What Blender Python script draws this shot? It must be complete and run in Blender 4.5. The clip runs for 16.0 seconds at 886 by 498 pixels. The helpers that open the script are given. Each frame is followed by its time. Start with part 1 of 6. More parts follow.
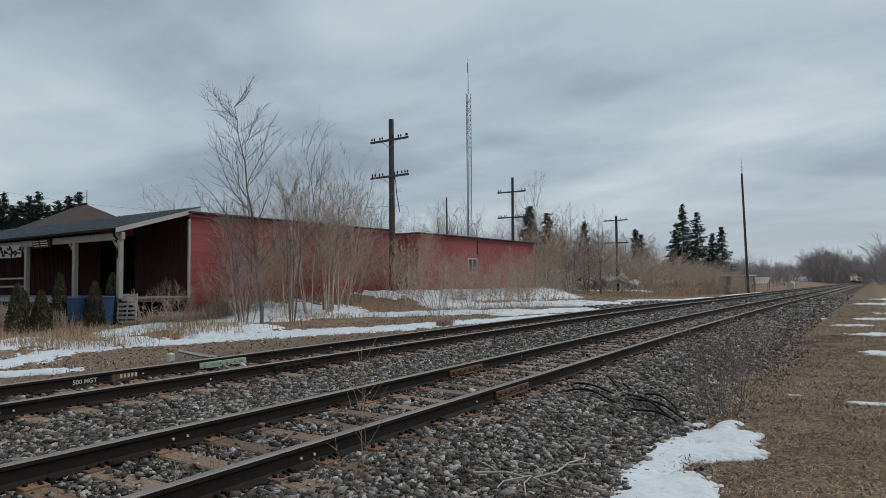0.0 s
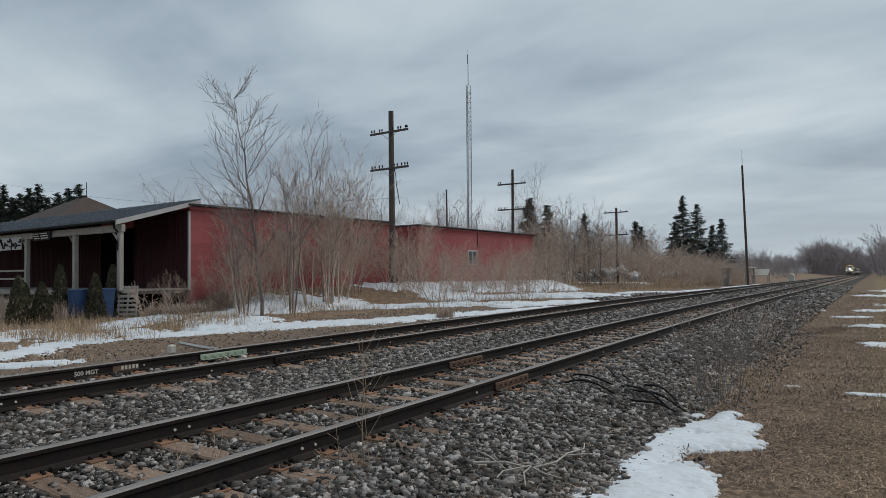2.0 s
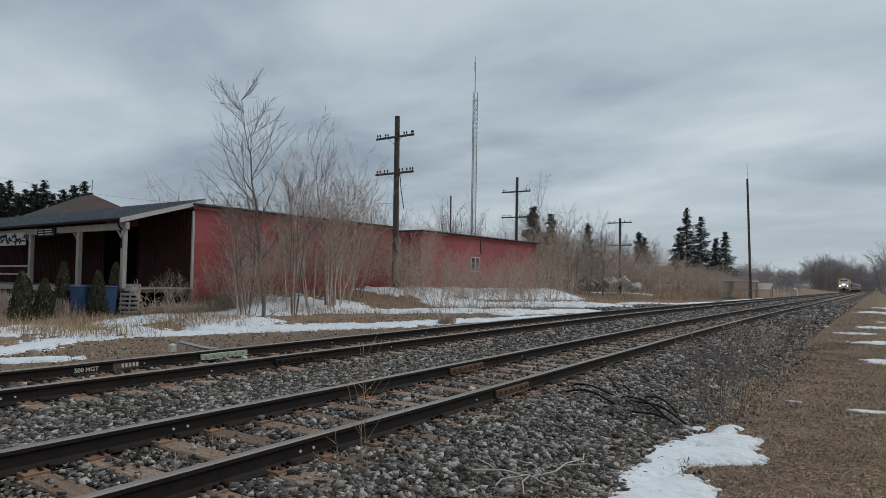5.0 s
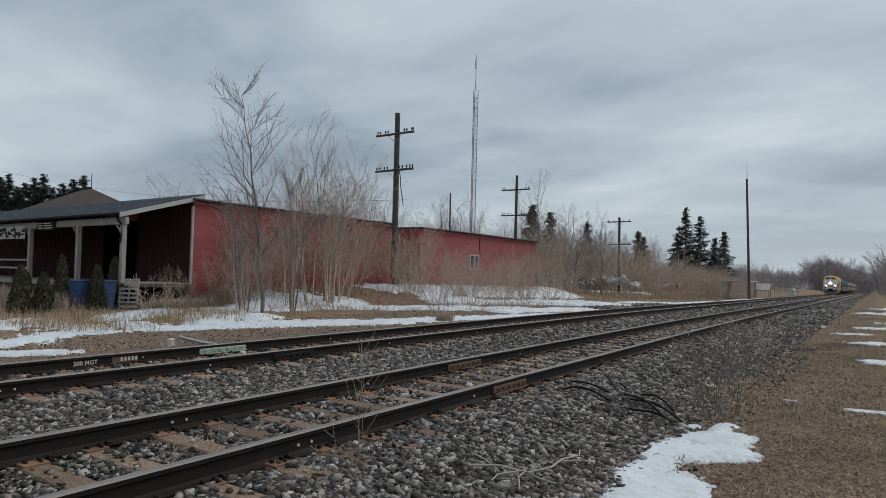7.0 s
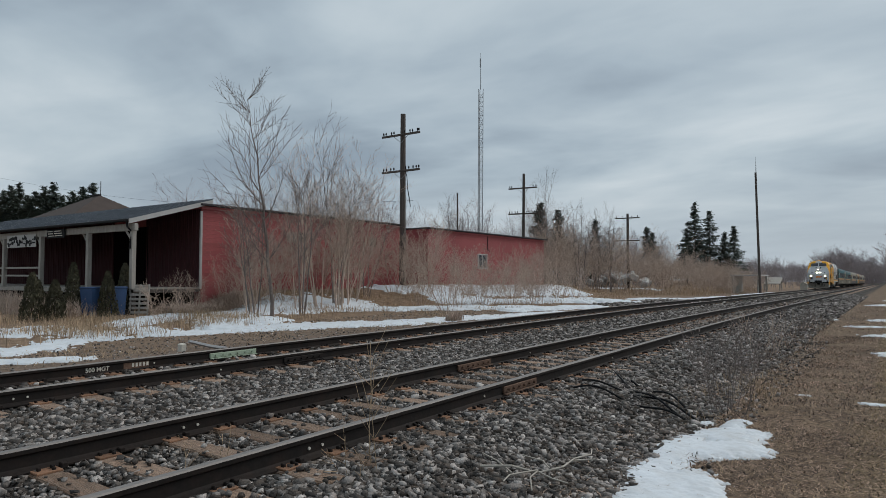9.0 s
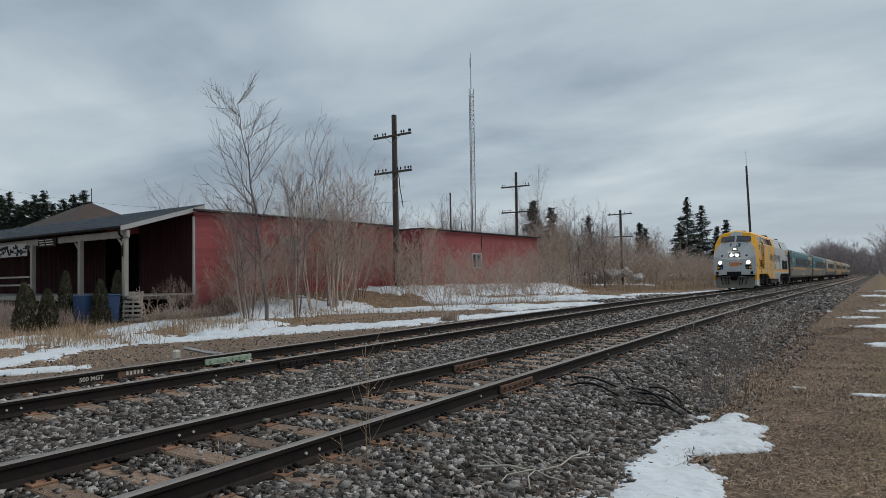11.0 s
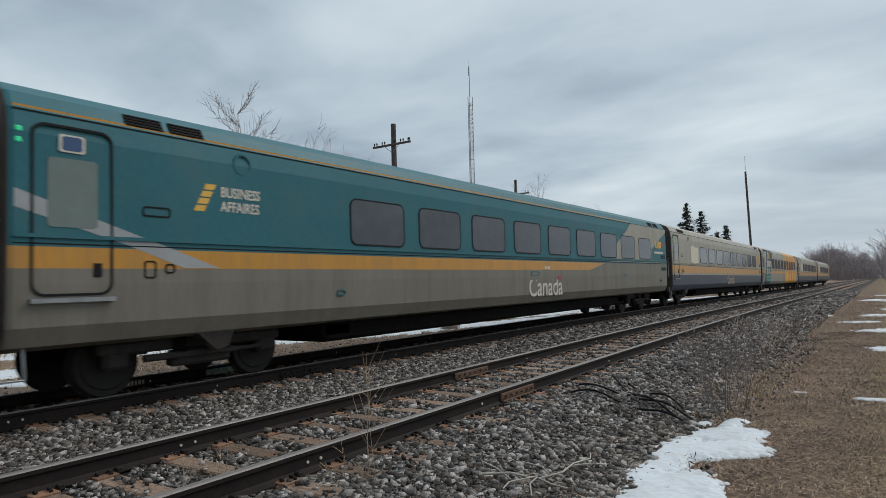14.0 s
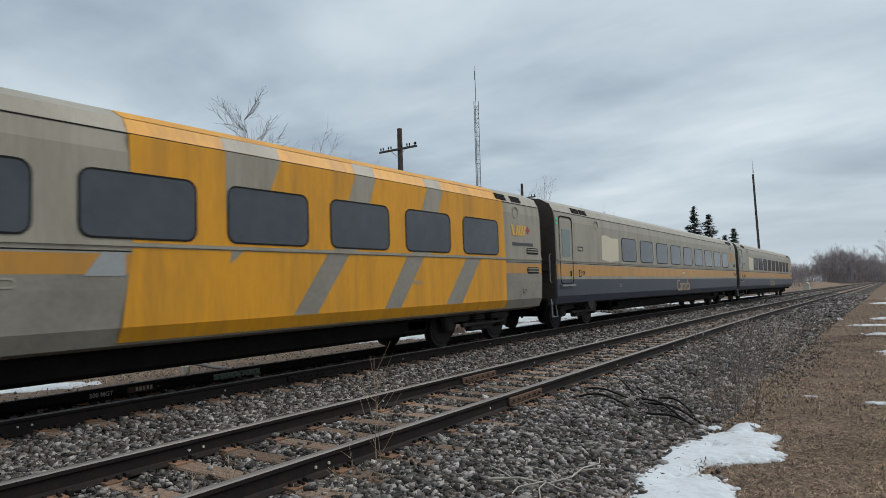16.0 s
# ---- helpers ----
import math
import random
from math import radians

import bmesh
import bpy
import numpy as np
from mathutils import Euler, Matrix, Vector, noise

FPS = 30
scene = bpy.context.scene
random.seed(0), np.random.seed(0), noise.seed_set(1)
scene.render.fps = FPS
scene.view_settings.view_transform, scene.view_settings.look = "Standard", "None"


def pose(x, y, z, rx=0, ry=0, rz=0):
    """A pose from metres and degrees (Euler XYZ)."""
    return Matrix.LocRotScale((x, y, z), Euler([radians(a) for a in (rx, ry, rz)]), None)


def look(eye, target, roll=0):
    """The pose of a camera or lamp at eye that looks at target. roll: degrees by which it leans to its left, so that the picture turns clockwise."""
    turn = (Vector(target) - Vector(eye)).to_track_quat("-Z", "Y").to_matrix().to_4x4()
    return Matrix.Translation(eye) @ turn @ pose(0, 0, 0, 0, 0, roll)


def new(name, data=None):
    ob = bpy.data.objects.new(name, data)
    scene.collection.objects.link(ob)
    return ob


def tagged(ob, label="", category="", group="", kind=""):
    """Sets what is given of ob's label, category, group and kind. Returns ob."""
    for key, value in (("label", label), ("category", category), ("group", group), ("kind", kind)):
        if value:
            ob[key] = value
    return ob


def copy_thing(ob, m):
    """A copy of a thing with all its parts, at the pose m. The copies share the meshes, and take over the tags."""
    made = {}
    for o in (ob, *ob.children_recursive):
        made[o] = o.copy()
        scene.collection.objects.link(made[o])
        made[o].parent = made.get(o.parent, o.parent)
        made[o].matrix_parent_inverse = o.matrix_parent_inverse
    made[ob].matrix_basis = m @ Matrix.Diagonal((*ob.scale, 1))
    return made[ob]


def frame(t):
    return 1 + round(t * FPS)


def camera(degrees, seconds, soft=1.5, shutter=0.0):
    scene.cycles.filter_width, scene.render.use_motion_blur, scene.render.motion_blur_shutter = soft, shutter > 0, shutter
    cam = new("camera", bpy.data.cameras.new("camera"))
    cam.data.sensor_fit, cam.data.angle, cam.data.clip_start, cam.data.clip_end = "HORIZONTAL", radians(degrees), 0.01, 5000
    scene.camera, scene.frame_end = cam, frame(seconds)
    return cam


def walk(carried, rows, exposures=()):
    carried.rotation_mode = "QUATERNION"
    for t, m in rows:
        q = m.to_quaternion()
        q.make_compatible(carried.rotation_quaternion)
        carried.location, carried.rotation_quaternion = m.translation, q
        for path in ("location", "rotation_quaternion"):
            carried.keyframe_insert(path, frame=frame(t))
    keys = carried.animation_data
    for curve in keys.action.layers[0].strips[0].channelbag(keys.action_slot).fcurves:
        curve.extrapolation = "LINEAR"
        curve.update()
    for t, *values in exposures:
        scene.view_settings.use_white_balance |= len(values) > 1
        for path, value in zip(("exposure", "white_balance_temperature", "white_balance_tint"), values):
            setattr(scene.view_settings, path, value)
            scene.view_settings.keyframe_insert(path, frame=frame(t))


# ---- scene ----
cam = camera(69.3, 16.0, soft=0.6, shutter=0.05)
PATH = [
    (0.0, 0.000, 0.000, 1.346, 33.85, 2.69, -0.74), (0.5, 0.005, 0.005, 1.347, 33.92, 2.71, -0.98),
    (1.0, 0.011, 0.001, 1.346, 34.00, 2.59, -0.83), (1.5, 0.016, -0.012, 1.343, 33.93, 2.29, -0.78),
    (2.0, 0.007, -0.010, 1.340, 33.86, 1.99, -0.78), (2.5, -0.006, 0.005, 1.336, 33.75, 1.70, -0.63),
    (3.0, -0.009, 0.004, 1.336, 33.51, 1.64, -1.22), (3.5, -0.008, 0.004, 1.344, 33.27, 1.37, -2.05),
    (4.0, -0.007, -0.006, 1.336, 34.09, 1.98, 0.22), (6.5, -0.005, -0.001, 1.335, 34.12, 2.63, 0.96),
    (7.0, 0.015, -0.029, 1.325, 34.04, 2.31, 1.17), (7.5, -0.003, 0.006, 1.333, 34.07, 2.46, 0.80),
    (8.0, 0.025, -0.039, 1.332, 34.34, 2.39, 1.19), (8.5, 0.011, -0.009, 1.337, 34.53, 2.39, 0.87),
    (9.0, 0.014, -0.012, 1.333, 34.77, 2.29, 0.08), (11.5, 0.018, 0.001, 1.344, 34.12, 2.37, -1.51),
    (12.0, 0.027, -0.001, 1.345, 34.16, 2.61, -1.99), (12.5, 0.025, -0.001, 1.351, 34.50, 2.79, -2.65),
    (13.0, 0.033, 0.000, 1.346, 34.77, 3.20, -2.45), (13.5, 0.029, 0.000, 1.337, 34.23, 3.29, -1.46),
    (14.0, 0.034, -0.018, 1.339, 34.24, 3.01, -1.70), (14.5, 0.022, -0.008, 1.343, 34.34, 2.86, -1.85),
    (15.0, 0.016, -0.007, 1.344, 34.26, 3.10, -1.89), (15.5, 0.018, -0.006, 1.342, 34.40, 3.48, -1.99),
    (16.0, 0.022, -0.015, 1.338, 34.81, 3.41, -1.89)]


def aim(x, y, z, yaw, pitch, roll):
    """A level heading (degrees to the left of the track), a tilt up and a lean."""
    a, p = radians(yaw), radians(pitch)
    way = Vector((-math.sin(a) * math.cos(p), math.cos(a) * math.cos(p), math.sin(p)))
    return look((x, y, z), Vector((x, y, z)) + way * 10, roll)


walk(cam, [(t, aim(*row)) for t, *row in PATH], exposures=((0.0, 0.0), (12.2, 0.0), (13.0, 0.14), (14.0, 0.2), (16.0, 0.24)))

# ---- sky and light: an overcast late-winter day ----
SUN_AZ, SUN_EL = 32.0, 46.0


def make_world():
    w = bpy.data.worlds.new("overcast_sky")
    scene.world = w
    w.use_nodes = True
    nt = w.node_tree
    nt.nodes.clear()
    N, L = nt.nodes.new, nt.links.new
    out, bg = N("ShaderNodeOutputWorld"), N("ShaderNodeBackground")
    sky = N("ShaderNodeTexSky")
    sky.sky_type, sky.sun_disc = "NISHITA", False
    sky.sun_elevation, sky.sun_rotation = radians(SUN_EL), radians(SUN_AZ)
    sky.air_density, sky.dust_density = 1.0, 4.0
    sky_dim = N("ShaderNodeVectorMath")
    sky_dim.operation = "SCALE"
    sky_dim.inputs["Scale"].default_value = 0.07
    L(sky.outputs[0], sky_dim.inputs[0])
    tc, sep = N("ShaderNodeTexCoord"), N("ShaderNodeSeparateXYZ")
    L(tc.outputs["Generated"], sep.inputs[0])

    def math_node(op, a, b):
        n = N("ShaderNodeMath")
        n.operation = op
        for k, v in enumerate((a, b)):
            if isinstance(v, (int, float)):
                n.inputs[k].default_value = v
            else:
                L(v, n.inputs[k])
        return n.outputs[0]

    up = math_node("MAXIMUM", sep.outputs["Z"], 0.0)
    deep = math_node("ADD", up, 0.16)
    px, py = math_node("DIVIDE", sep.outputs["X"], deep), math_node("DIVIDE", sep.outputs["Y"], deep)
    comb = N("ShaderNodeCombineXYZ")
    L(px, comb.inputs[0])
    L(py, comb.inputs[1])
    turn = N("ShaderNodeMapping")
    turn.inputs["Rotation"].default_value[2] = radians(-33)
    turn.inputs["Scale"].default_value = (0.62, 0.95, 1)
    turn.inputs["Location"].default_value = (3.1, 1.7, 0)
    L(comb.outputs[0], turn.inputs[0])
    big, fine = N("ShaderNodeTexNoise"), N("ShaderNodeTexNoise")
    big.inputs["Scale"].default_value, big.inputs["Detail"].default_value, big.inputs["Roughness"].default_value = 0.85, 5, 0.5
    fine.inputs["Scale"].default_value, fine.inputs["Detail"].default_value = 2.6, 6
    for n in (big, fine):
        n.inputs["Distortion"].default_value = 0.35
        L(turn.outputs[0], n.inputs["Vector"])
    blend = math_node("ADD", math_node("MULTIPLY", big.outputs["Fac"], 0.74), math_node("MULTIPLY", fine.outputs["Fac"], 0.26))
    ramp = N("ShaderNodeValToRGB")
    for k, (pos, col) in enumerate(((0.36, (0.27, 0.335, 0.40)), (0.455, (0.375, 0.455, 0.52)), (0.54, (0.47, 0.55, 0.605)), (0.66, (0.61, 0.675, 0.715)))):
        el = ramp.color_ramp.elements[k] if k < 2 else ramp.color_ramp.elements.new(pos)
        el.position, el.color = pos, (*col, 1)
    L(blend, ramp.inputs[0])
    haze = N("ShaderNodeMix")
    haze.data_type = "RGBA"
    fade = N("ShaderNodeMapRange")
    fade.inputs["From Min"].default_value, fade.inputs["From Max"].default_value = 0.0, 0.16
    fade.inputs["To Min"].default_value, fade.inputs["To Max"].default_value = 0.85, 0.0
    L(sep.outputs["Z"], fade.inputs["Value"])
    L(fade.outputs[0], haze.inputs[0])
    L(ramp.outputs[0], haze.inputs[6])
    haze.inputs[7].default_value = (0.455, 0.52, 0.575, 1)
    mix = N("ShaderNodeMix")
    mix.data_type = "RGBA"
    mix.inputs[0].default_value = 0.92
    L(sky_dim.outputs[0], mix.inputs[6])
    L(haze.outputs[2], mix.inputs[7])
    L(mix.outputs[2], bg.inputs["Color"])
    bg.inputs["Strength"].default_value = 1.06
    L(bg.outputs[0], out.inputs["Surface"])


make_world()
sun = new("sun", bpy.data.lights.new("sun", "SUN"))
sun.data.energy, sun.data.angle, sun.data.color = 1.55, radians(30), (1.0, 0.95, 0.89)
_az, _el = radians(SUN_AZ), radians(SUN_EL)
sun.matrix_world = look((0, 0, 60), Vector((0, 0, 60)) - Vector((math.sin(_az) * math.cos(_el), math.cos(_az) * math.cos(_el), math.sin(_el))))
scene.view_settings.exposure = 0.0


# ---- materials ----
def mat(name, base, rough=0.75, metal=0.0, var=0.25, scale=1.5, fine=30.0, bump=0.15, dirt=None, dirt_amount=0.4, each=0.0, stretch=(1, 1, 1), glow=0.0, spec=0.4):
    """A surface with two scales of variation, optional dirt and a difference from piece to piece."""
    m = bpy.data.materials.new(name)
    m.use_nodes = True
    nt = m.node_tree
    N, L = nt.nodes.new, nt.links.new
    bsdf = nt.nodes["Principled BSDF"]
    tc, mp = N("ShaderNodeTexCoord"), N("ShaderNodeMapping")
    mp.inputs["Scale"].default_value = stretch
    L(tc.outputs["Object"], mp.inputs[0])
    n1, n2 = N("ShaderNodeTexNoise"), N("ShaderNodeTexNoise")
    n1.inputs["Scale"].default_value, n1.inputs["Detail"].default_value = scale, 5
    n2.inputs["Scale"].default_value, n2.inputs["Detail"].default_value = fine, 4
    L(mp.outputs[0], n1.inputs["Vector"])
    L(mp.outputs[0], n2.inputs["Vector"])
    add = N("ShaderNodeMath")
    add.operation = "ADD"
    L(n1.outputs["Fac"], add.inputs[0])
    L(n2.outputs["Fac"], add.inputs[1])
    mr = N("ShaderNodeMapRange")
    mr.inputs["From Min"].default_value, mr.inputs["From Max"].default_value = 0.65, 1.35
    mr.inputs["To Min"].default_value, mr.inputs["To Max"].default_value = 1 - var, 1 + var
    L(add.outputs[0], mr.inputs["Value"])
    value = mr.outputs[0]
    if each:
        info, geo = N("ShaderNodeObjectInfo"), N("ShaderNodeNewGeometry")
        s = N("ShaderNodeMath")
        s.operation = "ADD"
        L(info.outputs["Random"], s.inputs[0])
        L(geo.outputs["Random Per Island"], s.inputs[1])
        fr = N("ShaderNodeMath")
        fr.operation = "FRACT"
        L(s.outputs[0], fr.inputs[0])
        r2 = N("ShaderNodeMapRange")
        r2.inputs["To Min"].default_value, r2.inputs["To Max"].default_value = 1 - each, 1 + each
        skew = N("ShaderNodeMath")
        skew.operation = "POWER"
        skew.inputs[1].default_value = 1.0 if each < 0.6 else 2.6
        L(fr.outputs[0], skew.inputs[0])
        if each >= 0.6:
            r2.inputs["To Max"].default_value = 1 + each * 2.6
        L(skew.outputs[0], r2.inputs["Value"])
        mul = N("ShaderNodeMath")
        mul.operation = "MULTIPLY"
        L(value, mul.inputs[0])
        L(r2.outputs[0], mul.inputs[1])
        value = mul.outputs[0]
    col = N("ShaderNodeVectorMath")
    col.operation = "SCALE"
    col.inputs[0].default_value = base
    L(value, col.inputs["Scale"])
    result = col.outputs[0]
    if dirt:
        n3 = N("ShaderNodeTexNoise")
        n3.inputs["Scale"].default_value, n3.inputs["Detail"].default_value, n3.inputs["Roughness"].default_value = scale * 2.3, 7, 0.65
        L(mp.outputs[0], n3.inputs["Vector"])
        r3 = N("ShaderNodeMapRange")
        r3.inputs["From Min"].default_value, r3.inputs["From Max"].default_value = 0.45, 0.72
        r3.inputs["To Max"].default_value = dirt_amount
        L(n3.outputs["Fac"], r3.inputs["Value"])
        mx = N("ShaderNodeMix")
        mx.data_type = "RGBA"
        L(r3.outputs[0], mx.inputs[0])
        L(result, mx.inputs[6])
        mx.inputs[7].default_value = (*dirt, 1)
        result = mx.outputs[2]
    L(result, bsdf.inputs["Base Color"])
    bsdf.inputs["Roughness"].default_value, bsdf.inputs["Metallic"].default_value = rough, metal
    bsdf.inputs["Specular IOR Level"].default_value = spec
    if bump:
        b = N("ShaderNodeBump")
        b.inputs["Strength"].default_value, b.inputs["Distance"].default_value = bump, 0.02
        L(n2.outputs["Fac"], b.inputs["Height"])
        L(b.outputs[0], bsdf.inputs["Normal"])
    if glow:
        bsdf.inputs["Emission Color"].default_value = (*base, 1)
        bsdf.inputs["Emission Strength"].default_value = glow
    return m


STONE = mat("ballast_stone", (0.158, 0.147, 0.139), 0.85, var=0.5, scale=3, fine=60, bump=0.5, each=0.7, spec=0.15, dirt=(0.20, 0.135, 0.092), dirt_amount=0.35)
TIE = mat("weathered_tie_wood", (0.245, 0.175, 0.130), 0.9, var=0.55, scale=3, fine=16, bump=0.9, each=0.42, stretch=(1, 9, 6), dirt=(0.24, 0.13, 0.075), dirt_amount=0.7)
RAIL = mat("rusted_rail_steel", (0.016, 0.013, 0.012), 0.75, 0.0, spec=0.2, var=0.3, scale=2, fine=30, bump=0.12, dirt=(0.042, 0.025, 0.018), dirt_amount=0.4)
RAILTOP = mat("polished_rail_head", (0.20, 0.185, 0.175), 0.62, 0.35, var=0.25, scale=2, fine=60, bump=0.03, stretch=(6, 0.4, 1))
PLATE = mat("orange_rusted_plate", (0.21, 0.115, 0.07), 0.85, 0.1, var=0.35, scale=6, fine=50, bump=0.3, each=0.25)
RUST = mat("rusted_joint_bar", (0.13, 0.078, 0.054), 0.8, 0.2, var=0.4, scale=5, fine=40, bump=0.3)
GREENPAINT = mat("pale_green_paint", (0.33, 0.40, 0.31), 0.7, var=0.15, scale=5, fine=40, dirt=(0.10, 0.08, 0.06), dirt_amount=0.5)
WHITEPAINT = mat("white_chalk_paint", (0.55, 0.52, 0.46), 0.85, var=0.25, scale=9, fine=60)
SNOW = mat("old_snow", (0.60, 0.64, 0.68), 0.65, var=0.10, scale=2, fine=14, bump=0.5, dirt=(0.42, 0.40, 0.37), dirt_amount=0.4)
LAWN = mat("tan_olive_lawn_grass", (0.27, 0.20, 0.115), 0.9, var=0.5, scale=1.3, fine=20, bump=0, each=0.5)
GRASS = mat("dead_lawn_grass", (0.225, 0.158, 0.116), 0.9, var=0.5, scale=1.1, fine=20, bump=0, each=0.72)
WEED = mat("dry_straw_weed", (0.36, 0.26, 0.17), 0.9, var=0.2, scale=1, fine=20, bump=0, each=0.4)
BARK = mat("grey_brown_bark", (0.20, 0.165, 0.15), 0.9, var=0.25, scale=3, fine=40, bump=0.2, each=0.2)
BARK_TAN = mat("tan_sapling_bark", (0.47, 0.37, 0.305), 0.9, var=0.25, scale=3, fine=40, bump=0.2, each=0.2)
# bare twigs, lightened towards lavender so distance haze sits in the base colour
HAZED_WOOD = mat("hazed_far_bare_wood", (0.31, 0.27, 0.275), 0.95, var=0.2, scale=0.3, fine=5, bump=0, each=0.2)
NEEDLE = mat("conifer_needles", (0.078, 0.098, 0.082), 0.85, var=0.3, scale=0.8, fine=12, bump=0, each=0.4)
CEDAR = mat("bronzed_cedar_leaf", (0.06, 0.055, 0.032), 0.85, var=0.3, scale=2, fine=20, bump=0, each=0.45)
RED = mat("faded_red_siding", (0.315, 0.078, 0.080), 0.8, var=0.2, scale=0.5, fine=14, bump=0.15, each=0.10, stretch=(1, 0.5, 1.5), dirt=(0.13, 0.05, 0.045), dirt_amount=0.45)
MAROON = mat("maroon_ribbed_metal", (0.046, 0.013, 0.015), 0.7, 0.0, spec=0.2, var=0.2, scale=0.8, fine=20, bump=0.05, dirt=(0.02, 0.008, 0.008))
ROOF = mat("dark_blue_grey_roof_metal", (0.075, 0.09, 0.11), 0.45, 0.3, var=0.2, scale=0.8, fine=20, bump=0.05)
TAR = mat("dark_roof_edge", (0.045, 0.04, 0.045), 0.85, var=0.3, scale=2, fine=30)
GREYWOOD = mat("weathered_grey_timber", (0.33, 0.31, 0.28), 0.85, var=0.25, scale=2, fine=25, bump=0.25, stretch=(4, 4, 0.7), dirt=(0.16, 0.14, 0.12))
DARKWOOD = mat("dark_pole_wood", (0.085, 0.07, 0.062), 0.9, var=0.35, scale=2, fine=25, bump=0.35, stretch=(5, 5, 0.6))
TRIM = mat("light_grey_trim", (0.42, 0.41, 0.40), 0.6, var=0.12, scale=2, fine=30)
STEEL = mat("galvanised_steel", (0.28, 0.29, 0.30), 0.5, 0.6, var=0.2, scale=4, fine=40)
BLACK = mat("black_rubber", (0.008, 0.008, 0.009), 0.7, spec=0.2, var=0.25, scale=3, fine=30, bump=0.1)
BLUE = mat("blue_plastic_bin", (0.035, 0.075, 0.17), 0.5, var=0.12, scale=3, fine=30)
BLEACHED = mat("bleached_wood", (0.36, 0.33, 0.29), 0.9, var=0.2, scale=5, fine=40)
LITHEAP = mat("coach_pale_taupe", (0.26, 0.24, 0.20), 0.6, var=0.16, scale=0.5, fine=12, bump=0.05, dirt=(0.12, 0.10, 0.08), dirt_amount=0.5)
SHINGLE = mat("brown_roof_shingle", (0.062, 0.046, 0.04), 0.9, var=0.25, scale=1, fine=12, bump=0.3)
PALE = mat("pale_wall", (0.40, 0.38, 0.35), 0.8, var=0.12, scale=1, fine=20)
GLASS = mat("dark_window_glass", (0.050, 0.058, 0.068), 0.06, var=0.2, scale=0.7, fine=4, bump=0.0, spec=0.5)
DOORGLASS = mat("grey_green_door_glass", (0.15, 0.19, 0.175), 0.12, var=0.1, scale=0.8, fine=5, bump=0)
YELLOW = mat("train_yellow_paint", (0.78, 0.37, 0.008), 0.45, var=0.07, scale=0.6, fine=18, bump=0.03, spec=0.3, dirt=(0.35, 0.20, 0.06), dirt_amount=0.30)
YELLOW_OLD = mat("weathered_coach_yellow", (0.68, 0.31, 0.018), 0.45, var=0.12, scale=0.7, fine=14, bump=0.03, dirt=(0.34, 0.17, 0.045), dirt_amount=0.6, stretch=(1, 2.5, 0.3), spec=0.3)
# near-black stand-in for deep shade in the doorway and under the deck
SHADE_BLACK = mat("painted_shade_black", (0.006, 0.005, 0.005), 1.0, var=0.2, bump=0, spec=0.0)
SILVER = mat("train_light_grey_paint", (0.46, 0.47, 0.475), 0.38, var=0.07, scale=0.6, fine=18, bump=0.03, dirt=(0.25, 0.25, 0.24), dirt_amount=0.35)
MIDGREY = mat("train_stripe_grey_paint", (0.32, 0.335, 0.345), 0.42, var=0.08, scale=0.6, fine=18, bump=0.03, dirt=(0.2, 0.19, 0.17), dirt_amount=0.3)
TEAL = mat("coach_teal_paint", (0.034, 0.134, 0.160), 0.45, spec=0.15, var=0.10, scale=0.5, fine=14, bump=0.03, dirt=(0.09, 0.15, 0.155), dirt_amount=0.35)
TEAL_DARK = mat("coach_dark_teal_paint", (0.030, 0.078, 0.098), 0.6, var=0.10, scale=0.5, fine=14, bump=0.03, dirt=(0.07, 0.10, 0.11), dirt_amount=0.3)
GOLD = mat("coach_gold_band", (0.50, 0.24, 0.04), 0.32, var=0.12, scale=0.6, fine=14, bump=0.03, dirt=(0.28, 0.17, 0.07), dirt_amount=0.55, stretch=(1, 2.5, 0.3))
TAUPE = mat("coach_grimy_taupe_paint", (0.18, 0.165, 0.135), 0.5, var=0.16, scale=0.5, fine=12, bump=0.05, dirt=(0.10, 0.085, 0.065), dirt_amount=0.55, stretch=(1, 2.5, 0.3))
BEIGE = mat("coach_beige_grey_paint", (0.33, 0.305, 0.25), 0.42, spec=0.25, var=0.10, scale=0.5, fine=14, bump=0.03, dirt=(0.19, 0.165, 0.12), dirt_amount=0.6, stretch=(1, 2.5, 0.3))
NAVY = mat("coach_navy_paint", (0.048, 0.060, 0.084), 0.45, var=0.14, scale=0.5, fine=12, bump=0.04, dirt=(0.07, 0.06, 0.048), dirt_amount=0.4, stretch=(1, 2.5, 0.3))
CREAM = mat("cream_patch_paint", (0.62, 0.56, 0.43), 0.5, var=0.06, scale=1, fine=14)
# grime, with the shade under the train also put into the near-black base
UNDER = mat("grimy_shaded_underframe", (0.006, 0.0055, 0.005), 0.9, 0.0, spec=0.1, var=0.35, scale=2, fine=25, bump=0.2, dirt=(0.014, 0.012, 0.010), dirt_amount=0.5)
BOGIE = mat("dusty_bogie_steel", (0.032, 0.028, 0.026), 0.8, 0.0, spec=0.25, var=0.3, scale=2, fine=25, bump=0.2, dirt=(0.075, 0.062, 0.052), dirt_amount=0.4)
WHEEL = mat("wheel_steel", (0.020, 0.017, 0.015), 0.7, 0.2, var=0.25, scale=4, fine=30)
ENDBROWN = mat("grimy_brown_coach_end", (0.060, 0.048, 0.040), 0.75, var=0.3, scale=1.5, fine=20, bump=0.1, dirt=(0.11, 0.09, 0.07), dirt_amount=0.5)
LETTER = mat("dark_grey_lettering", (0.05, 0.055, 0.06), 0.5, var=0.1)
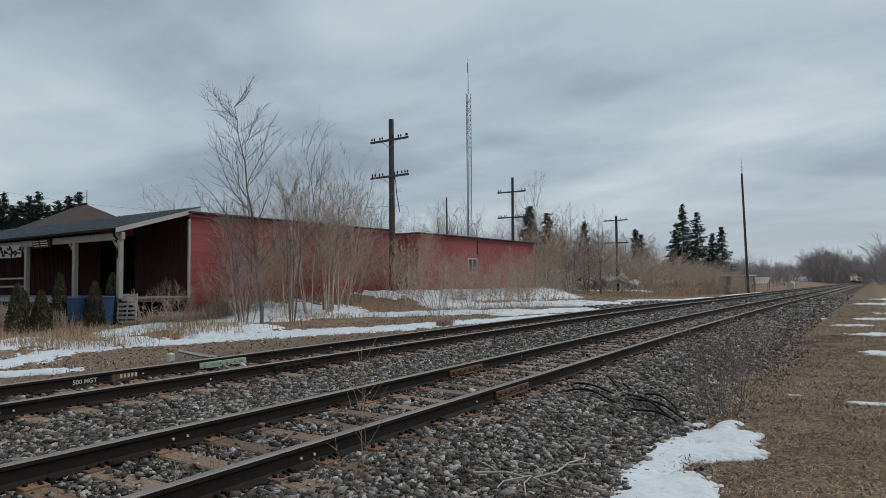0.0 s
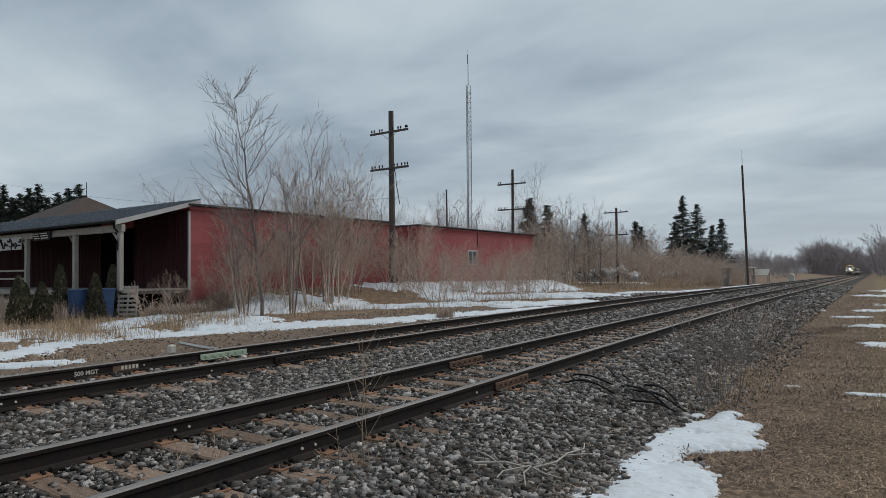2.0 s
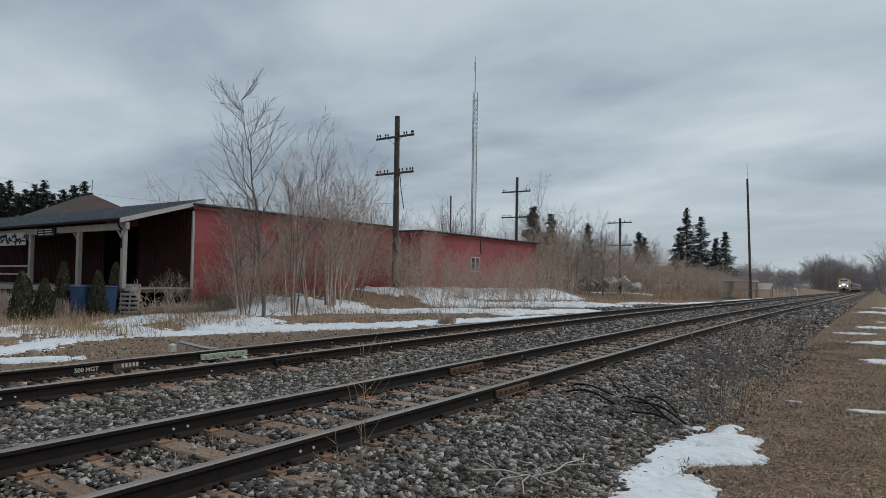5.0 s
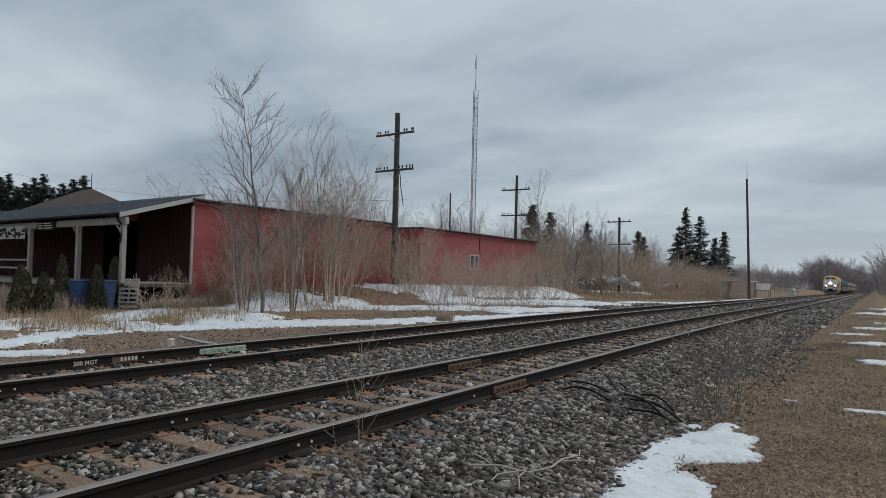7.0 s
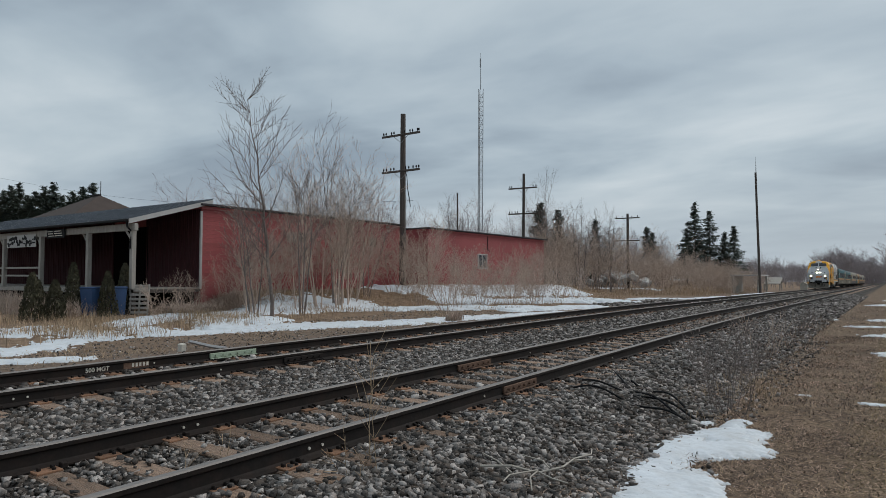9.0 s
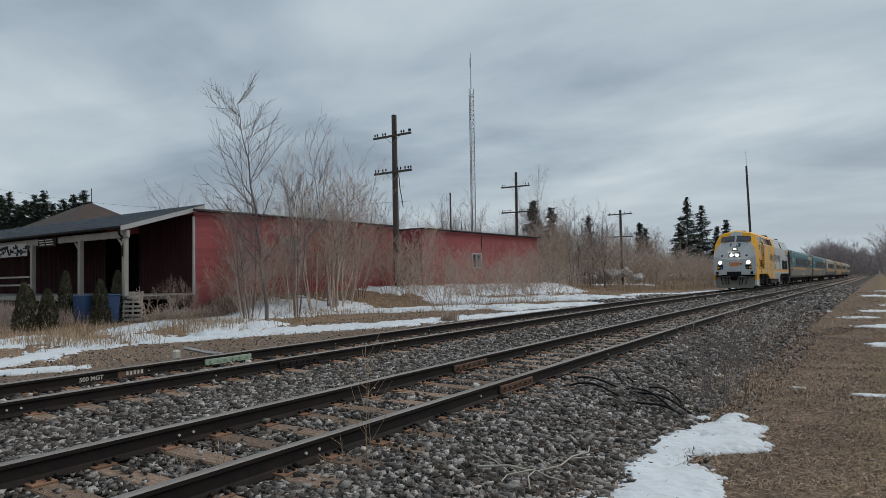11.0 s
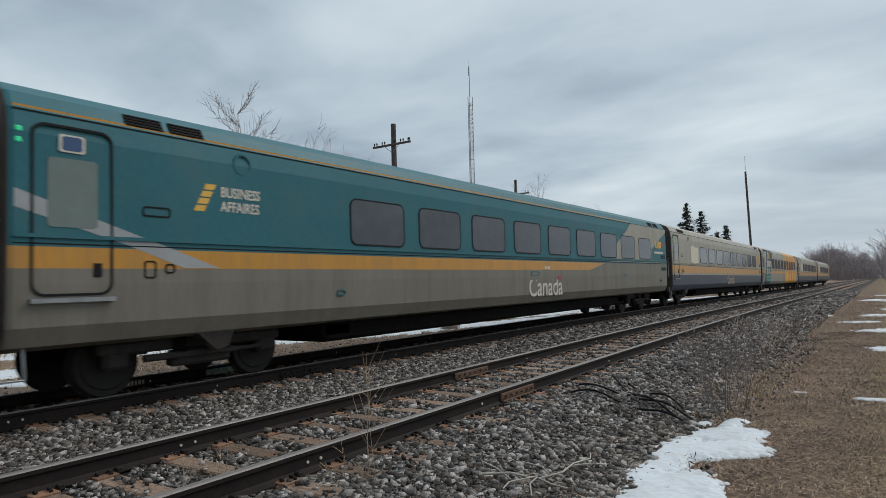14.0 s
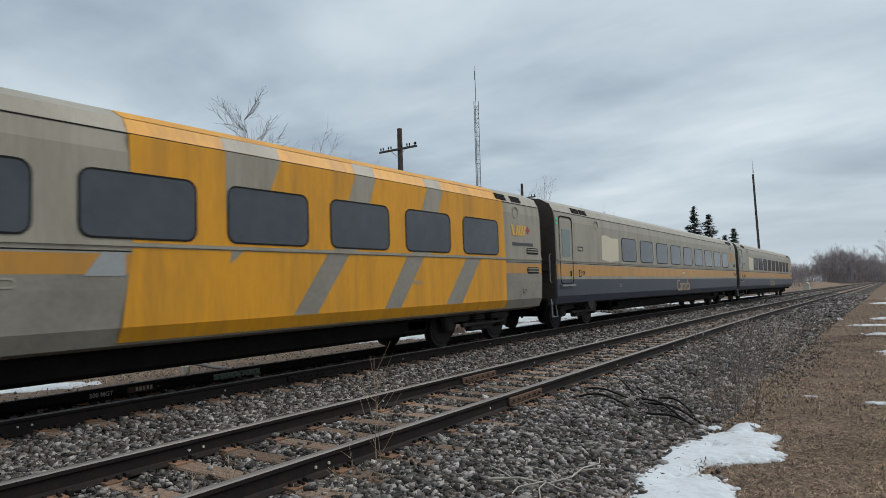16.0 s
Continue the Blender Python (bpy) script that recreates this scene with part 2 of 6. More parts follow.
LETTER_PALE = mat("pale_lettering", (0.62, 0.58, 0.50), 0.5, var=0.1, dirt=(0.4, 0.36, 0.28))
LETTER_TAN = mat("faded_tan_lettering", (0.40, 0.30, 0.20), 0.5, var=0.12, dirt=(0.25, 0.19, 0.12))
LETTER_GOLD = mat("gold_lettering", (0.68, 0.40, 0.07), 0.5, var=0.1)
LETTER_GREEN = mat("green_lettering", (0.10, 0.29, 0.22), 0.5, var=0.1)
ORANGE = mat("orange_mark_paint", (0.72, 0.22, 0.02), 0.5, var=0.1)
REDPAINT = mat("red_paint", (0.42, 0.035, 0.04), 0.5, var=0.12)
LAMP = mat("lit_headlight", (1.0, 0.90, 0.70), 0.3, var=0.02, bump=0, glow=180.0)
LAMP_SOFT = mat("lit_marker_light", (1.0, 0.78, 0.45), 0.3, var=0.02, bump=0, glow=16.0)
GREENLAMP = mat("green_door_light", (0.05, 0.75, 0.35), 0.3, var=0.02, bump=0, glow=0.12)


# ---- mesh helpers ----
class Shape:
    """Collects vertices and faces for one mesh, with a material slot per face."""

    def __init__(self):
        self.v, self.f, self.m = [], [], []

    def face(self, pts, slot=0):
        n = len(self.v)
        self.v += [tuple(p) for p in pts]
        self.f.append(tuple(range(n, n + len(pts))))
        self.m.append(slot)
        return self

    def box(self, c, s, bevel=0.0, slot=0, rot=None):
        hx, hy, hz = s[0] / 2, s[1] / 2, s[2] / 2
        n = len(self.v)
        b = min(bevel, hx * 0.9, hy * 0.9, hz * 0.9)
        c = Vector(c)
        put = (lambda p: c + rot @ Vector(p)) if rot else (lambda p: c + Vector(p))
        if b <= 0:
            self.v += [tuple(put((x * hx, y * hy, z * hz))) for x in (-1, 1) for y in (-1, 1) for z in (-1, 1)]
            fs = [(0, 1, 3, 2), (4, 6, 7, 5), (0, 4, 5, 1), (2, 3, 7, 6), (0, 2, 6, 4), (1, 5, 7, 3)]
        else:
            idx, fs = {}, []
            for x in (-1, 1):
                for y in (-1, 1):
                    for z in (-1, 1):
                        for k, d in enumerate(((0, b, b), (b, 0, b), (b, b, 0))):
                            idx[x, y, z, k] = len(self.v) - n
                            self.v.append(tuple(put((x * (hx - d[0]), y * (hy - d[1]), z * (hz - d[2])))))
            for s_ in (-1, 1):
                fs.append([idx[s_, y, z, 0] for y, z in ((-1, -1), (1, -1), (1, 1), (-1, 1))][::s_])
                fs.append([idx[x, s_, z, 1] for x, z in ((-1, -1), (-1, 1), (1, 1), (1, -1))][::s_])
                fs.append([idx[x, y, s_, 2] for x, y in ((-1, -1), (1, -1), (1, 1), (-1, 1))][::s_])
            for p in (-1, 1):
                for q in (-1, 1):
                    w = p * q
                    fs.append([idx[-1, p, q, 1], idx[-1, p, q, 2], idx[1, p, q, 2], idx[1, p, q, 1]][::w])
                    fs.append([idx[p, -1, q, 2], idx[p, -1, q, 0], idx[p, 1, q, 0], idx[p, 1, q, 2]][::w])
                    fs.append([idx[p, q, -1, 0], idx[p, q, -1, 1], idx[p, q, 1, 1], idx[p, q, 1, 0]][::w])
                    for z in (-1, 1):
                        fs.append([idx[p, q, z, 0], idx[p, q, z, 1], idx[p, q, z, 2]][:: w * z])
        self.f += [tuple(n + i for i in f) for f in fs]
        self.m += [slot] * len(fs)
        return self

    def tube(self, p0, p1, r0, r1=None, n=10, slot=0, caps=True):
        p0, p1 = Vector(p0), Vector(p1)
        r1 = r0 if r1 is None else r1
        d = (p1 - p0).normalized()
        u = d.orthogonal().normalized()
        w = d.cross(u)
        k = len(self.v)
        for p, r in ((p0, r0), (p1, r1)):
            for i in range(n):
                a = 2 * math.pi * i / n
                self.v.append(tuple(p + (u * math.cos(a) + w * math.sin(a)) * r))
        for i in range(n):
            j = (i + 1) % n
            self.f.append((k + i, k + j, k + n + j, k + n + i))
            self.m.append(slot)
        if caps:
            self.f += [tuple(k + i for i in reversed(range(n))), tuple(k + n + i for i in range(n))]
            self.m += [slot, slot]
        return self

    def path(self, pts, r, n=6, slot=0):
        """A bent round bar through the points, as one connected tube."""
        pts = [Vector(p) for p in pts]
        rings, u = [], None
        for k, p in enumerate(pts):
            d = (pts[min(k + 1, len(pts) - 1)] - pts[max(k - 1, 0)]).normalized()
            u = d.orthogonal().normalized() if u is None else (u - d * u.dot(d)).normalized()
            w = d.cross(u)
            rings.append([p + (u * math.cos(2 * math.pi * q / n) + w * math.sin(2 * math.pi * q / n)) * r for q in range(n)])
        return self.loft(rings, slot)

    def loft(self, rings, slot=0, close=True, caps=True):
        n, k = len(rings[0]), len(self.v)
        for ring in rings:
            self.v += [tuple(p) for p in ring]
        for i in range(len(rings) - 1):
            for j in range(n if close else n - 1):
                q = (j + 1) % n
                self.f.append((k + i * n + j, k + i * n + q, k + (i + 1) * n + q, k + (i + 1) * n + j))
                self.m.append(slot[j] if isinstance(slot, (list, tuple)) else slot)
        if caps:
            s = slot[0] if isinstance(slot, (list, tuple)) else slot
            self.f += [tuple(k + j for j in reversed(range(n))), tuple(k + (len(rings) - 1) * n + j for j in range(n))]
            self.m += [s, s]
        return self

    def mesh(self, name, mats, smooth=False):
        me = bpy.data.meshes.new(name)
        me.from_pydata(self.v, [], self.f)
        for m in mats if isinstance(mats, (list, tuple)) else [mats]:
            me.materials.append(m)
        me.polygons.foreach_set("material_index", self.m)
        if smooth:
            me.polygons.foreach_set("use_smooth", [True] * len(me.polygons))
        me.update()
        return me


def part(name, shape, material, parent=None, label="", at=None, smooth=False):
    """Links a shape (or a ready mesh) as one mesh object under a thing."""
    me = shape if isinstance(shape, bpy.types.Mesh) else shape.mesh(name, material, smooth)
    ob = new(name, me)
    if parent is not None:
        ob.parent = parent
    if at is not None:
        ob.matrix_basis = at
    if label:
        tagged(ob, label)
    return ob


def thing(name, label, category, at=None, group="", kind=""):
    ob = new(name)
    ob.empty_display_size = 0.2
    if at is not None:
        ob.matrix_basis = at
    return tagged(ob, label, category, group, kind)


def array_mesh(name, verts, faces, material):
    """A mesh straight from arrays: verts (n, 3), faces (m, 3 or 4)."""
    me = bpy.data.meshes.new(name)
    verts, faces = np.asarray(verts, np.float32), np.asarray(faces, np.int32)
    k = faces.shape[1]
    me.vertices.add(len(verts))
    me.vertices.foreach_set("co", verts.ravel())
    me.loops.add(faces.size)
    me.loops.foreach_set("vertex_index", faces.ravel())
    me.polygons.add(len(faces))
    me.polygons.foreach_set("loop_start", np.arange(0, faces.size, k, dtype=np.int32))
    me.materials.append(material)
    me.update(calc_edges=True)
    me.validate()
    return me


SIDEWAYS = Matrix(((0, 0, 1, 0), (1, 0, 0, 0), (0, 1, 0, 0), (0, 0, 0, 1)))


def lettering(name, text, size, material, parent, x, y, z, stretch=1.0, fat=0.0, slant=0.0):
    """Raised letters on a face that looks along +x, reading towards +y, from the lower left corner (y, z)."""
    cu = bpy.data.curves.new(name, "FONT")
    cu.body, cu.size, cu.extrude, cu.offset, cu.shear, cu.resolution_u = text, size, 0.002, fat, slant, 3
    tmp = bpy.data.objects.new(name, cu)
    scene.collection.objects.link(tmp)
    bpy.context.view_layer.update()
    me = bpy.data.meshes.new_from_object(tmp.evaluated_get(bpy.context.evaluated_depsgraph_get()))
    bpy.data.objects.remove(tmp)
    me.transform(Matrix.Translation((x, y, z)) @ SIDEWAYS @ Matrix.Diagonal((stretch, 1, 1, 1)))
    me.materials.clear()
    me.materials.append(material)
    return part(name, me, None, parent)


def smooth_step(a, b, x):
    t = np.clip((np.asarray(x, float) - a) / (b - a), 0, 1)
    return t * t * (3 - 2 * t)


# ---- ground: one sheet to the horizon ----
T1, T2 = -4.72, -9.07   # centre lines of the two tracks; rail tops are at z = 0


def ripple(x, y, scale, seed):
    """Smooth cheap noise between about -1 and 1, for arrays."""
    x, y = np.asarray(x, float) * scale, np.asarray(y, float) * scale
    r = np.random.RandomState(seed)
    out = 0
    for k in range(7):
        a, w, p = r.uniform(0, 6.28), r.uniform(0.6, 2.6), r.uniform(0, 6.28)
        out = out + np.sin((x * math.cos(a) + y * math.sin(a)) * w + p + 1.3 * np.sin((x * math.sin(a) - y * math.cos(a)) * w * 0.7 + p * 2)) / (0.6 + w)
    return out / 2.6


def grade(y):
    """The line falls gently away from the camera."""
    u = np.asarray(y, float)
    return -0.0093 * np.where(u > 34, u - 24, np.maximum(u - 14, 0) ** 2 / 40)


def ground_height(x, y):
    x, y = np.asarray(x, float), np.asarray(y, float)
    z = -0.43 + grade(y) + 0.22 * smooth_step(-1.75, -3.35, x)
    z = z - 0.035 * smooth_step(-6.0, -6.5, x) + 0.035 * smooth_step(-7.3, -7.8, x)
    z = z - 0.17 * smooth_step(-10.6, -12.2, x)
    z = z + 0.95 * smooth_step(-21.0, -25.7, x) * smooth_step(17.2, 20.5, y) * (1 - 0.6 * smooth_step(56, 62, y))
    z = z + 0.10 * ripple(x, y, 0.25, 3) * smooth_step(-12.2, -16, x) + 0.05 * ripple(x, y, 0.7, 4) * smooth_step(-2.2, -0.5, x)
    z = z + 1.2 * smooth_step(60, 160, y) * smooth_step(-16, -40, x)
    return z


def spread(stops):
    return np.unique(np.concatenate([np.arange(a, b, s) for a, b, s in stops]))


def ground_material():
    m = bpy.data.materials.new("ballast_dirt_and_dead_grass")
    m.use_nodes = True
    nt = m.node_tree
    N, L = nt.nodes.new, nt.links.new
    bsdf = nt.nodes["Principled BSDF"]
    geo = N("ShaderNodeTexCoord")
    sep = N("ShaderNodeSeparateXYZ")
    L(geo.outputs["Object"], sep.inputs[0])

    def noise_node(scale, detail=5, rough=0.55):
        n = N("ShaderNodeTexNoise")
        n.inputs["Scale"].default_value, n.inputs["Detail"].default_value, n.inputs["Roughness"].default_value = scale, detail, rough
        L(geo.outputs["Object"], n.inputs["Vector"])
        return n.outputs["Fac"]

    def op(kind, a, b):
        n = N("ShaderNodeMath")
        n.operation = kind
        for k, v in enumerate((a, b)):
            if isinstance(v, (int, float)):
                n.inputs[k].default_value = v
            else:
                L(v, n.inputs[k])
        return n.outputs[0]

    def span(v, a, b, c=0.0, d=1.0):
        n = N("ShaderNodeMapRange")
        for k, q in zip(("From Min", "From Max", "To Min", "To Max"), (a, b, c, d)):
            n.inputs[k].default_value = q
        L(v, n.inputs["Value"])
        return n.outputs[0]

    def blend(f, a, b):
        n = N("ShaderNodeMix")
        n.data_type = "RGBA"
        L(f, n.inputs[0])
        for k, v in ((6, a), (7, b)):
            if isinstance(v, tuple):
                n.inputs[k].default_value = (*v, 1)
            else:
                L(v, n.inputs[k])
        return n.outputs[2]

    wob = op("MULTIPLY", op("SUBTRACT", noise_node(0.9, 6, 0.6), 0.5), 2.4)
    x = op("ADD", sep.outputs["X"], wob)
    # cell edges fall to near black: shade between stones painted into the gravel
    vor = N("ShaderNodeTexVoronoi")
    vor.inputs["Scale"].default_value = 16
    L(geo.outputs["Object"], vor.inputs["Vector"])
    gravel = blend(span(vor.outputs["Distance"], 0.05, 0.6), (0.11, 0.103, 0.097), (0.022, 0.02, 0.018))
    gravel = blend(span(noise_node(1.2), 0.5, 0.75, 0, 0.55), gravel, (0.075, 0.052, 0.037))
    lawn = blend(span(noise_node(14, 6, 0.7), 0.35, 0.65), (0.05, 0.033, 0.023), (0.31, 0.222, 0.15))
    lawn = blend(span(noise_node(0.9, 6, 0.6), 0.45, 0.6, 0, 0.8), lawn, (0.14, 0.097, 0.068))
    lawn = blend(span(noise_node(4.5, 7, 0.7), 0.52, 0.66, 0, 0.75), lawn, (0.035, 0.024, 0.017))
    dirt = blend(span(noise_node(9, 6, 0.7), 0.35, 0.7), (0.105, 0.075, 0.056), (0.25, 0.188, 0.142))
    meadow = blend(span(noise_node(3, 7, 0.7), 0.4, 0.65), (0.15, 0.10, 0.07), (0.30, 0.215, 0.145))
    far = blend(span(x, -13.5, -18.0), dirt, meadow)
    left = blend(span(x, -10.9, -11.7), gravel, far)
    turf = blend(span(noise_node(18, 6, 0.7), 0.35, 0.65), (0.085, 0.062, 0.034), (0.29, 0.215, 0.125))
    lawn = blend(span(op("ADD", sep.outputs["X"], op("MULTIPLY", wob, 0.5)), -0.3, 0.5), lawn, turf)
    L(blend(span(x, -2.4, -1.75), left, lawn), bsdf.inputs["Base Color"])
    bsdf.inputs["Roughness"].default_value = 0.95
    bsdf.inputs["Specular IOR Level"].default_value = 0.2
    b = N("ShaderNodeBump")
    b.inputs["Strength"].default_value, b.inputs["Distance"].default_value = 0.7, 0.05
    L(noise_node(22, 6, 0.7), b.inputs["Height"])
    L(b.outputs[0], bsdf.inputs["Normal"])
    return m


def make_ground():
    xs = spread(((-1500, -200, 100), (-200, -60, 10), (-60, -28, 1.5), (-28, -12.4, 0.5), (-12.4, 3, 0.25), (3, 12, 1), (12, 100, 10), (100, 1501, 100)))
    ys = spread(((-300, -20, 20), (-20, 2, 1), (2, 30, 0.4), (30, 70, 1), (70, 200, 5), (200, 800, 30), (800, 2801, 200)))
    gx, gy = np.meshgrid(xs, ys, indexing="ij")
    v = np.stack([gx, gy, ground_height(gx, gy)], -1).reshape(-1, 3)
    i, j = np.meshgrid(np.arange(len(xs) - 1), np.arange(len(ys) - 1), indexing="ij")
    a = (i * len(ys) + j).ravel()
    f = np.stack([a, a + len(ys), a + len(ys) + 1, a + 1], -1)
    me = array_mesh("ground", v, f, ground_material())
    me.polygons.foreach_set("use_smooth", [True] * len(me.polygons))
    tagged(new("ground", me), "ground of dark ballast, bare dirt and dead grass", "ground", kind="structure")


make_ground()


# ---- the two railway tracks ----
def rail_ring(x, y):
    half = [(0.076, -0.19), (0.076, -0.178), (0.028, -0.162), (0.010, -0.148), (0.010, -0.062), (0.034, -0.044), (0.037, -0.012), (0.028, 0.0)]
    g = float(grade(y))
    return [(x + a, y, z + g) for a, z in half] + [(x - a, y, z + g) for a, z in reversed(half)]


def make_track(centre, label, phase, seed):
    r = random.Random(seed)
    track = thing("railway_track", label, "railway track", kind="structure")
    ends = (-60.0, 1500.0)
    for off in (-0.7525, 0.7525):
        s = Shape()
        slots = [0] * 16
        slots[7] = 1
        for k in (6, 8):
            slots[k] = 1
        s.loft([rail_ring(centre + off, y) for y in (ends[0], 0, 14, 18, 22, 26, 30, 34, 60, 200, 500, ends[1])], slots)
        part("rail", s, [RAIL, RAILTOP], track, "dark rusted steel rail with a polished head")
    # ties with plates and spikes
    tie = Shape().box((0, 0, -0.09), (2.74, 0.225, 0.18), 0.012).mesh("tie", TIE)
    pl = Shape()
    pl.box((0, 0, 0.008), (0.36, 0.19, 0.02), 0.004)
    for a in (-1, 1):
        for b in (-0.05, 0.05):
            pl.box((a * 0.098, b, 0.030), (0.04, 0.026, 0.03), 0.005, 1)
        pl.box((a * 0.15, 0.04, 0.026), (0.026, 0.026, 0.026), 0.005, 1)
        pl.box((a * 0.088, 0.135 * r.choice((-1, 1)), 0.022), (0.06, 0.05, 0.045), 0.006, 1)
    plate = pl.mesh("tie_plate", [PLATE, RAIL])
    y, n = phase, 0
    v_all, far = Shape(), []
    while y < 330:
        yy, turn = y + r.uniform(-0.03, 0.03), r.uniform(-1.2, 1.2)
        if -1.0 < yy < 62:
            t = part("tie", tie, None, track, at=pose(centre + r.uniform(-0.05, 0.05), yy, -0.188 + float(grade(yy)) + r.uniform(-0.006, 0.006), 0, 0, turn))
            for off in (-0.7525, 0.7525):
                part("tie_plate", plate, None, t, at=pose(off, 0, 0))
        else:
            far.append((yy, turn))
        y += 0.556
    for yy, turn in far:
        v_all.box((centre, yy, -0.278 + float(grade(yy))), (2.62, 0.225, 0.18))
    tagged(part("distant_ties", v_all, TIE, track), kind="stuff")
    return track


TRACK_NEAR = make_track(T1, "near railway track of dark rails on worn wooden ties", -0.452, 5)
TRACK_FAR = make_track(T2, "second railway track of dark rails on wooden ties", 0.2, 6)


def joint_bar(track, x, y, length, material, label, side):
    s = Shape()
    s.box((side * 0.024, 0, -0.1), (0.03, length, 0.085), 0.008)
    s.box((side * 0.05, 0, -0.152), (0.05, length, 0.018), 0.004)
    for k in range(6):
        s.tube((side * 0.03, (k - 2.5) * length / 6.4, -0.1), (side * 0.072, (k - 2.5) * length / 6.4, -0.1), 0.017, n=6)
    part("joint_bar", s, material, track, label, at=pose(x, y, 0))


joint_bar(TRACK_NEAR, T1 + 0.7525, 7.45, 0.9, RUST, "orange rusted bolted joint bar", 1)
joint_bar(TRACK_NEAR, T1 - 0.7525, 8.75, 1.0, RUST, "rusted bolted joint bar", 1)
joint_bar(TRACK_FAR, T2 - 0.7525, 7.45, 1.0, GREENPAINT, "pale green painted joint bar", 1)
joint_bar(TRACK_FAR, T2 + 0.7525, 7.75, 0.9, RAIL, "dark bolted joint bar", 1)
lettering("rail_marking", "500 MGT", 0.092, WHITEPAINT, TRACK_FAR, T2 - 0.7525 + 0.0125, 4.83, -0.135, fat=0.002)
s = Shape()
s.box((T2 - 0.738, 5.62, -0.1), (0.004, 0.42, 0.1))
part("painted_tag", s, RUST, TRACK_FAR, "rusty painted tag on the rail")
s = Shape()
for k in range(5):
    s.box((T2 - 0.734, 5.56 + k * 0.06, -0.1), (0.004, 0.035, 0.06))
part("marking_bars", s, WHITEPAINT, TRACK_FAR)
for yy in (4.2, 4.35, 7.0, 11.3, 14.8):
    for tr, cx in ((TRACK_NEAR, T1 - 0.7525), (TRACK_FAR, T2 - 0.7525), (TRACK_NEAR, T1 + 0.7525), (TRACK_FAR, T2 + 0.7525)):
        part("bolt_head", Shape().tube((cx + 0.008, yy + cx * 0.11, -0.105), (cx + 0.022, yy + cx * 0.11, -0.105), 0.013, n=8), WHITEPAINT, tr)


# ---- loose stones, grass and snow ----
def scatter_stones(name, areas, seed, label):
    r = np.random.RandomState(seed)
    cube = np.array([(x, y, z) for x in (-1, 1) for y in (-1, 1) for z in (-1, 1)], float)
    tris = np.array([(0, 1, 3), (0, 3, 2), (4, 6, 7), (4, 7, 5), (0, 4, 5), (0, 5, 1), (2, 3, 7), (2, 7, 6), (0, 2, 6), (0, 6, 4), (1, 5, 7), (1, 7, 3)])
    V, F, n0 = [], [], 0
    for x0, x1, y0, y1, count, lo, hi in areas:
        p = np.stack([r.uniform(x0, x1, count), r.uniform(y0, y1, count)], -1)
        z = ground_height(p[:, 0], p[:, 1])
        for c, reach in ((T1, 1.36), (T2, 1.36)):      # keep ties clear
            on = np.abs(p[:, 0] - c) < reach
            ph = (-0.452 if c == T1 else 0.2)
            near = np.abs(((p[:, 1] - ph) / 0.556 + 0.5) % 1 - 0.5) * 0.556 < 0.125
            over = on & near
            keep = ~over | (r.rand(len(p)) < 0.05)
            z = np.where(over, z + 0.02, z)
            p, z = p[keep], z[keep]
            for off in (-0.7525, 0.7525):
                keep = np.abs(p[:, 0] - c - off) > 0.085
                p, z = p[keep], z[keep]
        m = len(p)
        size = r.uniform(lo, hi, (m, 1, 1)) * (0.7 + 0.6 * r.rand(m, 1, 1) ** 2)
        shape = cube[None] + r.uniform(-0.62, 0.62, (m, 8, 3))
        shape = shape * np.stack([r.uniform(0.7, 1.25, m), r.uniform(0.6, 1.0, m), r.uniform(0.45, 0.8, m)], -1)[:, None] * size * 0.5
        a, b = r.uniform(0, 6.28, m), r.uniform(-0.7, 0.7, m)
        ca, sa, cb, sb = np.cos(a), np.sin(a), np.cos(b), np.sin(b)
        R = np.zeros((m, 3, 3))
        R[:, 0, 0], R[:, 0, 1], R[:, 1, 0], R[:, 1, 1], R[:, 2, 2] = ca, -sa, sa, ca, 1
        Q = np.zeros((m, 3, 3))
        Q[:, 0, 0], Q[:, 1, 1], Q[:, 1, 2], Q[:, 2, 1], Q[:, 2, 2] = 1, cb, -sb, sb, cb
        w = np.einsum("nij,njk,nvk->nvi", R, Q, shape)
        w += np.concatenate([p, (z + size[:, 0, 0] * r.uniform(0.0, 0.55, m))[:, None]], -1)[:, None]
        V.append(w.reshape(-1, 3))
        F.append((tris[None] + (np.arange(m) * 8)[:, None, None] + n0).reshape(-1, 3))
        n0 += m * 8
    me = array_mesh(name, np.concatenate(V), np.concatenate(F), STONE)
    tagged(new(name, me), label, "gravel", kind="stuff")


scatter_stones("ballast_stones", [
    (-3.9, -1.75, 2.6, 11, 34000, 0.024, 0.054), (-3.9, -1.8, 11, 26, 21000, 0.03, 0.066),
    (-6.05, -3.4, 1.6, 12, 20000, 0.022, 0.05), (-6.05, -3.4, 12, 34, 13000, 0.03, 0.065),
    (-7.85, -5.9, 1.8, 14, 32000, 0.026, 0.058), (-7.85, -5.9, 14, 36, 16000, 0.04, 0.075), (-7.85, -5.9, 36, 90, 7000, 0.06, 0.12),
    (-10.4, -7.8, 2.6, 26, 13000, 0.03, 0.065), (-10.4, -7.8, 26, 70, 6000, 0.05, 0.1), (-6.05, -3.4, 34, 80, 5000, 0.05, 0.1),
    (-11.8, -10.3, 4, 30, 4500, 0.03, 0.06), (-3.9, -1.8, 26, 80, 10000, 0.05, 0.11),
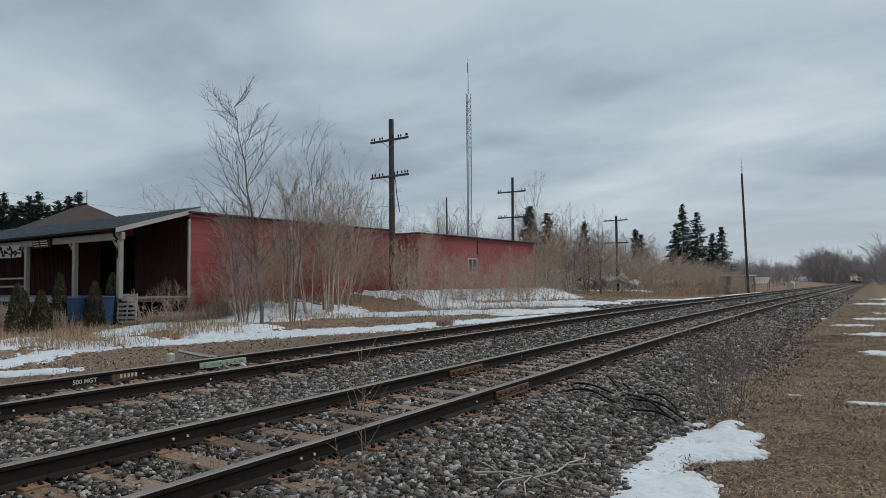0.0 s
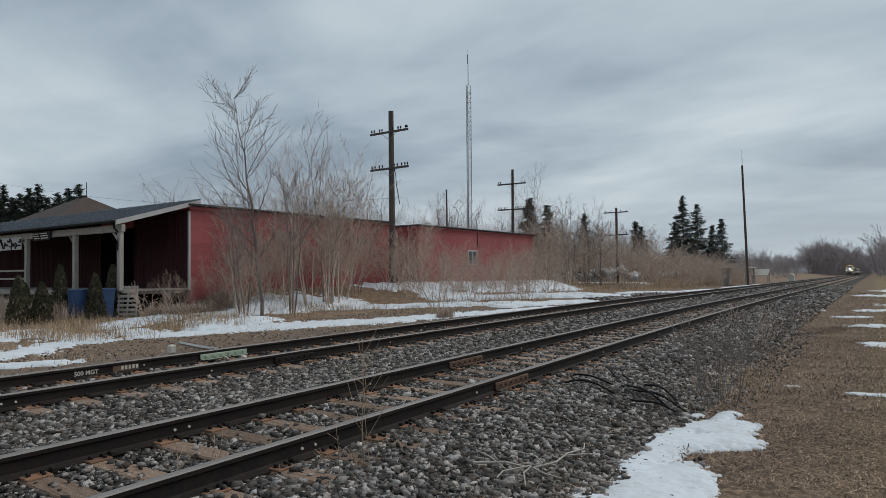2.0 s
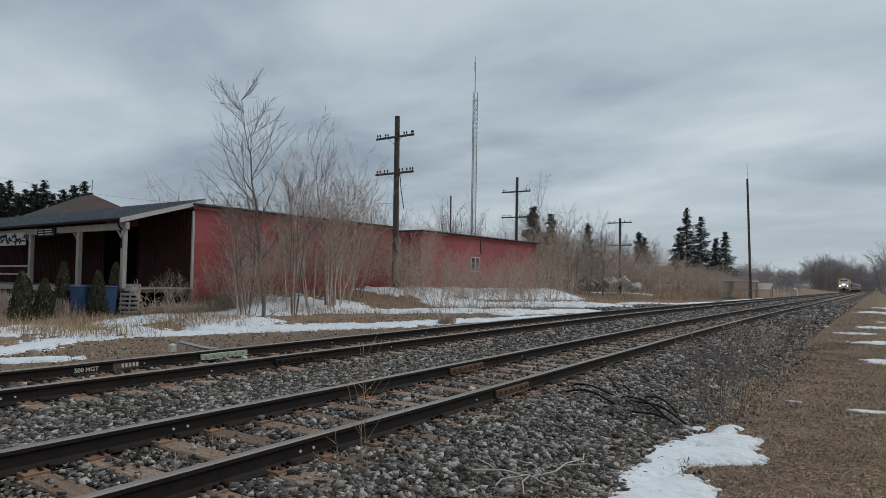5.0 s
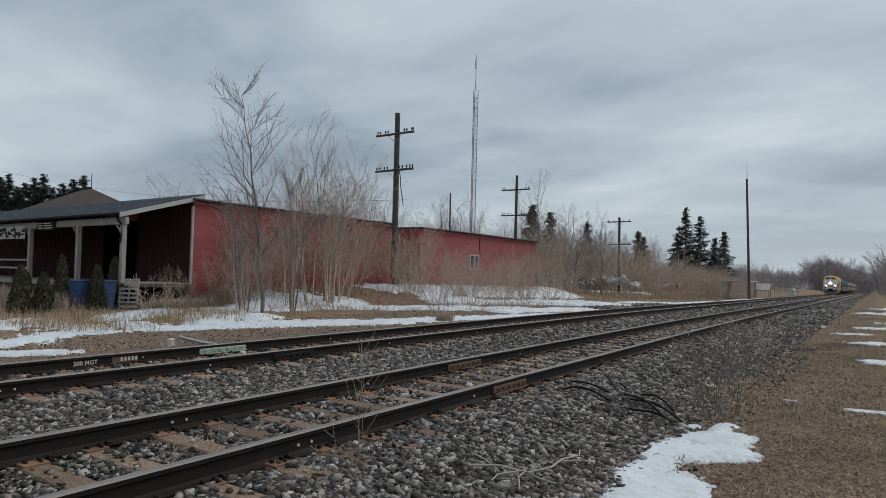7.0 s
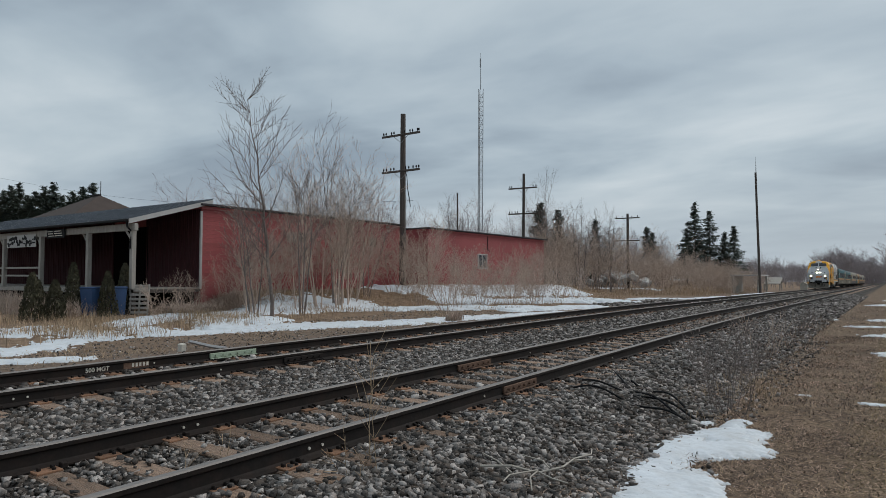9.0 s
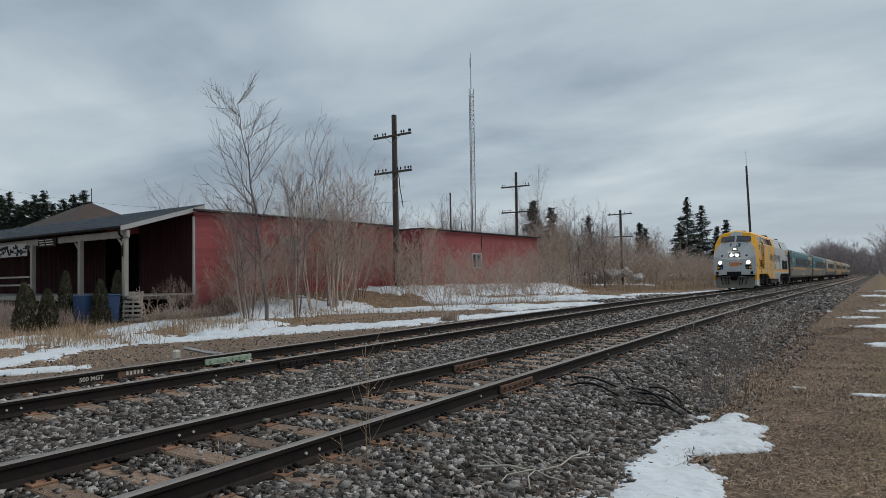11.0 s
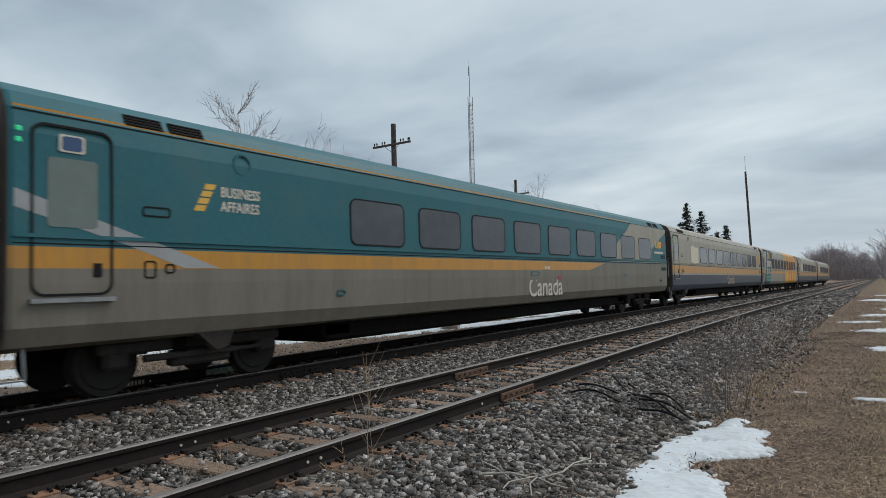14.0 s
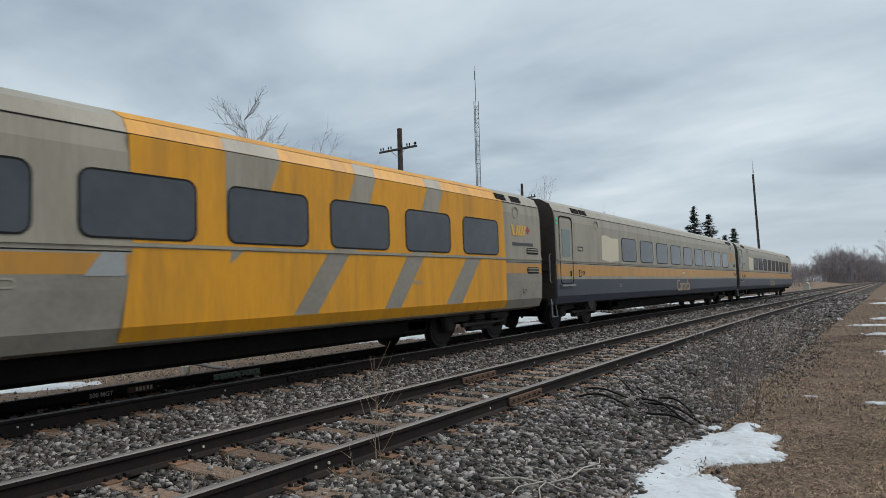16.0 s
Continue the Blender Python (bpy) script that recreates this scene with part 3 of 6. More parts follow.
    (-14.5, -11, 36, 50, 4000, 0.05, 0.14), (-2.1, -1.3, 3, 20, 1800, 0.018, 0.045), (-17.5, -11.6, 4, 26, 5000, 0.012, 0.04)], 11, "crushed grey ballast stones around the tracks")


def blades(name, areas, material, seed, label, thick=0.004, gaps=-0.15, clump=1.7):
    """Dry grass: each blade two bent slivers. Areas: x0, x1, y0, y1, count, height, lean."""
    r = np.random.RandomState(seed)
    V, F, n0 = [], [], 0
    for x0, x1, y0, y1, count, h, lean in areas:
        x, y = r.uniform(x0, x1, count), r.uniform(y0, y1, count)
        keep = ripple(x, y, clump, seed + 1) + r.uniform(-0.6, 0.6, count) > gaps
        x, y = x[keep], y[keep]
        m = len(x)
        z = ground_height(x, y) - 0.01
        hh = h * r.uniform(0.4, 1.25, m)
        a, l, w = r.uniform(0, 6.28, m), lean * r.uniform(0.2, 1.2, m), thick * r.uniform(0.6, 1.5, m)
        base = np.stack([x, y, z], -1)
        side = np.stack([-np.sin(a), np.cos(a), 0 * a], -1) * w[:, None]
        way = np.stack([np.cos(a), np.sin(a), 0 * a], -1)
        mid = base + way * (l * hh * 0.35)[:, None] + np.stack([0 * a, 0 * a, hh * 0.6 / (1 + 0.5 * l)], -1)
        tip = base + way * (l * hh)[:, None] + np.stack([0 * a, 0 * a, hh / (1 + 0.9 * l)], -1)
        V.append(np.stack([base - side, base + side, mid - side * 0.8, mid + side * 0.8, tip], 1).reshape(-1, 3))
        k = (np.arange(m) * 5 + n0)[:, None]
        F.append(np.concatenate([k + [0, 1, 3], k + [0, 3, 2], k + [2, 3, 4]]))
        n0 += m * 5
    me = array_mesh(name, np.concatenate(V), np.concatenate(F), material)
    tagged(new(name, me), label, "grass", kind="stuff")


blades("dead_grass", [(-2.1, 0.4, 3.0, 9, 90000, 0.045, 2.6), (-2.1, 1.2, 9, 22, 80000, 0.07, 2.1), (-2.3, 2.5, 22, 60, 26000, 0.12, 1.5), (-2.5, -1.5, 3.5, 14, 14000, 0.10, 2.2), (-2.4, -1.7, 14, 30, 5000, 0.18, 1.3)],
       GRASS, 21, "flattened dead brown grass beside the ballast", 0.0042, -0.12, 3.2)
blades("lawn_grass", [(-0.35, 1.6, 3.0, 9, 52000, 0.04, 2.0), (-0.2, 3.0, 9, 22, 42000, 0.06, 1.8), (0.2, 5.0, 22, 60, 18000, 0.1, 1.4)],
       LAWN, 24, "short tan and olive winter lawn", 0.0034, -0.5)
blades("loose_straw", [(-2.3, 0.4, 3.0, 12, 6500, 0.11, 4.2), (-2.3, 0.8, 12, 30, 5200, 0.16, 3.0), (-2.2, -1.3, 8, 12, 1200, 0.3, 1.2)],
       WEED, 25, "loose pale straw lying on the dead grass", 0.0028, 0.0)
blades("dry_weeds", [(-27, -17.5, 6, 16, 16000, 0.5, 0.7), (-25.5, -18, 15, 22, 8000, 0.4, 0.8), (-24.5, -15, 22, 34, 6000, 0.34, 0.8), (-26, -23, 20, 56, 6000, 0.55, 0.6),
                     (-26, -17, 33, 62, 11000, 0.45, 0.6), (-26, -15.5, 60, 110, 12000, 0.9, 0.5), (-17.8, -13.0, 5, 24, 8000, 0.14, 1.6), (2, 7, 60, 160, 4000, 0.9, 0.5)],
       WEED, 22, "tall dry straw-coloured weeds and grass", 0.006, 0.22, 1.1)
blades("straw_heap", [(-25.9, -23.6, 15.6, 19.4, 6000, 0.75, 1.7), (-13.5, -13.0, 19.5, 20.1, 400, 0.45, 0.6), (-27.6, -26, 11.0, 14.4, 2200, 0.9, 0.5), (-37, -27.6, 11.5, 14.3, 4500, 1.1, 0.6)],
       BARK_TAN, 26, "heaped brown stalks against the shed wall", 0.008, -0.6)


def snow_patch(label, blobs, seed, step=0.08, thick=0.09, rough=0.45):
    """Old snow with a ragged edge and melt holes. Blobs: x0, y0, x1, y1, radius."""
    x0 = min(min(b[0], b[2]) - b[4] * 1.6 for b in blobs)
    x1 = max(max(b[0], b[2]) + b[4] * 1.6 for b in blobs)
    y0 = min(min(b[1], b[3]) - b[4] * 1.6 for b in blobs)
    y1 = max(max(b[1], b[3]) + b[4] * 1.6 for b in blobs)
    xs, ys = np.arange(x0, x1 + step, step), np.arange(y0, y1 + step, step)
    gx, gy = np.meshgrid(xs, ys, indexing="ij")
    best = np.full(gx.shape, -9.0)
    for ax, ay, bx, by, rad in blobs:
        dx, dy = bx - ax, by - ay
        t = np.clip(((gx - ax) * dx + (gy - ay) * dy) / (dx * dx + dy * dy + 1e-9), 0, 1)
        best = np.maximum(best, 1 - np.hypot(gx - ax - t * dx, gy - ay - t * dy) / rad)
    size = np.mean([b[4] for b in blobs])
    field = best + rough * (0.6 * ripple(gx / size, gy / size, 2.2, seed) + 0.5 * ripple(gx / size, gy / size, 6.0, seed + 1)) + rough * (0.45 * ripple(gx / size, gy / size, 14.0, seed + 2) + 0.3 * ripple(gx / size, gy / size, 30.0, seed + 4))
    h = np.where(field > 0, thick * np.minimum(1, np.sqrt(np.maximum(field, 0)) * 1.2) * (1 + 0.25 * ripple(gx, gy, 2.5, seed + 3)), np.maximum(field, -0.3) * 0.25) - 0.004
    v = np.stack([gx, gy, ground_height(gx, gy) + h], -1).reshape(-1, 3)
    i, j = np.meshgrid(np.arange(len(xs) - 1), np.arange(len(ys) - 1), indexing="ij")
    live = (np.maximum.reduce([field[:-1, :-1], field[1:, :-1], field[:-1, 1:], field[1:, 1:]]) > -0.02).ravel()
    a = (i * len(ys) + j).ravel()[live]
    me = array_mesh("snow_patch", v, np.stack([a, a + len(ys), a + len(ys) + 1, a + 1], -1), SNOW)
    me.polygons.foreach_set("use_smooth", [True] * len(me.polygons))
    tagged(new("snow_patch", me), label, "snow", "snow patches", kind="stuff")


snow_patch("melting white snow patch on the grass by the ballast", [(-1.52, 4.4, -1.50, 5.6, 0.43), (-1.74, 5.6, -1.74, 7.1, 0.24), (-1.55, 6.75, -1.30, 6.95, 0.36), (-1.45, 7.3, -1.40, 7.6, 0.36), (-1.50, 7.9, -1.47, 8.2, 0.14), (-1.80, 7.95, -1.76, 8.0, 0.10), (-1.68, 7.3, -1.6, 7.4, 0.25)], 31, 0.02, 0.055, 0.34)
snow_patch("thin snow patch on dead grass", [(0.25, 17.6, 1.9, 18.2, 0.5), (0.9, 16.9, 2.2, 17.0, 0.35)], 32, 0.05, 0.04, 0.8)
snow_patch("thin snow patch on dead grass", [(-0.2, 22.3, 0.9, 22.5, 0.45), (0.9, 22.9, 1.8, 23.4, 0.5)], 33, 0.06, 0.04, 0.85)
snow_patch("thin snow patch on dead grass", [(-0.95, 26.2, -0.5, 26.5, 0.28)], 34, 0.05, 0.04, 0.85)
snow_patch("thin snow patch on dead grass", [(0.2, 31.2, 2.4, 32.5, 0.7), (-1.9, 30.2, -1.75, 30.5, 0.2), (1.0, 37, 2.4, 39, 0.9)], 35, 0.09, 0.05, 0.85)
snow_patch("thin snow patch on dead grass", [(-0.7, 51, -0.2, 52, 0.6), (1.4, 50, 3, 58, 1.4), (0.9, 64, 2, 70, 1.0), (1.6, 43, 3, 44, 0.8)], 46, 0.17, 0.06, 0.85)
snow_patch("small remnant of snow", [(-0.25, 10.35, 0.2, 10.42, 0.11)], 36, 0.02, 0.03, 0.6)
snow_patch("small remnant of snow", [(-1.08, 10.7, -0.98, 10.72, 0.07)], 47, 0.02, 0.02, 0.6)
snow_patch("snow along the dirt strip beyond the track", [(-17.6, 11.0, -13.9, 17.5, 0.7), (-14.4, 16.8, -13.1, 23.5, 0.75), (-16.8, 13.5, -15.0, 16.5, 1.0), (-13.3, 23, -12.7, 28, 0.4)], 37, 0.07, 0.06, 0.85)
snow_patch("snow among the saplings by the building", [(-23.2, 17, -19, 14.8, 1.3), (-22.8, 17.6, -22, 24, 1.5), (-22, 22, -18, 26, 1.4), (-19.5, 25, -15, 30, 1.3), (-14.8, 27, -13.4, 34, 0.7), (-19, 14, -17.5, 13, 0.8), (-24, 15.5, -22, 12.5, 0.9)], 38, 0.1, 0.12, 0.95)
snow_patch("snow bank against the red building", [(-24.8, 30, -24.2, 37, 1.0), (-24.6, 38, -23.8, 54, 1.5), (-22, 33, -18, 44, 1.6), (-20, 38, -15, 42, 1.3)], 39, 0.13, 0.2, 1.05)
snow_patch("broken snow on the weedy ground", [(-14.8, 5.0, -13.7, 6.3, 0.5), (-22.5, 9.6, -18.3, 9.6, 0.8), (-18, 8.4, -16.4, 6.2, 0.6), (-24, 8, -21, 8.2, 0.8), (-20, 11.5, -18, 11.2, 0.6)], 40, 0.08, 0.06, 0.85)
snow_patch("distant strip of snow beside the track", [(-15.8, 48, -14.4, 55, 0.8), (-13.6, 56, -12.8, 64, 0.5), (-13.0, 72, -12.6, 96, 0.45), (-30, 80, -26, 84, 2)], 41, 0.2, 0.1, 0.6)


# ---- buildings ----
def make_shed():
    """The red block shed with its porch: trackside wall at x = -26."""
    X, top, base = -26.0, 4.50, 0.0
    for y0, y1, deep, lab in ((17.9, 32.6, 22.0, "long red painted block shed with dark roof and porch"), (35.65, 53.7, 5.2, "red painted block annex with a small white window")):
        shed = thing("shed_building", lab, "building")
        w = Shape()
        t = 0.25
        w.box((X - t / 2 - 0.01, (y0 + y1) / 2, (top + base - 0.9) / 2), (t, y1 - y0 - 0.012, top - base + 0.88))
        w.box((X - deep / 2, y1 - t / 2, (top + base - 0.6) / 2), (deep - 0.04, t, top - base + 0.6))
        w.box((X - deep + t / 2, (y0 + y1) / 2, (top + base - 0.6) / 2), (t, y1 - y0 - 0.04, top - base + 0.6))
        w.box((X - deep / 2, y0 + t / 2, (top + base - 0.6) / 2), (deep - 0.04, t, top - base + 0.6))
        part("wall", w, RED, shed)
        z, k = base, 0
        course = Shape().box((0, 0, 0), (0.03, y1 - y0 - 0.02, 0.197), 0.003)
        me = course.mesh("block_course", RED)
        while z < top - 0.12:
            part("block_course", me, None, shed, at=pose(X, (y0 + y1) / 2, z + 0.1))
            z, k = z + 0.2, k + 1
        roof = Shape().box((X - deep / 2 + 0.1, (y0 + y1) / 2, top + 0.05), (deep + 0.35, y1 - y0 + 0.3, 0.1), 0.02)
        part("roof", roof, TAR, shed, "dark flat roof edge")
        part("fascia", Shape().box((X + 0.05, (y0 + y1) / 2, top - 0.09), (0.06, y1 - y0 + 0.1, 0.16), 0.01), RED, shed)
        if y0 < 20:
            porch(shed, X, y0)
            for a, b in ((22.9, 24.4), (28.4, 30.2)):
                f = Shape()
                f.box((X + 0.05, (a + b) / 2, 3.62), (0.08, b - a + 0.1, 0.07)).box((X + 0.05, (a + b) / 2, 3.02), (0.1, b - a + 0.1, 0.07))
                f.box((X + 0.05, a, 3.32), (0.08, 0.07, 0.6)).box((X + 0.05, b, 3.32), (0.08, 0.07, 0.6))
                f.box((X + 0.05, (a * 0.45 + b * 0.55), 3.32), (0.08, 0.07, 0.6))
                win = part("window_frame", f, RED, shed)
                p = Shape()
                for q in range(7):
                    p.box((X + 0.035, a * 0.725 + b * 0.275, 3.06 + 0.085 * q), (0.03, (b - a) * 0.5, 0.05), rot=Matrix.Rotation(0.5, 3, "Y"))
                part("louvre", p, GREYWOOD if a < 25 else RED, win)
                part("pane", Shape().box((X + 0.022, a * 0.22 + b * 0.78, 3.32), (0.01, (b - a) * 0.4, 0.55)), BLACK, win)
        else:
            a, b, lo, hi = 42.15, 43.4, 1.84, 2.90
            f = Shape()
            for c, s_ in (((X + 0.06, (a + b) / 2, hi), (0.1, b - a + 0.2, 0.1)), ((X + 0.08, (a + b) / 2, lo), (0.14, b - a + 0.2, 0.1)), ((X + 0.06, a, (lo + hi) / 2), (0.1, 0.1, hi - lo)), ((X + 0.06, b, (lo + hi) / 2), (0.1, 0.1, hi - lo)), ((X + 0.05, (a + b) / 2, (lo + hi) / 2), (0.08, 0.08, hi - lo))):
                f.box(c, s_, 0.01)
            win = part("window", f, TRIM, shed, "white framed sliding window")
            for c in (0.27, 0.73):
                part("pane", Shape().box((X + 0.03, a + (b - a) * c, (lo + hi) / 2), (0.02, (b - a) * 0.42, hi - lo - 0.1)), GLASS, win)
            part("conduit", Shape().path([(X + 0.05, 43.6, 4.4), (X + 0.05, 43.6, 3.3), (X + 0.05, 43.9, 3.2)], 0.03), TAR, shed)
    return shed


def porch(shed, X, y0):
    """Deck, posts, ribbed end wall and lean-to roof over the shed's near end."""
    yf, deck = 14.65, 0.72
    # ribbed metal end wall
    for a, b in ((X - 0.03, X - 4.25), (X - 7.6, X - 21.5)):
        prof, x = [], a
        while x > b:
            prof += [(x, -0.0), (x - 0.02, -0.035), (x - 0.06, -0.035), (x - 0.08, 0.0), (x - 0.19, 0.0), (x - 0.2, -0.016), (x - 0.22, -0.016), (x - 0.23, 0.0)]
            x -= 0.3
        prof += [(x, 0.0), (x, 0.03), (a, 0.03)]
        s = Shape().loft([[(px, y0 - 0.03 + q, z) for px, q in prof] for z in (deck, 4.35)])
        part("ribbed_panel", s, MAROON, shed, "maroon ribbed metal end wall")
    part("corner_trim", Shape().box((X + 0.01, y0 - 0.03, 2.45), (0.1, 0.1, 3.6), 0.01), TRIM, shed)
    # flat black sheet on the end wall paints the doorway's inner shade
    part("doorway_lining", Shape().box((X - 5.9, y0 - 0.02, 2.2), (3.3, 0.02, 3.0)), SHADE_BLACK, shed, "near-black sheet painted as the shade of the open loading doorway")
    # deck boards and joists
    plank = Shape().box((0, 0, 0), (21.4, 0.155, 0.045), 0.005).mesh("deck_plank", GREYWOOD)
    for k in range(20):
        part("deck_plank", plank, None, shed, at=pose(X - 10.7, yf + 0.08 + k * 0.165, deck - 0.02))
    part("deck_beam", Shape().box((X - 10.7, yf + 0.05, deck - 0.14), (21.4, 0.1, 0.18), 0.01), GREYWOOD, shed)
    part("deck_beam", Shape().box((X - 0.05, (yf + y0) / 2, deck - 0.12), (0.1, y0 - yf, 0.14), 0.01), DARKWOOD, shed)
    # added black sheet paints the shade below the deck
    part("deck_skirt", Shape().box((X - 10.7, y0 - 0.3, 0.1), (21.2, 0.05, 1.1)), SHADE_BLACK, shed, "near-black sheet painted as the shade beneath the deck")
    for k in range(6):
        part("deck_leg", Shape().box((X - 0.1 - k * 3.2, yf + 0.1, 0.1), (0.16, 0.16, 1.0), 0.015), DARKWOOD, shed)
    part("deck_leg", Shape().box((X - 0.1, yf + 2.2, 0.1), (0.16, 0.16, 1.0), 0.015), DARKWOOD, shed)
    for px in (X - 0.05, X - 3.7, X - 8.3, X - 12.5):
        part("porch_post", Shape().box((px, yf + 0.02, 1.95), (0.2, 0.2, 2.5), 0.02), GREYWOOD, shed, "square weathered grey post")
        part("post_brace", Shape().box((px - 0.3, yf + 0.02, 2.95), (0.7, 0.07, 0.08), 0.01, rot=Matrix.Rotation(0.75, 3, "Y")), GREYWOOD, shed)
    part("porch_beam", Shape().box((X - 10.7, yf + 0.02, 3.32), (21.8, 0.16, 0.3), 0.015), GREYWOOD, shed, "long weathered grey beam")
    # lean-to roof: eave at the front, rising to the end wall
    hi, lo, fy, by = 4.78, 3.60, yf - 0.28, y0 + 0.5
    a, b = X + 0.12, X - 22.2
    prof, x = [(a, 0.0)], a
    while x > b:
        prof += [(x, 0.06), (x, 0.1), (x - 0.04, 0.1), (x - 0.04, 0.06)]
        x -= 0.4
    prof += [(x, 0.06), (x, 0.0)]
    s = Shape().loft([[(px, fy, lo + q) for px, q in prof], [(px, by, hi + q) for px, q in prof]])
    part("porch_roof", s, ROOF, shed, "dark standing-seam metal lean-to roof")
    r = Shape().loft([[(a + 0.03, fy, lo - 0.16), (a + 0.03, by, hi - 0.16), (a + 0.03, by, hi + 0.04), (a + 0.03, fy, lo + 0.04)],
                      [(a - 0.03, fy, lo - 0.16), (a - 0.03, by, hi - 0.16), (a - 0.03, by, hi + 0.04), (a - 0.03, fy, lo + 0.04)]])
    part("rake_board", r, TRIM, shed, "pale rake board")
    part("gutter", Shape().box(((a + b) / 2, fy - 0.06, lo - 0.02), (a - b, 0.12, 0.12), 0.03), BLACK, shed, "black gutter")
    part("downpipe", Shape().path([(X - 0.05, fy, lo - 0.06), (X - 0.05, fy + 0.05, lo - 0.3), (X - 0.05, yf - 0.02, lo - 0.5), (X - 0.05, yf - 0.12, 2.4)], 0.045), BLACK, shed)
    # signs under the beam
    sign = part("hanging_sign", Shape().box((X - 6.5, yf - 0.14, 3.25), (1.75, 0.05, 0.42), 0.01), BLACK, shed, "dark sign board with illegible pale lines")
    bars = Shape()
    for row in range(3):
        for x0, w_ in ((-0.55, 0.5), (0.2, 0.7)):
            bars.box((X - 6.5 + x0 + 0.06 * row, yf - 0.17, 3.37 - row * 0.11), (w_, 0.012, 0.04))
    part("sign_bars", bars, LETTER_PALE, sign)
    ban = part("banner", Shape().box((X - 10.3, yf - 0.1, 3.0), (3.3, 0.02, 0.62), 0.004), TRIM, shed, "white banner with dark shapes")
    rr = random.Random(4)
    for q in range(30):
        part("banner_shape", Shape().box((X - 11.8 + q * 0.105, yf - 0.116, 3.0 + rr.uniform(-0.2, 0.2)), (rr.uniform(0.1, 0.32), 0.008, rr.uniform(0.06, 0.2)), 0, rot=Matrix.Rotation(rr.uniform(-0.5, 0.5), 3, "Y")), BLACK, ban)
    for z in (1.25, 1.65):
        part("deck_rail", Shape().box((X - 15.1, yf + 0.05, z), (12.8, 0.06, 0.09), 0.008), GREYWOOD, shed, "weathered deck rail")


make_shed()


def make_house(x, y, w, d, eave, ridge, label, wall, roof):
    h = thing("house", label, "house", pose(x, y, 0))
    part("wall", Shape().box((0, 0, eave / 2 - 0.5), (w, d, eave + 1)), wall, h)
    o = 0.4
    s = Shape()
    c = [(-w / 2 - o, -d / 2 - o, eave), (w / 2 + o, -d / 2 - o, eave), (w / 2 + o, d / 2 + o, eave), (-w / 2 - o, d / 2 + o, eave)]
    p, q = (-w * 0.03, 0, ridge), (w * 0.09, 0, ridge)
    s.face([c[0], c[1], q, p]).face([c[1], c[2], q]).face([c[2], c[3], p, q]).face([c[3], c[0], p]).face(c[::-1])
    part("roof", s, roof, h, "brown shingled hip roof")
    part("chimney_pipe", Shape().tube((w * 0.1, 0, ridge - 0.3), (w * 0.1, 0, ridge + 1.6), 0.04), TAR, h)
    part("roof_vent", Shape().box((0, 0, ridge + 0.06), (w * 0.18, 0.35, 0.16), 0.04), TAR, h)


make_house(-73.5, 37, 9.2, 9.2, 7.4, 10.2, "house with a brown shingled hip roof behind the porch", DARKWOOD, SHINGLE)


def make_far_shed():
    h = thing("lineside_shelter", "small pale open lineside shelter with a flat roof", "shelter", pose(-14.9, 92, -1.45))
    part("roof", Shape().box((0, 0, 2.75), (3.4, 7.5, 0.14), 0.03), TRIM, h)
    part("back_wall", Shape().box((-1.5, 0, 1.3), (0.12, 7.0, 2.75)), GREYWOOD, h)
    for yy in (-3.4, 3.4):
        part("support_post", Shape().box((1.45, yy, 1.3), (0.16, 0.16, 2.75)), GREYWOOD, h)
    c = thing("signal_cabinet", "white equipment cabinet with a pointed top beside the track", "cabinet", pose(-12.9, 136, -1.62) @ Matrix.Scale(0.78, 4))
    part("body", Shape().box((0, 0, 0.8), (1.4, 1.6, 1.7), 0.04), WHITEPAINT, c)
    part("top", Shape().loft([[(-0.8, -0.9, 1.65), (0.8, -0.9, 1.65), (0, -0.9, 2.2)], [(-0.8, 0.9, 1.65), (0.8, 0.9, 1.65), (0, 0.9, 2.2)]]), WHITEPAINT, c)
    b = thing("lean_to", "tilted pale panel of a lean-to by the track", "shelter", pose(-15.6, 118, -1.5))
    part("panel", Shape().box((0, 0, 1.9), (2.4, 3.0, 0.12), 0.02, rot=Matrix.Rotation(0.35, 3, "X")), GREYWOOD, b)
    for xx in (-1.1, 1.1):
        part("leg", Shape().box((xx, 1.3, 0.9), (0.12, 0.12, 2.2)), GREYWOOD, b)
        part("leg", Shape().box((xx, -1.3, 0.6), (0.12, 0.12, 1.5)), GREYWOOD, b)
    r = random.Random(8)
    d = Shape()
    for k in range(18):
        d.box((r.uniform(-3, 3), r.uniform(-4, 4), r.uniform(0.2, 1.3)), (r.uniform(0.5, 1.6), r.uniform(0.5, 1.6), r.uniform(0.3, 1.0)), 0.15, rot=Euler((r.uniform(-0.5, 0.5), r.uniform(-0.5, 0.5), r.uniform(0, 3))).to_matrix())
    tagged(part("rubble_heap", d, TRIM, at=pose(-27, 78, 0.0)), "heap of pale rubble and snow in the brush", "rubble", kind="stuff")


make_far_shed()


# ---- poles, mast and wires ----
def make_utility_pole(x, y, height, arms, lean, label, r=0.15):
    p = thing("utility_pole", label, "utility pole", pose(x, y, -0.4 if y < 85 else -1.1, 0, lean, 0), "lineside utility poles")
    part("shaft", Shape().tube((0, 0, 0), (0, 0, height), r * 1.15, r * 0.85, 10), DARKWOOD, p)
    for z, pins in arms:
        a = part("crossarm", Shape().box((0, -r - 0.05, z), (3.05, 0.1, 0.13), 0.012), DARKWOOD, p)
        for k in pins:
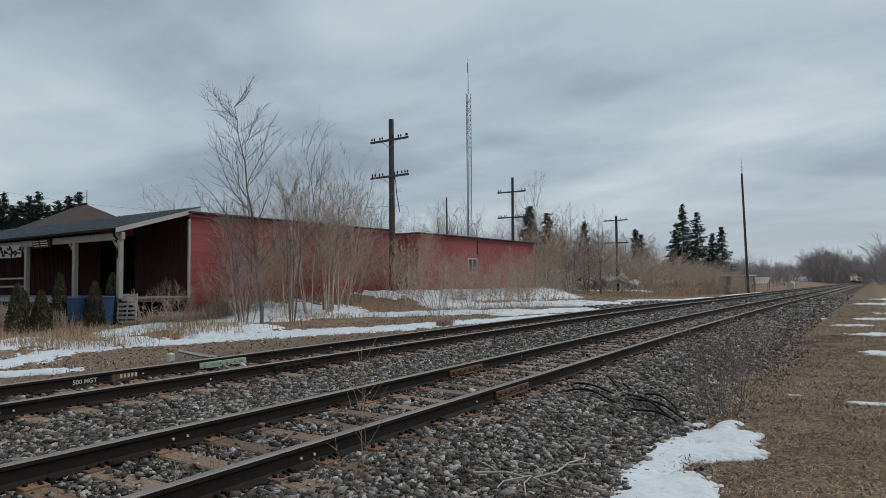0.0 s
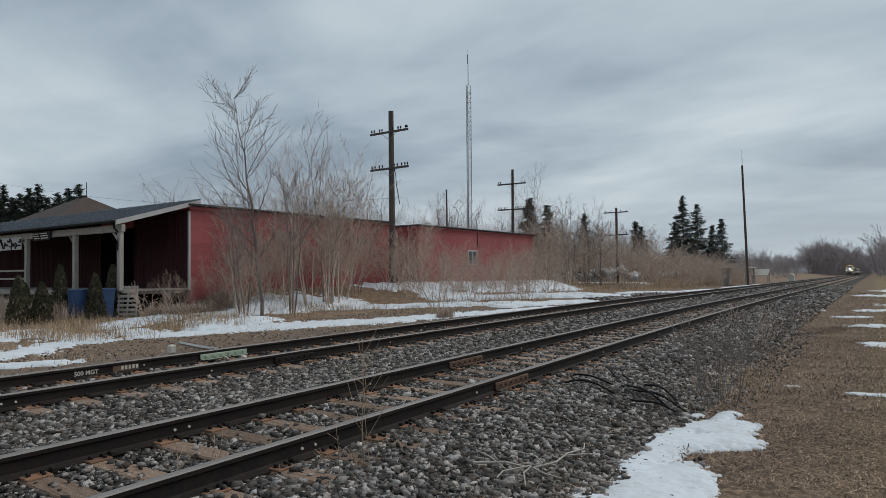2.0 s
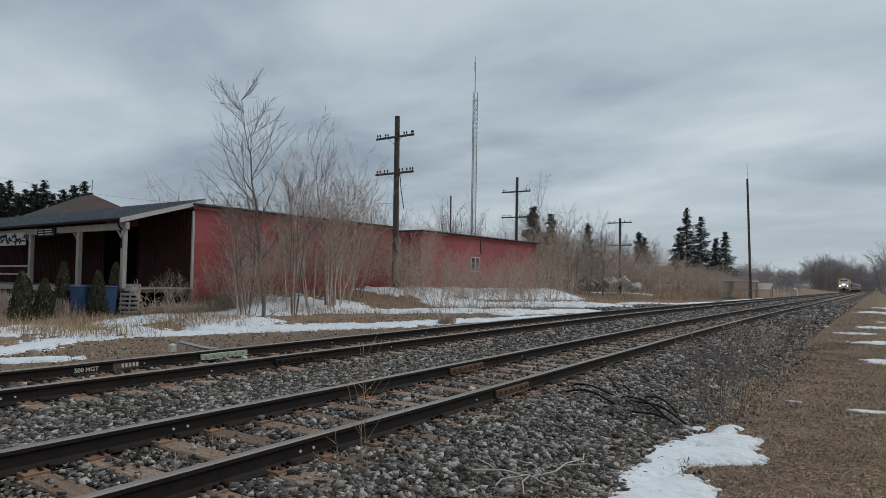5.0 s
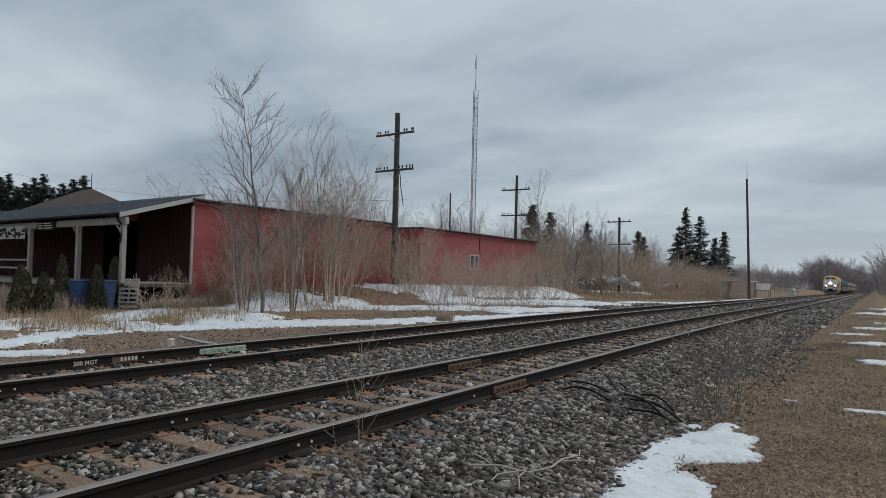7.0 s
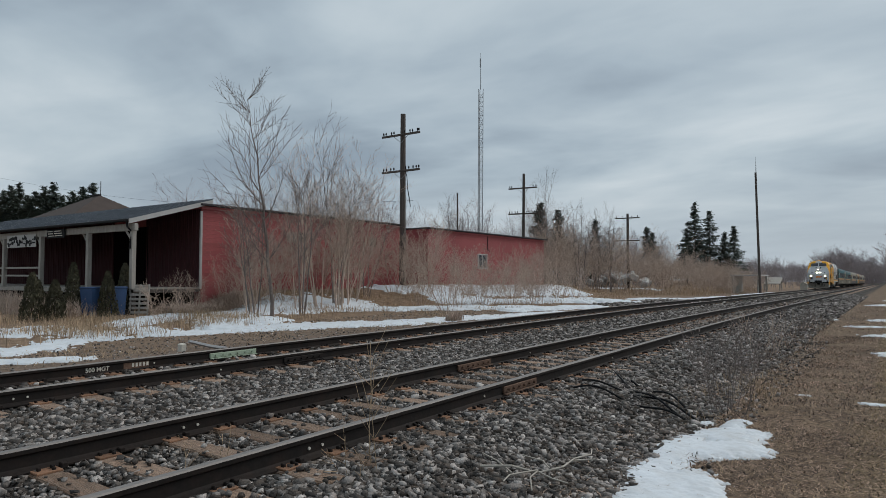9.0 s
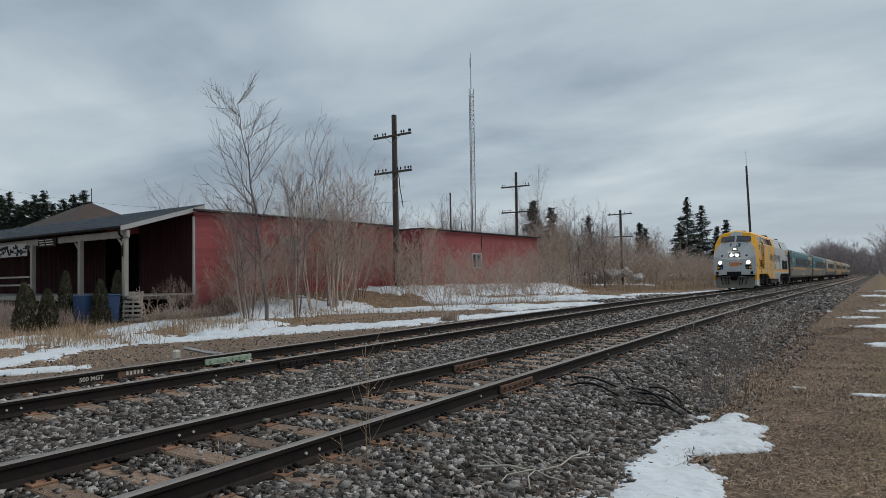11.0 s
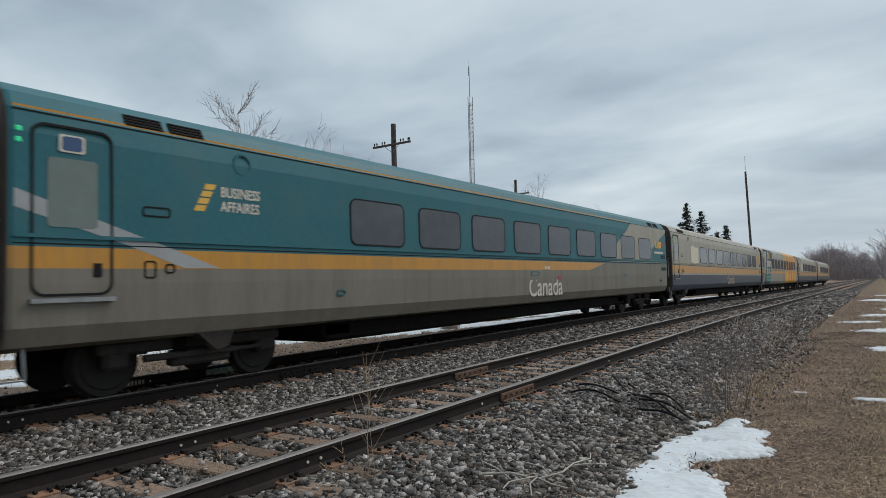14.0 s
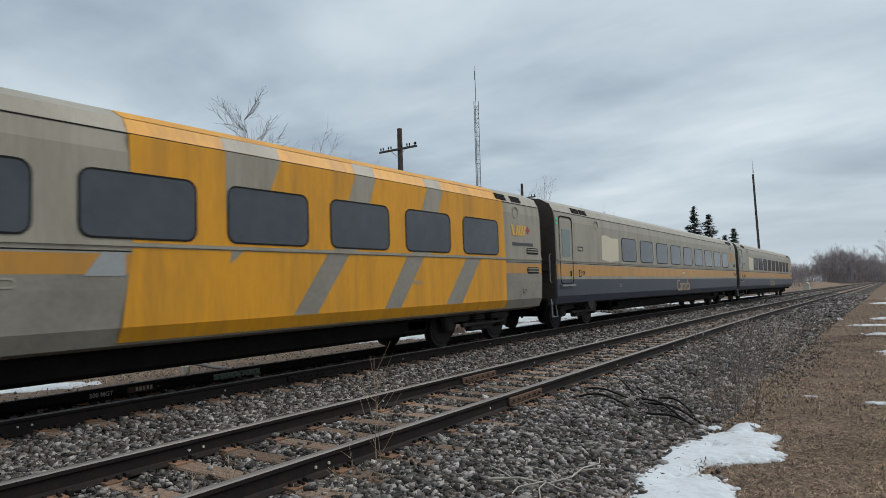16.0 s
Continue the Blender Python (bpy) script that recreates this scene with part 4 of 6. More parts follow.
            part("insulator", Shape().tube((k, -r - 0.05, z + 0.06), (k, -r - 0.05, z + 0.16), 0.02, n=6).tube((k, -r - 0.05, z + 0.14), (k, -r - 0.05, z + 0.27), 0.055, 0.035, n=8), BLACK, a)
        for q in (-1, 1):
            part("arm_brace", Shape().tube((q * 0.6, -r - 0.02, z - 0.04), (0, -r, z - 0.5), 0.018, n=5), STEEL, p)
    return p


P8 = (-1.4, -1.15, -0.8, -0.55, 0.4, 0.65, 1.0, 1.25, 1.45)
pole = make_utility_pole(-25.3, 31.95, 12.0, ((10.62, (-1.4, -1.2, -0.75, -0.55, 0.3, 0.75, 0.95, 1.35, 1.45)), (8.3, P8)), 0.0, "weathered utility pole with two crossarms in front of the red shed", 0.19)
part("loose_wire", Shape().path([(0.35, -0.2, 8.3), (0.5, -0.22, 7.9), (0.55, -0.22, 7.2), (0.7, -0.22, 6.5), (0.78, -0.22, 6.0)], 0.025), BLACK, pole)
make_utility_pole(-28.6, 54.6, 11.4, ((10.0, (-1.4, -1.2, 1.1, 1.4)), (7.55, P8)), 0.6, "weathered utility pole with two crossarms behind the annex", 0.15)
make_utility_pole(-26.0, 77.0, 9.2, ((8.65, (-1.3, -0.6, 0.6, 1.3)), (5.9, (-1.3, 1.3))), 0.0, "distant utility pole with two crossarms in the brush", 0.17)
make_utility_pole(-13.1, 88.0, 15.3, (), -1.1, "tall bare pole beside the track, leaning slightly", 0.14)
part("antenna", Shape().tube((0, 0, 15.2), (0.05, 0, 17.3), 0.02, n=5).tube((0.1, 0, 15.1), (0.1, 0, 16.2), 0.015, n=5), STEEL, bpy.data.objects["utility_pole.003"])
make_utility_pole(-40.0, 60.5, 11.0, (), 0.0, "thin far pole among the trees", 0.1)


def make_mast(x, y, height, whip):
    m = thing("lattice_mast", "slim steel lattice radio mast behind the shed", "radio mast", pose(x, y, -0.4, 0, 0.4, 0))
    w = 0.26
    legs = [(w * math.cos(a), w * math.sin(a)) for a in (0.3, 2.39, 4.49)]
    for lx, ly in legs:
        part("mast_leg", Shape().tube((lx, ly, 0), (lx, ly, height), 0.032, n=6), STEEL, m)
    s = Shape()
    z, k = 0.2, 0
    while z < height - 0.4:
        for i in range(3):
            (ax, ay), (bx, by) = legs[i], legs[(i + 1) % 3]
            s.tube((ax, ay, z), (bx, by, z), 0.016, n=4, caps=False)
            s.tube((ax, ay, z) if k % 2 else (bx, by, z), (bx, by, z + 0.45) if k % 2 else (ax, ay, z + 0.45), 0.014, n=4, caps=False)
        z, k = z + 0.45, k + 1
    part("lattice", s, STEEL, m)
    part("whip_antenna", Shape().tube((0, 0, height), (0, 0, height + whip), 0.045, 0.02, n=6).tube((-0.05, 0, height + whip * 0.6), (-0.05, 0, height + whip * 0.85), 0.05, n=6), STEEL, m)


make_mast(-32.6, 53.2, 19.9, 3.6)
wire = Shape()
pts = []
for k in range(25):
    u = k / 24
    pts.append((-62 + 36 * u, 22 + 12 * u, 9.6 - 3.3 * u - 1.2 * math.sin(math.pi * u)))
wire.path(pts, 0.008, 4)
tagged(part("overhead_wire", wire, BLACK), "thin dark overhead wire above the porch", "wire")


# ---- trees and brush ----
def segments_mesh(name, segs, material, sides=3):
    segs = np.asarray(segs, float)
    p0, p1, r0, r1 = segs[:, :3], segs[:, 3:6], segs[:, 6:7], segs[:, 7:8]
    d = p1 - p0
    d = d / (np.linalg.norm(d, axis=1, keepdims=True) + 1e-9)
    ref = np.where(np.abs(d[:, 2:3]) > 0.9, [[1.0, 0, 0]], [[0, 0, 1.0]])
    u = np.cross(d, ref)
    u /= np.linalg.norm(u, axis=1, keepdims=True) + 1e-9
    w = np.cross(d, u)
    a = np.arange(sides) * 2 * np.pi / sides
    ring = u[:, None] * np.cos(a)[None, :, None] + w[:, None] * np.sin(a)[None, :, None]
    v = np.concatenate([p0[:, None] + ring * r0[:, None], p1[:, None] + ring * r1[:, None]], 1).reshape(-1, 3)
    k = np.arange(sides)
    q = np.stack([k, (k + 1) % sides, (k + 1) % sides + sides, k + sides], -1)
    f = (q[None] + (np.arange(len(segs)) * 2 * sides)[:, None, None]).reshape(-1, 4)
    return array_mesh(name, v, f, material)


def grow(r, out, p, way, length, radius, level, droop, min_r, bits):
    """One limb as a bent chain, with side limbs that grow from its joints."""
    n = bits[level]
    step = length / n
    for k in range(n):
        g = 0.045 if level == 0 else 0.11
        way = (way + Vector((r.gauss(0, g), r.gauss(0, g), r.gauss(0, 0.06) + droop))).normalized()
        q = p + way * step
        ra = radius * (1 - k / n * 0.8)
        rb = max(radius * (1 - (k + 1) / n * 0.8), min_r * 0.6)
        out[0 if level == 0 else 1].append((*p, *q, ra, rb))
        if level < len(bits) - 1 and k >= (n * 0.25 if level == 0 else 0):
            for _ in range(2 if r.random() < 0.75 else 1):
                a = r.uniform(0, 6.28)
                side = Vector((math.cos(a), math.sin(a), 0))
                side = (side - way * side.dot(way)).normalized()
                branch = (way * r.uniform(0.7, 1.1) + side * r.uniform(0.5, 0.85)).normalized()
                left = 1 - k / n
                grow(r, out, q, branch, length * r.uniform(0.28, 0.48) * (0.45 + 0.75 * left), max(rb * 0.55, min_r), level + 1, droop, min_r, bits)
        p = q


def tree_shape(seed, height, stems, spread_, radius, bits, min_r=0.006, droop=0.03):
    r = random.Random(seed)
    out = ([], [])
    for s_ in range(stems):
        a = r.uniform(0, 6.28)
        tilt = spread_ * r.uniform(0.3, 1.0) if stems > 1 else 0.03
        way = Vector((math.cos(a) * tilt, math.sin(a) * tilt, 1)).normalized()
        base = Vector((math.cos(a), math.sin(a), 0)) * (0.12 * r.random() * stems ** 0.5) if stems > 1 else Vector((0, 0, 0))
        grow(r, out, base - Vector((0, 0, 0.15)), way, height * r.uniform(0.7, 1.0) if s_ else height, radius * r.uniform(0.6, 1.0), 0, droop, min_r, bits)
    return out


def plant(name, label, category, x, y, shape, material, group="", lean=0.0):
    z = float(ground_height(x, y))
    t = thing(name, label, category, pose(x, y, z, lean, 0, 0), group)
    part("trunk", segments_mesh("trunk", shape[0], material, 6), None, t)
    part("crown", segments_mesh("crown", shape[1], material, 3), None, t)
    return t


def tall_sapling(seed, height, drift):
    """A straight leader with long upswept limbs and short twigs along them."""
    r = random.Random(seed)
    out = ([], [])
    n, p, radius = 16, Vector((0, 0, -0.15)), 0.085
    for k in range(n):
        u = (k + 1) / n
        q = Vector((drift[0] * u ** 1.3 + r.gauss(0, 0.035), drift[1] * u ** 1.3 + r.gauss(0, 0.035), height * u))
        ra, rb = radius * (1 - 0.92 * k / n), radius * (1 - 0.92 * u)
        out[0].append((*p, *q, ra, rb))
        if k >= 3:
            for _ in range(2 if k < 13 else 3):
                a = r.uniform(0, 6.28)
                way = Vector((math.cos(a) * 0.8, math.sin(a) * 0.8, r.uniform(0.5, 1.0))).normalized()
                long = height * (0.10 + 0.34 * (1 - abs(u - 0.45) * 1.5)) * r.uniform(0.6, 1.1)
                grow(r, out, q, way, max(long, 0.7), max(rb * 0.5, 0.013), 1, 0.06, 0.009, (1, 8, 5))
        p = q
    return out


plant("sapling_tree", "tall bare young tree with upswept branches", "tree", -20.6, 17.5, tall_sapling(2, 8.9, (-0.95, -0.6)), BARK, "bare saplings by the shed")
for k, (x, y, h, stems, lab) in enumerate((
        (-20.9, 16.9, 5.0, 3, "bare grey multi-stemmed young tree"), (-21.4, 19.6, 7.0, 2, "bare tree with a tall twiggy crown"), (-21.8, 21.4, 7.2, 3, "bare tree with a tall twiggy crown"),
        (-22.4, 22.9, 7.8, 3, "bare tree with a dense twiggy crown"), (-22.2, 23.6, 7.6, 3, "bare tree with a dense twiggy crown"), (-23.4, 25.6, 7.0, 3, "bare tree with a dense twiggy crown"),
        (-19.9, 18.4, 5.4, 3, "slender bare young tree"), (-22.3, 17.8, 4.6, 3, "slender bare young tree"), (-21.2, 22.0, 5.8, 4, "slender bare young tree"), (-23.6, 26.6, 5.4, 3, "slender bare young tree"),
        (-21.9, 22.6, 6.2, 3, "slender bare young tree"))):
    plant("sapling_tree", lab, "tree", x, y, tree_shape(3 + k, h, stems + 1, 0.19, 0.04, (9, 5, 4), 0.0075, 0.045), BARK_TAN if k % 3 else BARK, "bare saplings by the shed")
SHRUBS = [tree_shape(40 + k, 3.0, 11, 0.6, 0.018, (8, 4, 3), 0.0046) for k in range(4)]
SHRUB_MESH = [(segments_mesh("trunk", a, BARK_TAN, 3), segments_mesh("branches", b, BARK_TAN, 3)) for a, b in SHRUBS]


def shrub(x, y, scale, k, turn, label="bare tangled shrub with thin tan stems"):
    t = thing("bare_shrub", label, "shrub", pose(x, y, float(ground_height(x, y)), 0, 0, turn) @ Matrix.Scale(scale, 4), "bare shrubs")
    tagged(part("stem", SHRUB_MESH[k % 4][0], None, t), kind="stuff")
    tagged(part("crown", SHRUB_MESH[k % 4][1], None, t), kind="stuff")


rr = random.Random(77)
for x, y, s_ in ((-16.9, 24.6, 0.95), (-16.5, 30.2, 0.75), (-17.0, 33.6, 0.85), (-24.6, 31.2, 1.25), (-24.4, 33.6, 1.3), (-22.4, 30, 0.7), (-24.9, 18.6, 0.7), (-24.6, 20.3, 0.9), (-24.8, 22.5, 1.0), (-23.6, 26.0, 1.1), (-19.4, 35.5, 0.8), (-24.9, 16.6, 0.6),
                (-20.5, 27.5, 0.9), (-18.6, 30.5, 0.8), (-21.5, 31.5, 1.0), (-19.5, 33.2, 0.9), (-22.6, 35.2, 1.1), (-18.2, 36.5, 0.8), (-20.8, 38.5, 1.0), (-23.2, 40.5, 1.1), (-18.8, 41, 0.9), (-21.3, 43, 1.0), (-23.6, 45.5, 1.2), (-19.6, 46, 0.9), (-22.2, 49, 1.2), (-17.2, 26.2, 0.6), (-23.8, 29.2, 1.0), (-24.4, 24.6, 0.9), (-22.9, 20.4, 0.8),
                (-24.4, 20.9, 1.2), (-24.2, 23.4, 1.4), (-23.0, 24.8, 1.3), (-24.4, 27.0, 1.3), (-21.4, 17.6, 1.1), (-24.3, 32.2, 1.5), (-24.2, 47, 1.1), (-24.6, 51.5, 1.3), (-22.5, 44, 0.6), (-17.5, 28.2, 0.6), (-25.0, 38.5, 0.9)):
    shrub(x, y, s_, rr.randrange(4), rr.uniform(0, 360))
for k in range(62):
    y = rr.uniform(55, 125)
    shrub(rr.uniform(-31, -20.5) if y > 58 else rr.uniform(-27, -23), y, rr.uniform(1.6, 2.25) if y < 84 else rr.uniform(1.1, 1.7), rr.randrange(4), rr.uniform(0, 360), "dense bare brush thicket")
for k in range(30):
    y = rr.uniform(72, 118)
    shrub(rr.uniform(-19.5, -13.6) if y < 90 else rr.uniform(-19.5, -16.8), y, rr.uniform(0.7, 1.15), rr.randrange(4), rr.uniform(0, 360), "low bare brush beside the far track")
for k, (x, y, h) in enumerate(((-27.5, 57, 8.0), (-25, 60, 7.0), (-29, 62, 8.6), (-24, 66, 7.0), (-30, 70, 9.0), (-33, 49.5, 7.6), (-29.2, 58.5, 10.6), (-29, 75, 9.0), (-27, 69, 8.0), (-32, 66, 8.6), (-31, 84, 8), (-29, 99, 7.5))):
    plant("bare_tree", "bare young tree rising from the brush", "tree", x, y, tree_shape(60 + k, h, 4, 0.2, 0.055, (9, 5, 4), 0.009), BARK, "bare trees in the brush")


def stand(name, label, spots, seed, bits, min_r):
    """A stand of far bare trees as one mass. Spots: x0, x1, y0, y1, count, lowest, highest."""
    r = random.Random(seed)
    kinds = [tree_shape(seed + k, 1.0, 4, 0.4, 0.013, bits, min_r) for k in range(5)]
    kinds = [np.asarray(a + b) for a, b in kinds]
    segs = []
    for x0, x1, y0, y1, count, lo, hi in spots:
        for _ in range(count):
            x, y, h = r.uniform(x0, x1), r.uniform(y0, y1), r.uniform(lo, hi)
            s_ = kinds[r.randrange(5)].copy()
            a = r.uniform(0, 6.28)
            c, n = math.cos(a), math.sin(a)
            for o in (0, 3):
                px, py = s_[:, o].copy(), s_[:, o + 1].copy()
                s_[:, o], s_[:, o + 1] = (px * c - py * n) * h + x, (px * n + py * c) * h + y
                s_[:, o + 2] = s_[:, o + 2] * h + float(ground_height(x, y))
            s_[:, 6:] *= h
            segs.append(s_)
    tagged(new(name, segments_mesh(name, np.concatenate(segs), HAZED_WOOD, 3)), label, "woods", kind="stuff")


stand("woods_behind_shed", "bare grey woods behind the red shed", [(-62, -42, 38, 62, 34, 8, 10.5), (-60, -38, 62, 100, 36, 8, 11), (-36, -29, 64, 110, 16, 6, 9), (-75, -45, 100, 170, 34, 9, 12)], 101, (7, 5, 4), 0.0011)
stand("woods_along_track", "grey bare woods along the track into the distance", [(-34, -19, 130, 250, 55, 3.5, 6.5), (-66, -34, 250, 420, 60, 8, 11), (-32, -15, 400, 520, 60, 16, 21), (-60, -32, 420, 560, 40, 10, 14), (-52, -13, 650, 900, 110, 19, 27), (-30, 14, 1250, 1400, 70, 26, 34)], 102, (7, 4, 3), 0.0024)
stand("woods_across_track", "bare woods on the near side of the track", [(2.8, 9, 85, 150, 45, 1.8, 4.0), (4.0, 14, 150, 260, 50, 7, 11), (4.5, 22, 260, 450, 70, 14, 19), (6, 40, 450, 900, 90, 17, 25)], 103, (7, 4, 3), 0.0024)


def conifer(x, y, h, width, seed, label, group, thin=1.0):
    r = np.random.RandomState(seed)
    z0 = float(ground_height(x, y))
    t = thing("conifer_tree", label, "conifer", pose(x, y, z0), group)
    part("trunk", Shape().tube((0, 0, -0.2), (0, 0, h * 0.98), h * 0.014, 0.02, 7), DARKWOOD, t)
    V, F, limbs = [], [], []
    levels = int(h * 5.5)
    for k in range(levels):
        u = (k + r.rand()) / levels
        zz = h * (0.10 + 0.9 * u)
        reach = width * (1 - u) ** 0.85 * r.uniform(0.55, 1.15) + 0.15
        for b in range(r.randint(3, 5)):
            a = r.uniform(0, 6.28)
            L_ = reach * r.uniform(0.45, 1.15)
            d = np.array([math.cos(a), math.sin(a), 0])
            limbs.append((0, 0, zz, *(d * L_ + [0, 0, zz - 0.12 * L_]), 0.02, 0.008))
            m = max(8, int(34 * L_ * thin))
            f = r.rand(m) ** 0.7
            c = d * (f * L_)[:, None] + np.stack([0 * f, 0 * f, zz - 0.25 * L_ * f + 0.18 * L_ * f * f], -1) + r.normal(0, 0.13, (m, 3)) * [1, 1, 0.55]
            s1 = (d + r.normal(0, 0.5, (m, 3))) * (0.20 + 0.14 * r.rand(m, 1))
            s2 = np.cross(s1, [0, 0, 1.0]) * 0.45 + r.normal(0, 0.04, (m, 3)) - [0, 0, 0.05]
            n0 = sum(len(q) for q in V)
            V.append(np.stack([c - s1 * 0.5, c + s2 * 0.6, c + s1, c - s2 * 0.6], 1).reshape(-1, 3))
            F.append(np.arange(m)[:, None] * 4 + [0, 1, 2, 3] + n0)
    tagged(part("limbs", segments_mesh("limbs", limbs, DARKWOOD, 3), None, t), kind="stuff")
    part("crown", array_mesh("crown", np.concatenate(V), np.concatenate(F), NEEDLE), None, t)


for k, (x, y, h, w) in enumerate(((-30.2, 128, 15.6, 4.4), (-28.0, 130, 14.2, 4.2), (-25.3, 130, 10.0, 2.8), (-23.3, 128, 11.4, 3.0), (-32.0, 129, 10.5, 3.2))):
    conifer(x, y, h, w, 200 + k, "tall dark spruce above the bare brush", "spruces beyond the shed", 0.5)
for k, (x, y, h, w) in enumerate(((-34.3, 70, 10.4, 2.6), (-32.4, 71, 9.4, 2.2), (-33.8, 110, 9.8, 2.6), (-41, 105, 11, 2.4), (-37, 124, 9.5, 2.4))):
    conifer(x, y, h, w, 210 + k, "dark evergreen among the bare trees", "evergreens in the woods", 0.9)
for k in range(12):
    conifer(-114 + k * 2.7, 42 + (k * 7) % 7, 13.2 + (k * 5) % 4 * 0.6 - 0.2 * k, 4.2, 220 + k, "dark evergreen behind the house", "evergreens behind the house", 0.8)


def cedar(x, y, h, seed):
    r = np.random.RandomState(seed)
    t = thing("cedar_shrub", "narrow bronzed cedar shrub in front of the porch", "shrub", pose(x, y, float(ground_height(x, y))), "cedars before the porch")
    part("stem", Shape().tube((0, 0, -0.1), (0, 0, h * 0.9), 0.03, 0.01, 6), DARKWOOD, t)
    m = 1700
    u = r.rand(m)
    rad = 0.37 * (1 - u) ** 0.6 * (0.6 + 0.5 * r.rand(m)) + 0.03
    a = r.uniform(0, 6.28, m)
    c = np.stack([np.cos(a) * rad, np.sin(a) * rad, u * h + 0.05], -1)
    s1 = r.normal(0, 0.022, (m, 3)) + [0, 0, 0.05]
    s2 = r.normal(0, 0.022, (m, 3))
    part("foliage", array_mesh("foliage", np.stack([c - s1, c + s2, c + s1, c - s2], 1).reshape(-1, 3), np.arange(m)[:, None] * 4 + [0, 1, 2, 3], CEDAR), None, t)


for k, (x, y, h) in enumerate(((-25.7, 10.7, 1.7), (-25.5, 11.4, 1.45), (-27.0, 12.75, 2.1), (-25.95, 13.6, 1.75), (-26.5, 14.6, 2.1), (-27.4, 11.6, 1.4))):
    cedar(x, y, h, 300 + k)


def blue_bin(x, y, turn):
    b = thing("waste_bin", "blue plastic wheeled waste bin among the cedars", "waste bin", pose(x, y, float(ground_height(x, y)), 0, 0, turn), "blue waste bins")
    part("body", Shape().loft([[(a * w, c * w * 1.1, z) for a, c in ((-1, -1), (1, -1), (1, 1), (-1, 1))] for w, z in ((0.23, 0.05), (0.28, 1.12))]), BLUE, b)
    part("lid", Shape().box((0, 0, 1.16), (0.62, 0.68, 0.08), 0.03), BLUE, b)
    for q in (-0.2, 0.2):
        part("wheel", Shape().tube((q - 0.03, 0.34, 0.12), (q + 0.03, 0.34, 0.12), 0.12, n=12), BLACK, b)


blue_bin(-26.45, 13.22, 20)
blue_bin(-26.2, 14.12, -15)
st = thing("wooden_pallet", "weathered wooden pallet leaning against the deck", "pallet", pose(-25.72, 14.75, float(ground_height(-25.72, 14.75)), -8, 0, 38))
for k in range(7):
    part("slat", Shape().box((0, 0, 0.12 + 0.185 * k), (0.8, 0.025, 0.1), 0.006), GREYWOOD, st)
for q in (-0.36, 0, 0.36):
    part("runner", Shape().box((q, 0.06, 0.66), (0.05, 0.09, 1.3), 0.008), GREYWOOD, st)


# ---- small things by the track ----
def twiggy(name, label, category, x, y, shape, material, flat=None):
    t = thing(name, label, category, flat or pose(x, y, float(ground_height(x, y))))
    tagged(part("stem", segments_mesh("stem", shape[0] + shape[1], material, 4), None, t), kind="stuff")


twiggy("dry_weed_stalk", "tall dry pale weed stalk between camera and rail", "weed", -3.28, 3.95, tree_shape(401, 1.05, 2, 0.2, 0.007, (7, 2), 0.003), WEED)
twiggy("dry_weed_stalk", "dry pale weed stalk beside the rail", "weed", -3.42, 3.75, tree_shape(402, 0.5, 4, 0.7, 0.005, (5, 2), 0.0025), WEED)
twiggy("dry_weed_stalk", "dry pale weed stalk beside the rail", "weed", -4.1, 2.75, tree_shape(403, 0.5, 3, 0.6, 0.006, (5, 2), 0.0025), WEED)
twiggy("brush_clump", "bare brown brush clump at the ballast edge", "shrub", -1.72, 8.9, tree_shape(404, 1.15, 12, 0.42, 0.009, (6, 4, 2), 0.0038), BARK)
twiggy("brush_clump", "bare brown brush clump at the ballast edge", "shrub", -2.35, 15.5, tree_shape(405, 1.0, 9, 0.45, 0.009, (6, 3), 0.005), BARK_TAN)
twiggy("brush_clump", "low bare brush at the ballast edge", "shrub", -2.4, 22, tree_shape(406, 0.9, 9, 0.5, 0.01, (6, 3), 0.006), BARK)
twiggy("weed_sapling", "thin bare weed on the dirt strip", "weed", -16.9, 10.6, tree_shape(407, 1.5, 5, 0.5, 0.012, (7, 3, 2), 0.005), BARK_TAN)
r5 = random.Random(55)
segs = []
for pts in ([(-2.72, 4.45), (-2.5, 4.58), (-2.36, 4.76), (-2.24, 4.98), (-2.25, 5.25), (-2.2, 5.5), (-2.28, 5.72)], [(-2.36, 4.76), (-2.2, 4.68), (-2.05, 4.66)], [(-2.3, 4.86), (-2.42, 4.98), (-2.6, 4.95)],
            [(-2.36, 4.76), (-2.32, 4.55), (-2.22, 4.38)], [(-2.36, 4.76), (-2.45, 4.45), (-2.42, 4.3)], [(-2.5, 4.58), (-2.68, 4.66), (-2.8, 4.62)], [(-2.25, 5.25), (-2.12, 5.4)]):
    w = 0.011 if len(pts) > 4 else 0.007
    z = [float(ground_height(x, y)) + 0.075 + r5.uniform(0, 0.06) for x, y in pts]
    for q in range(len(pts) - 1):
        segs.append((*pts[q], z[q], *pts[q + 1], z[q + 1], w * (1 - 0.08 * q), w * (0.92 - 0.08 * q)))
tagged(part("fallen_branch", segments_mesh("fallen_branch", segs, BLEACHED, 6), None), "bleached forked branch lying on the ballast", "branch")
for k, (ax, ay, bx, by, bow) in enumerate(((-3.4, 7.9, -1.95, 7.7, 0.3), (-3.45, 8.3, -1.9, 8.0, 0.45), (-3.3, 9.2, -2.0, 8.0, -0.25), (-3.0, 9.0, -1.85, 8.2, 0.2))):
    pts = []
    for q in range(15):
        u = q / 14
        x, y = ax + (bx - ax) * u, ay + (by - ay) * u + bow * math.sin(math.pi * u) * 0.6
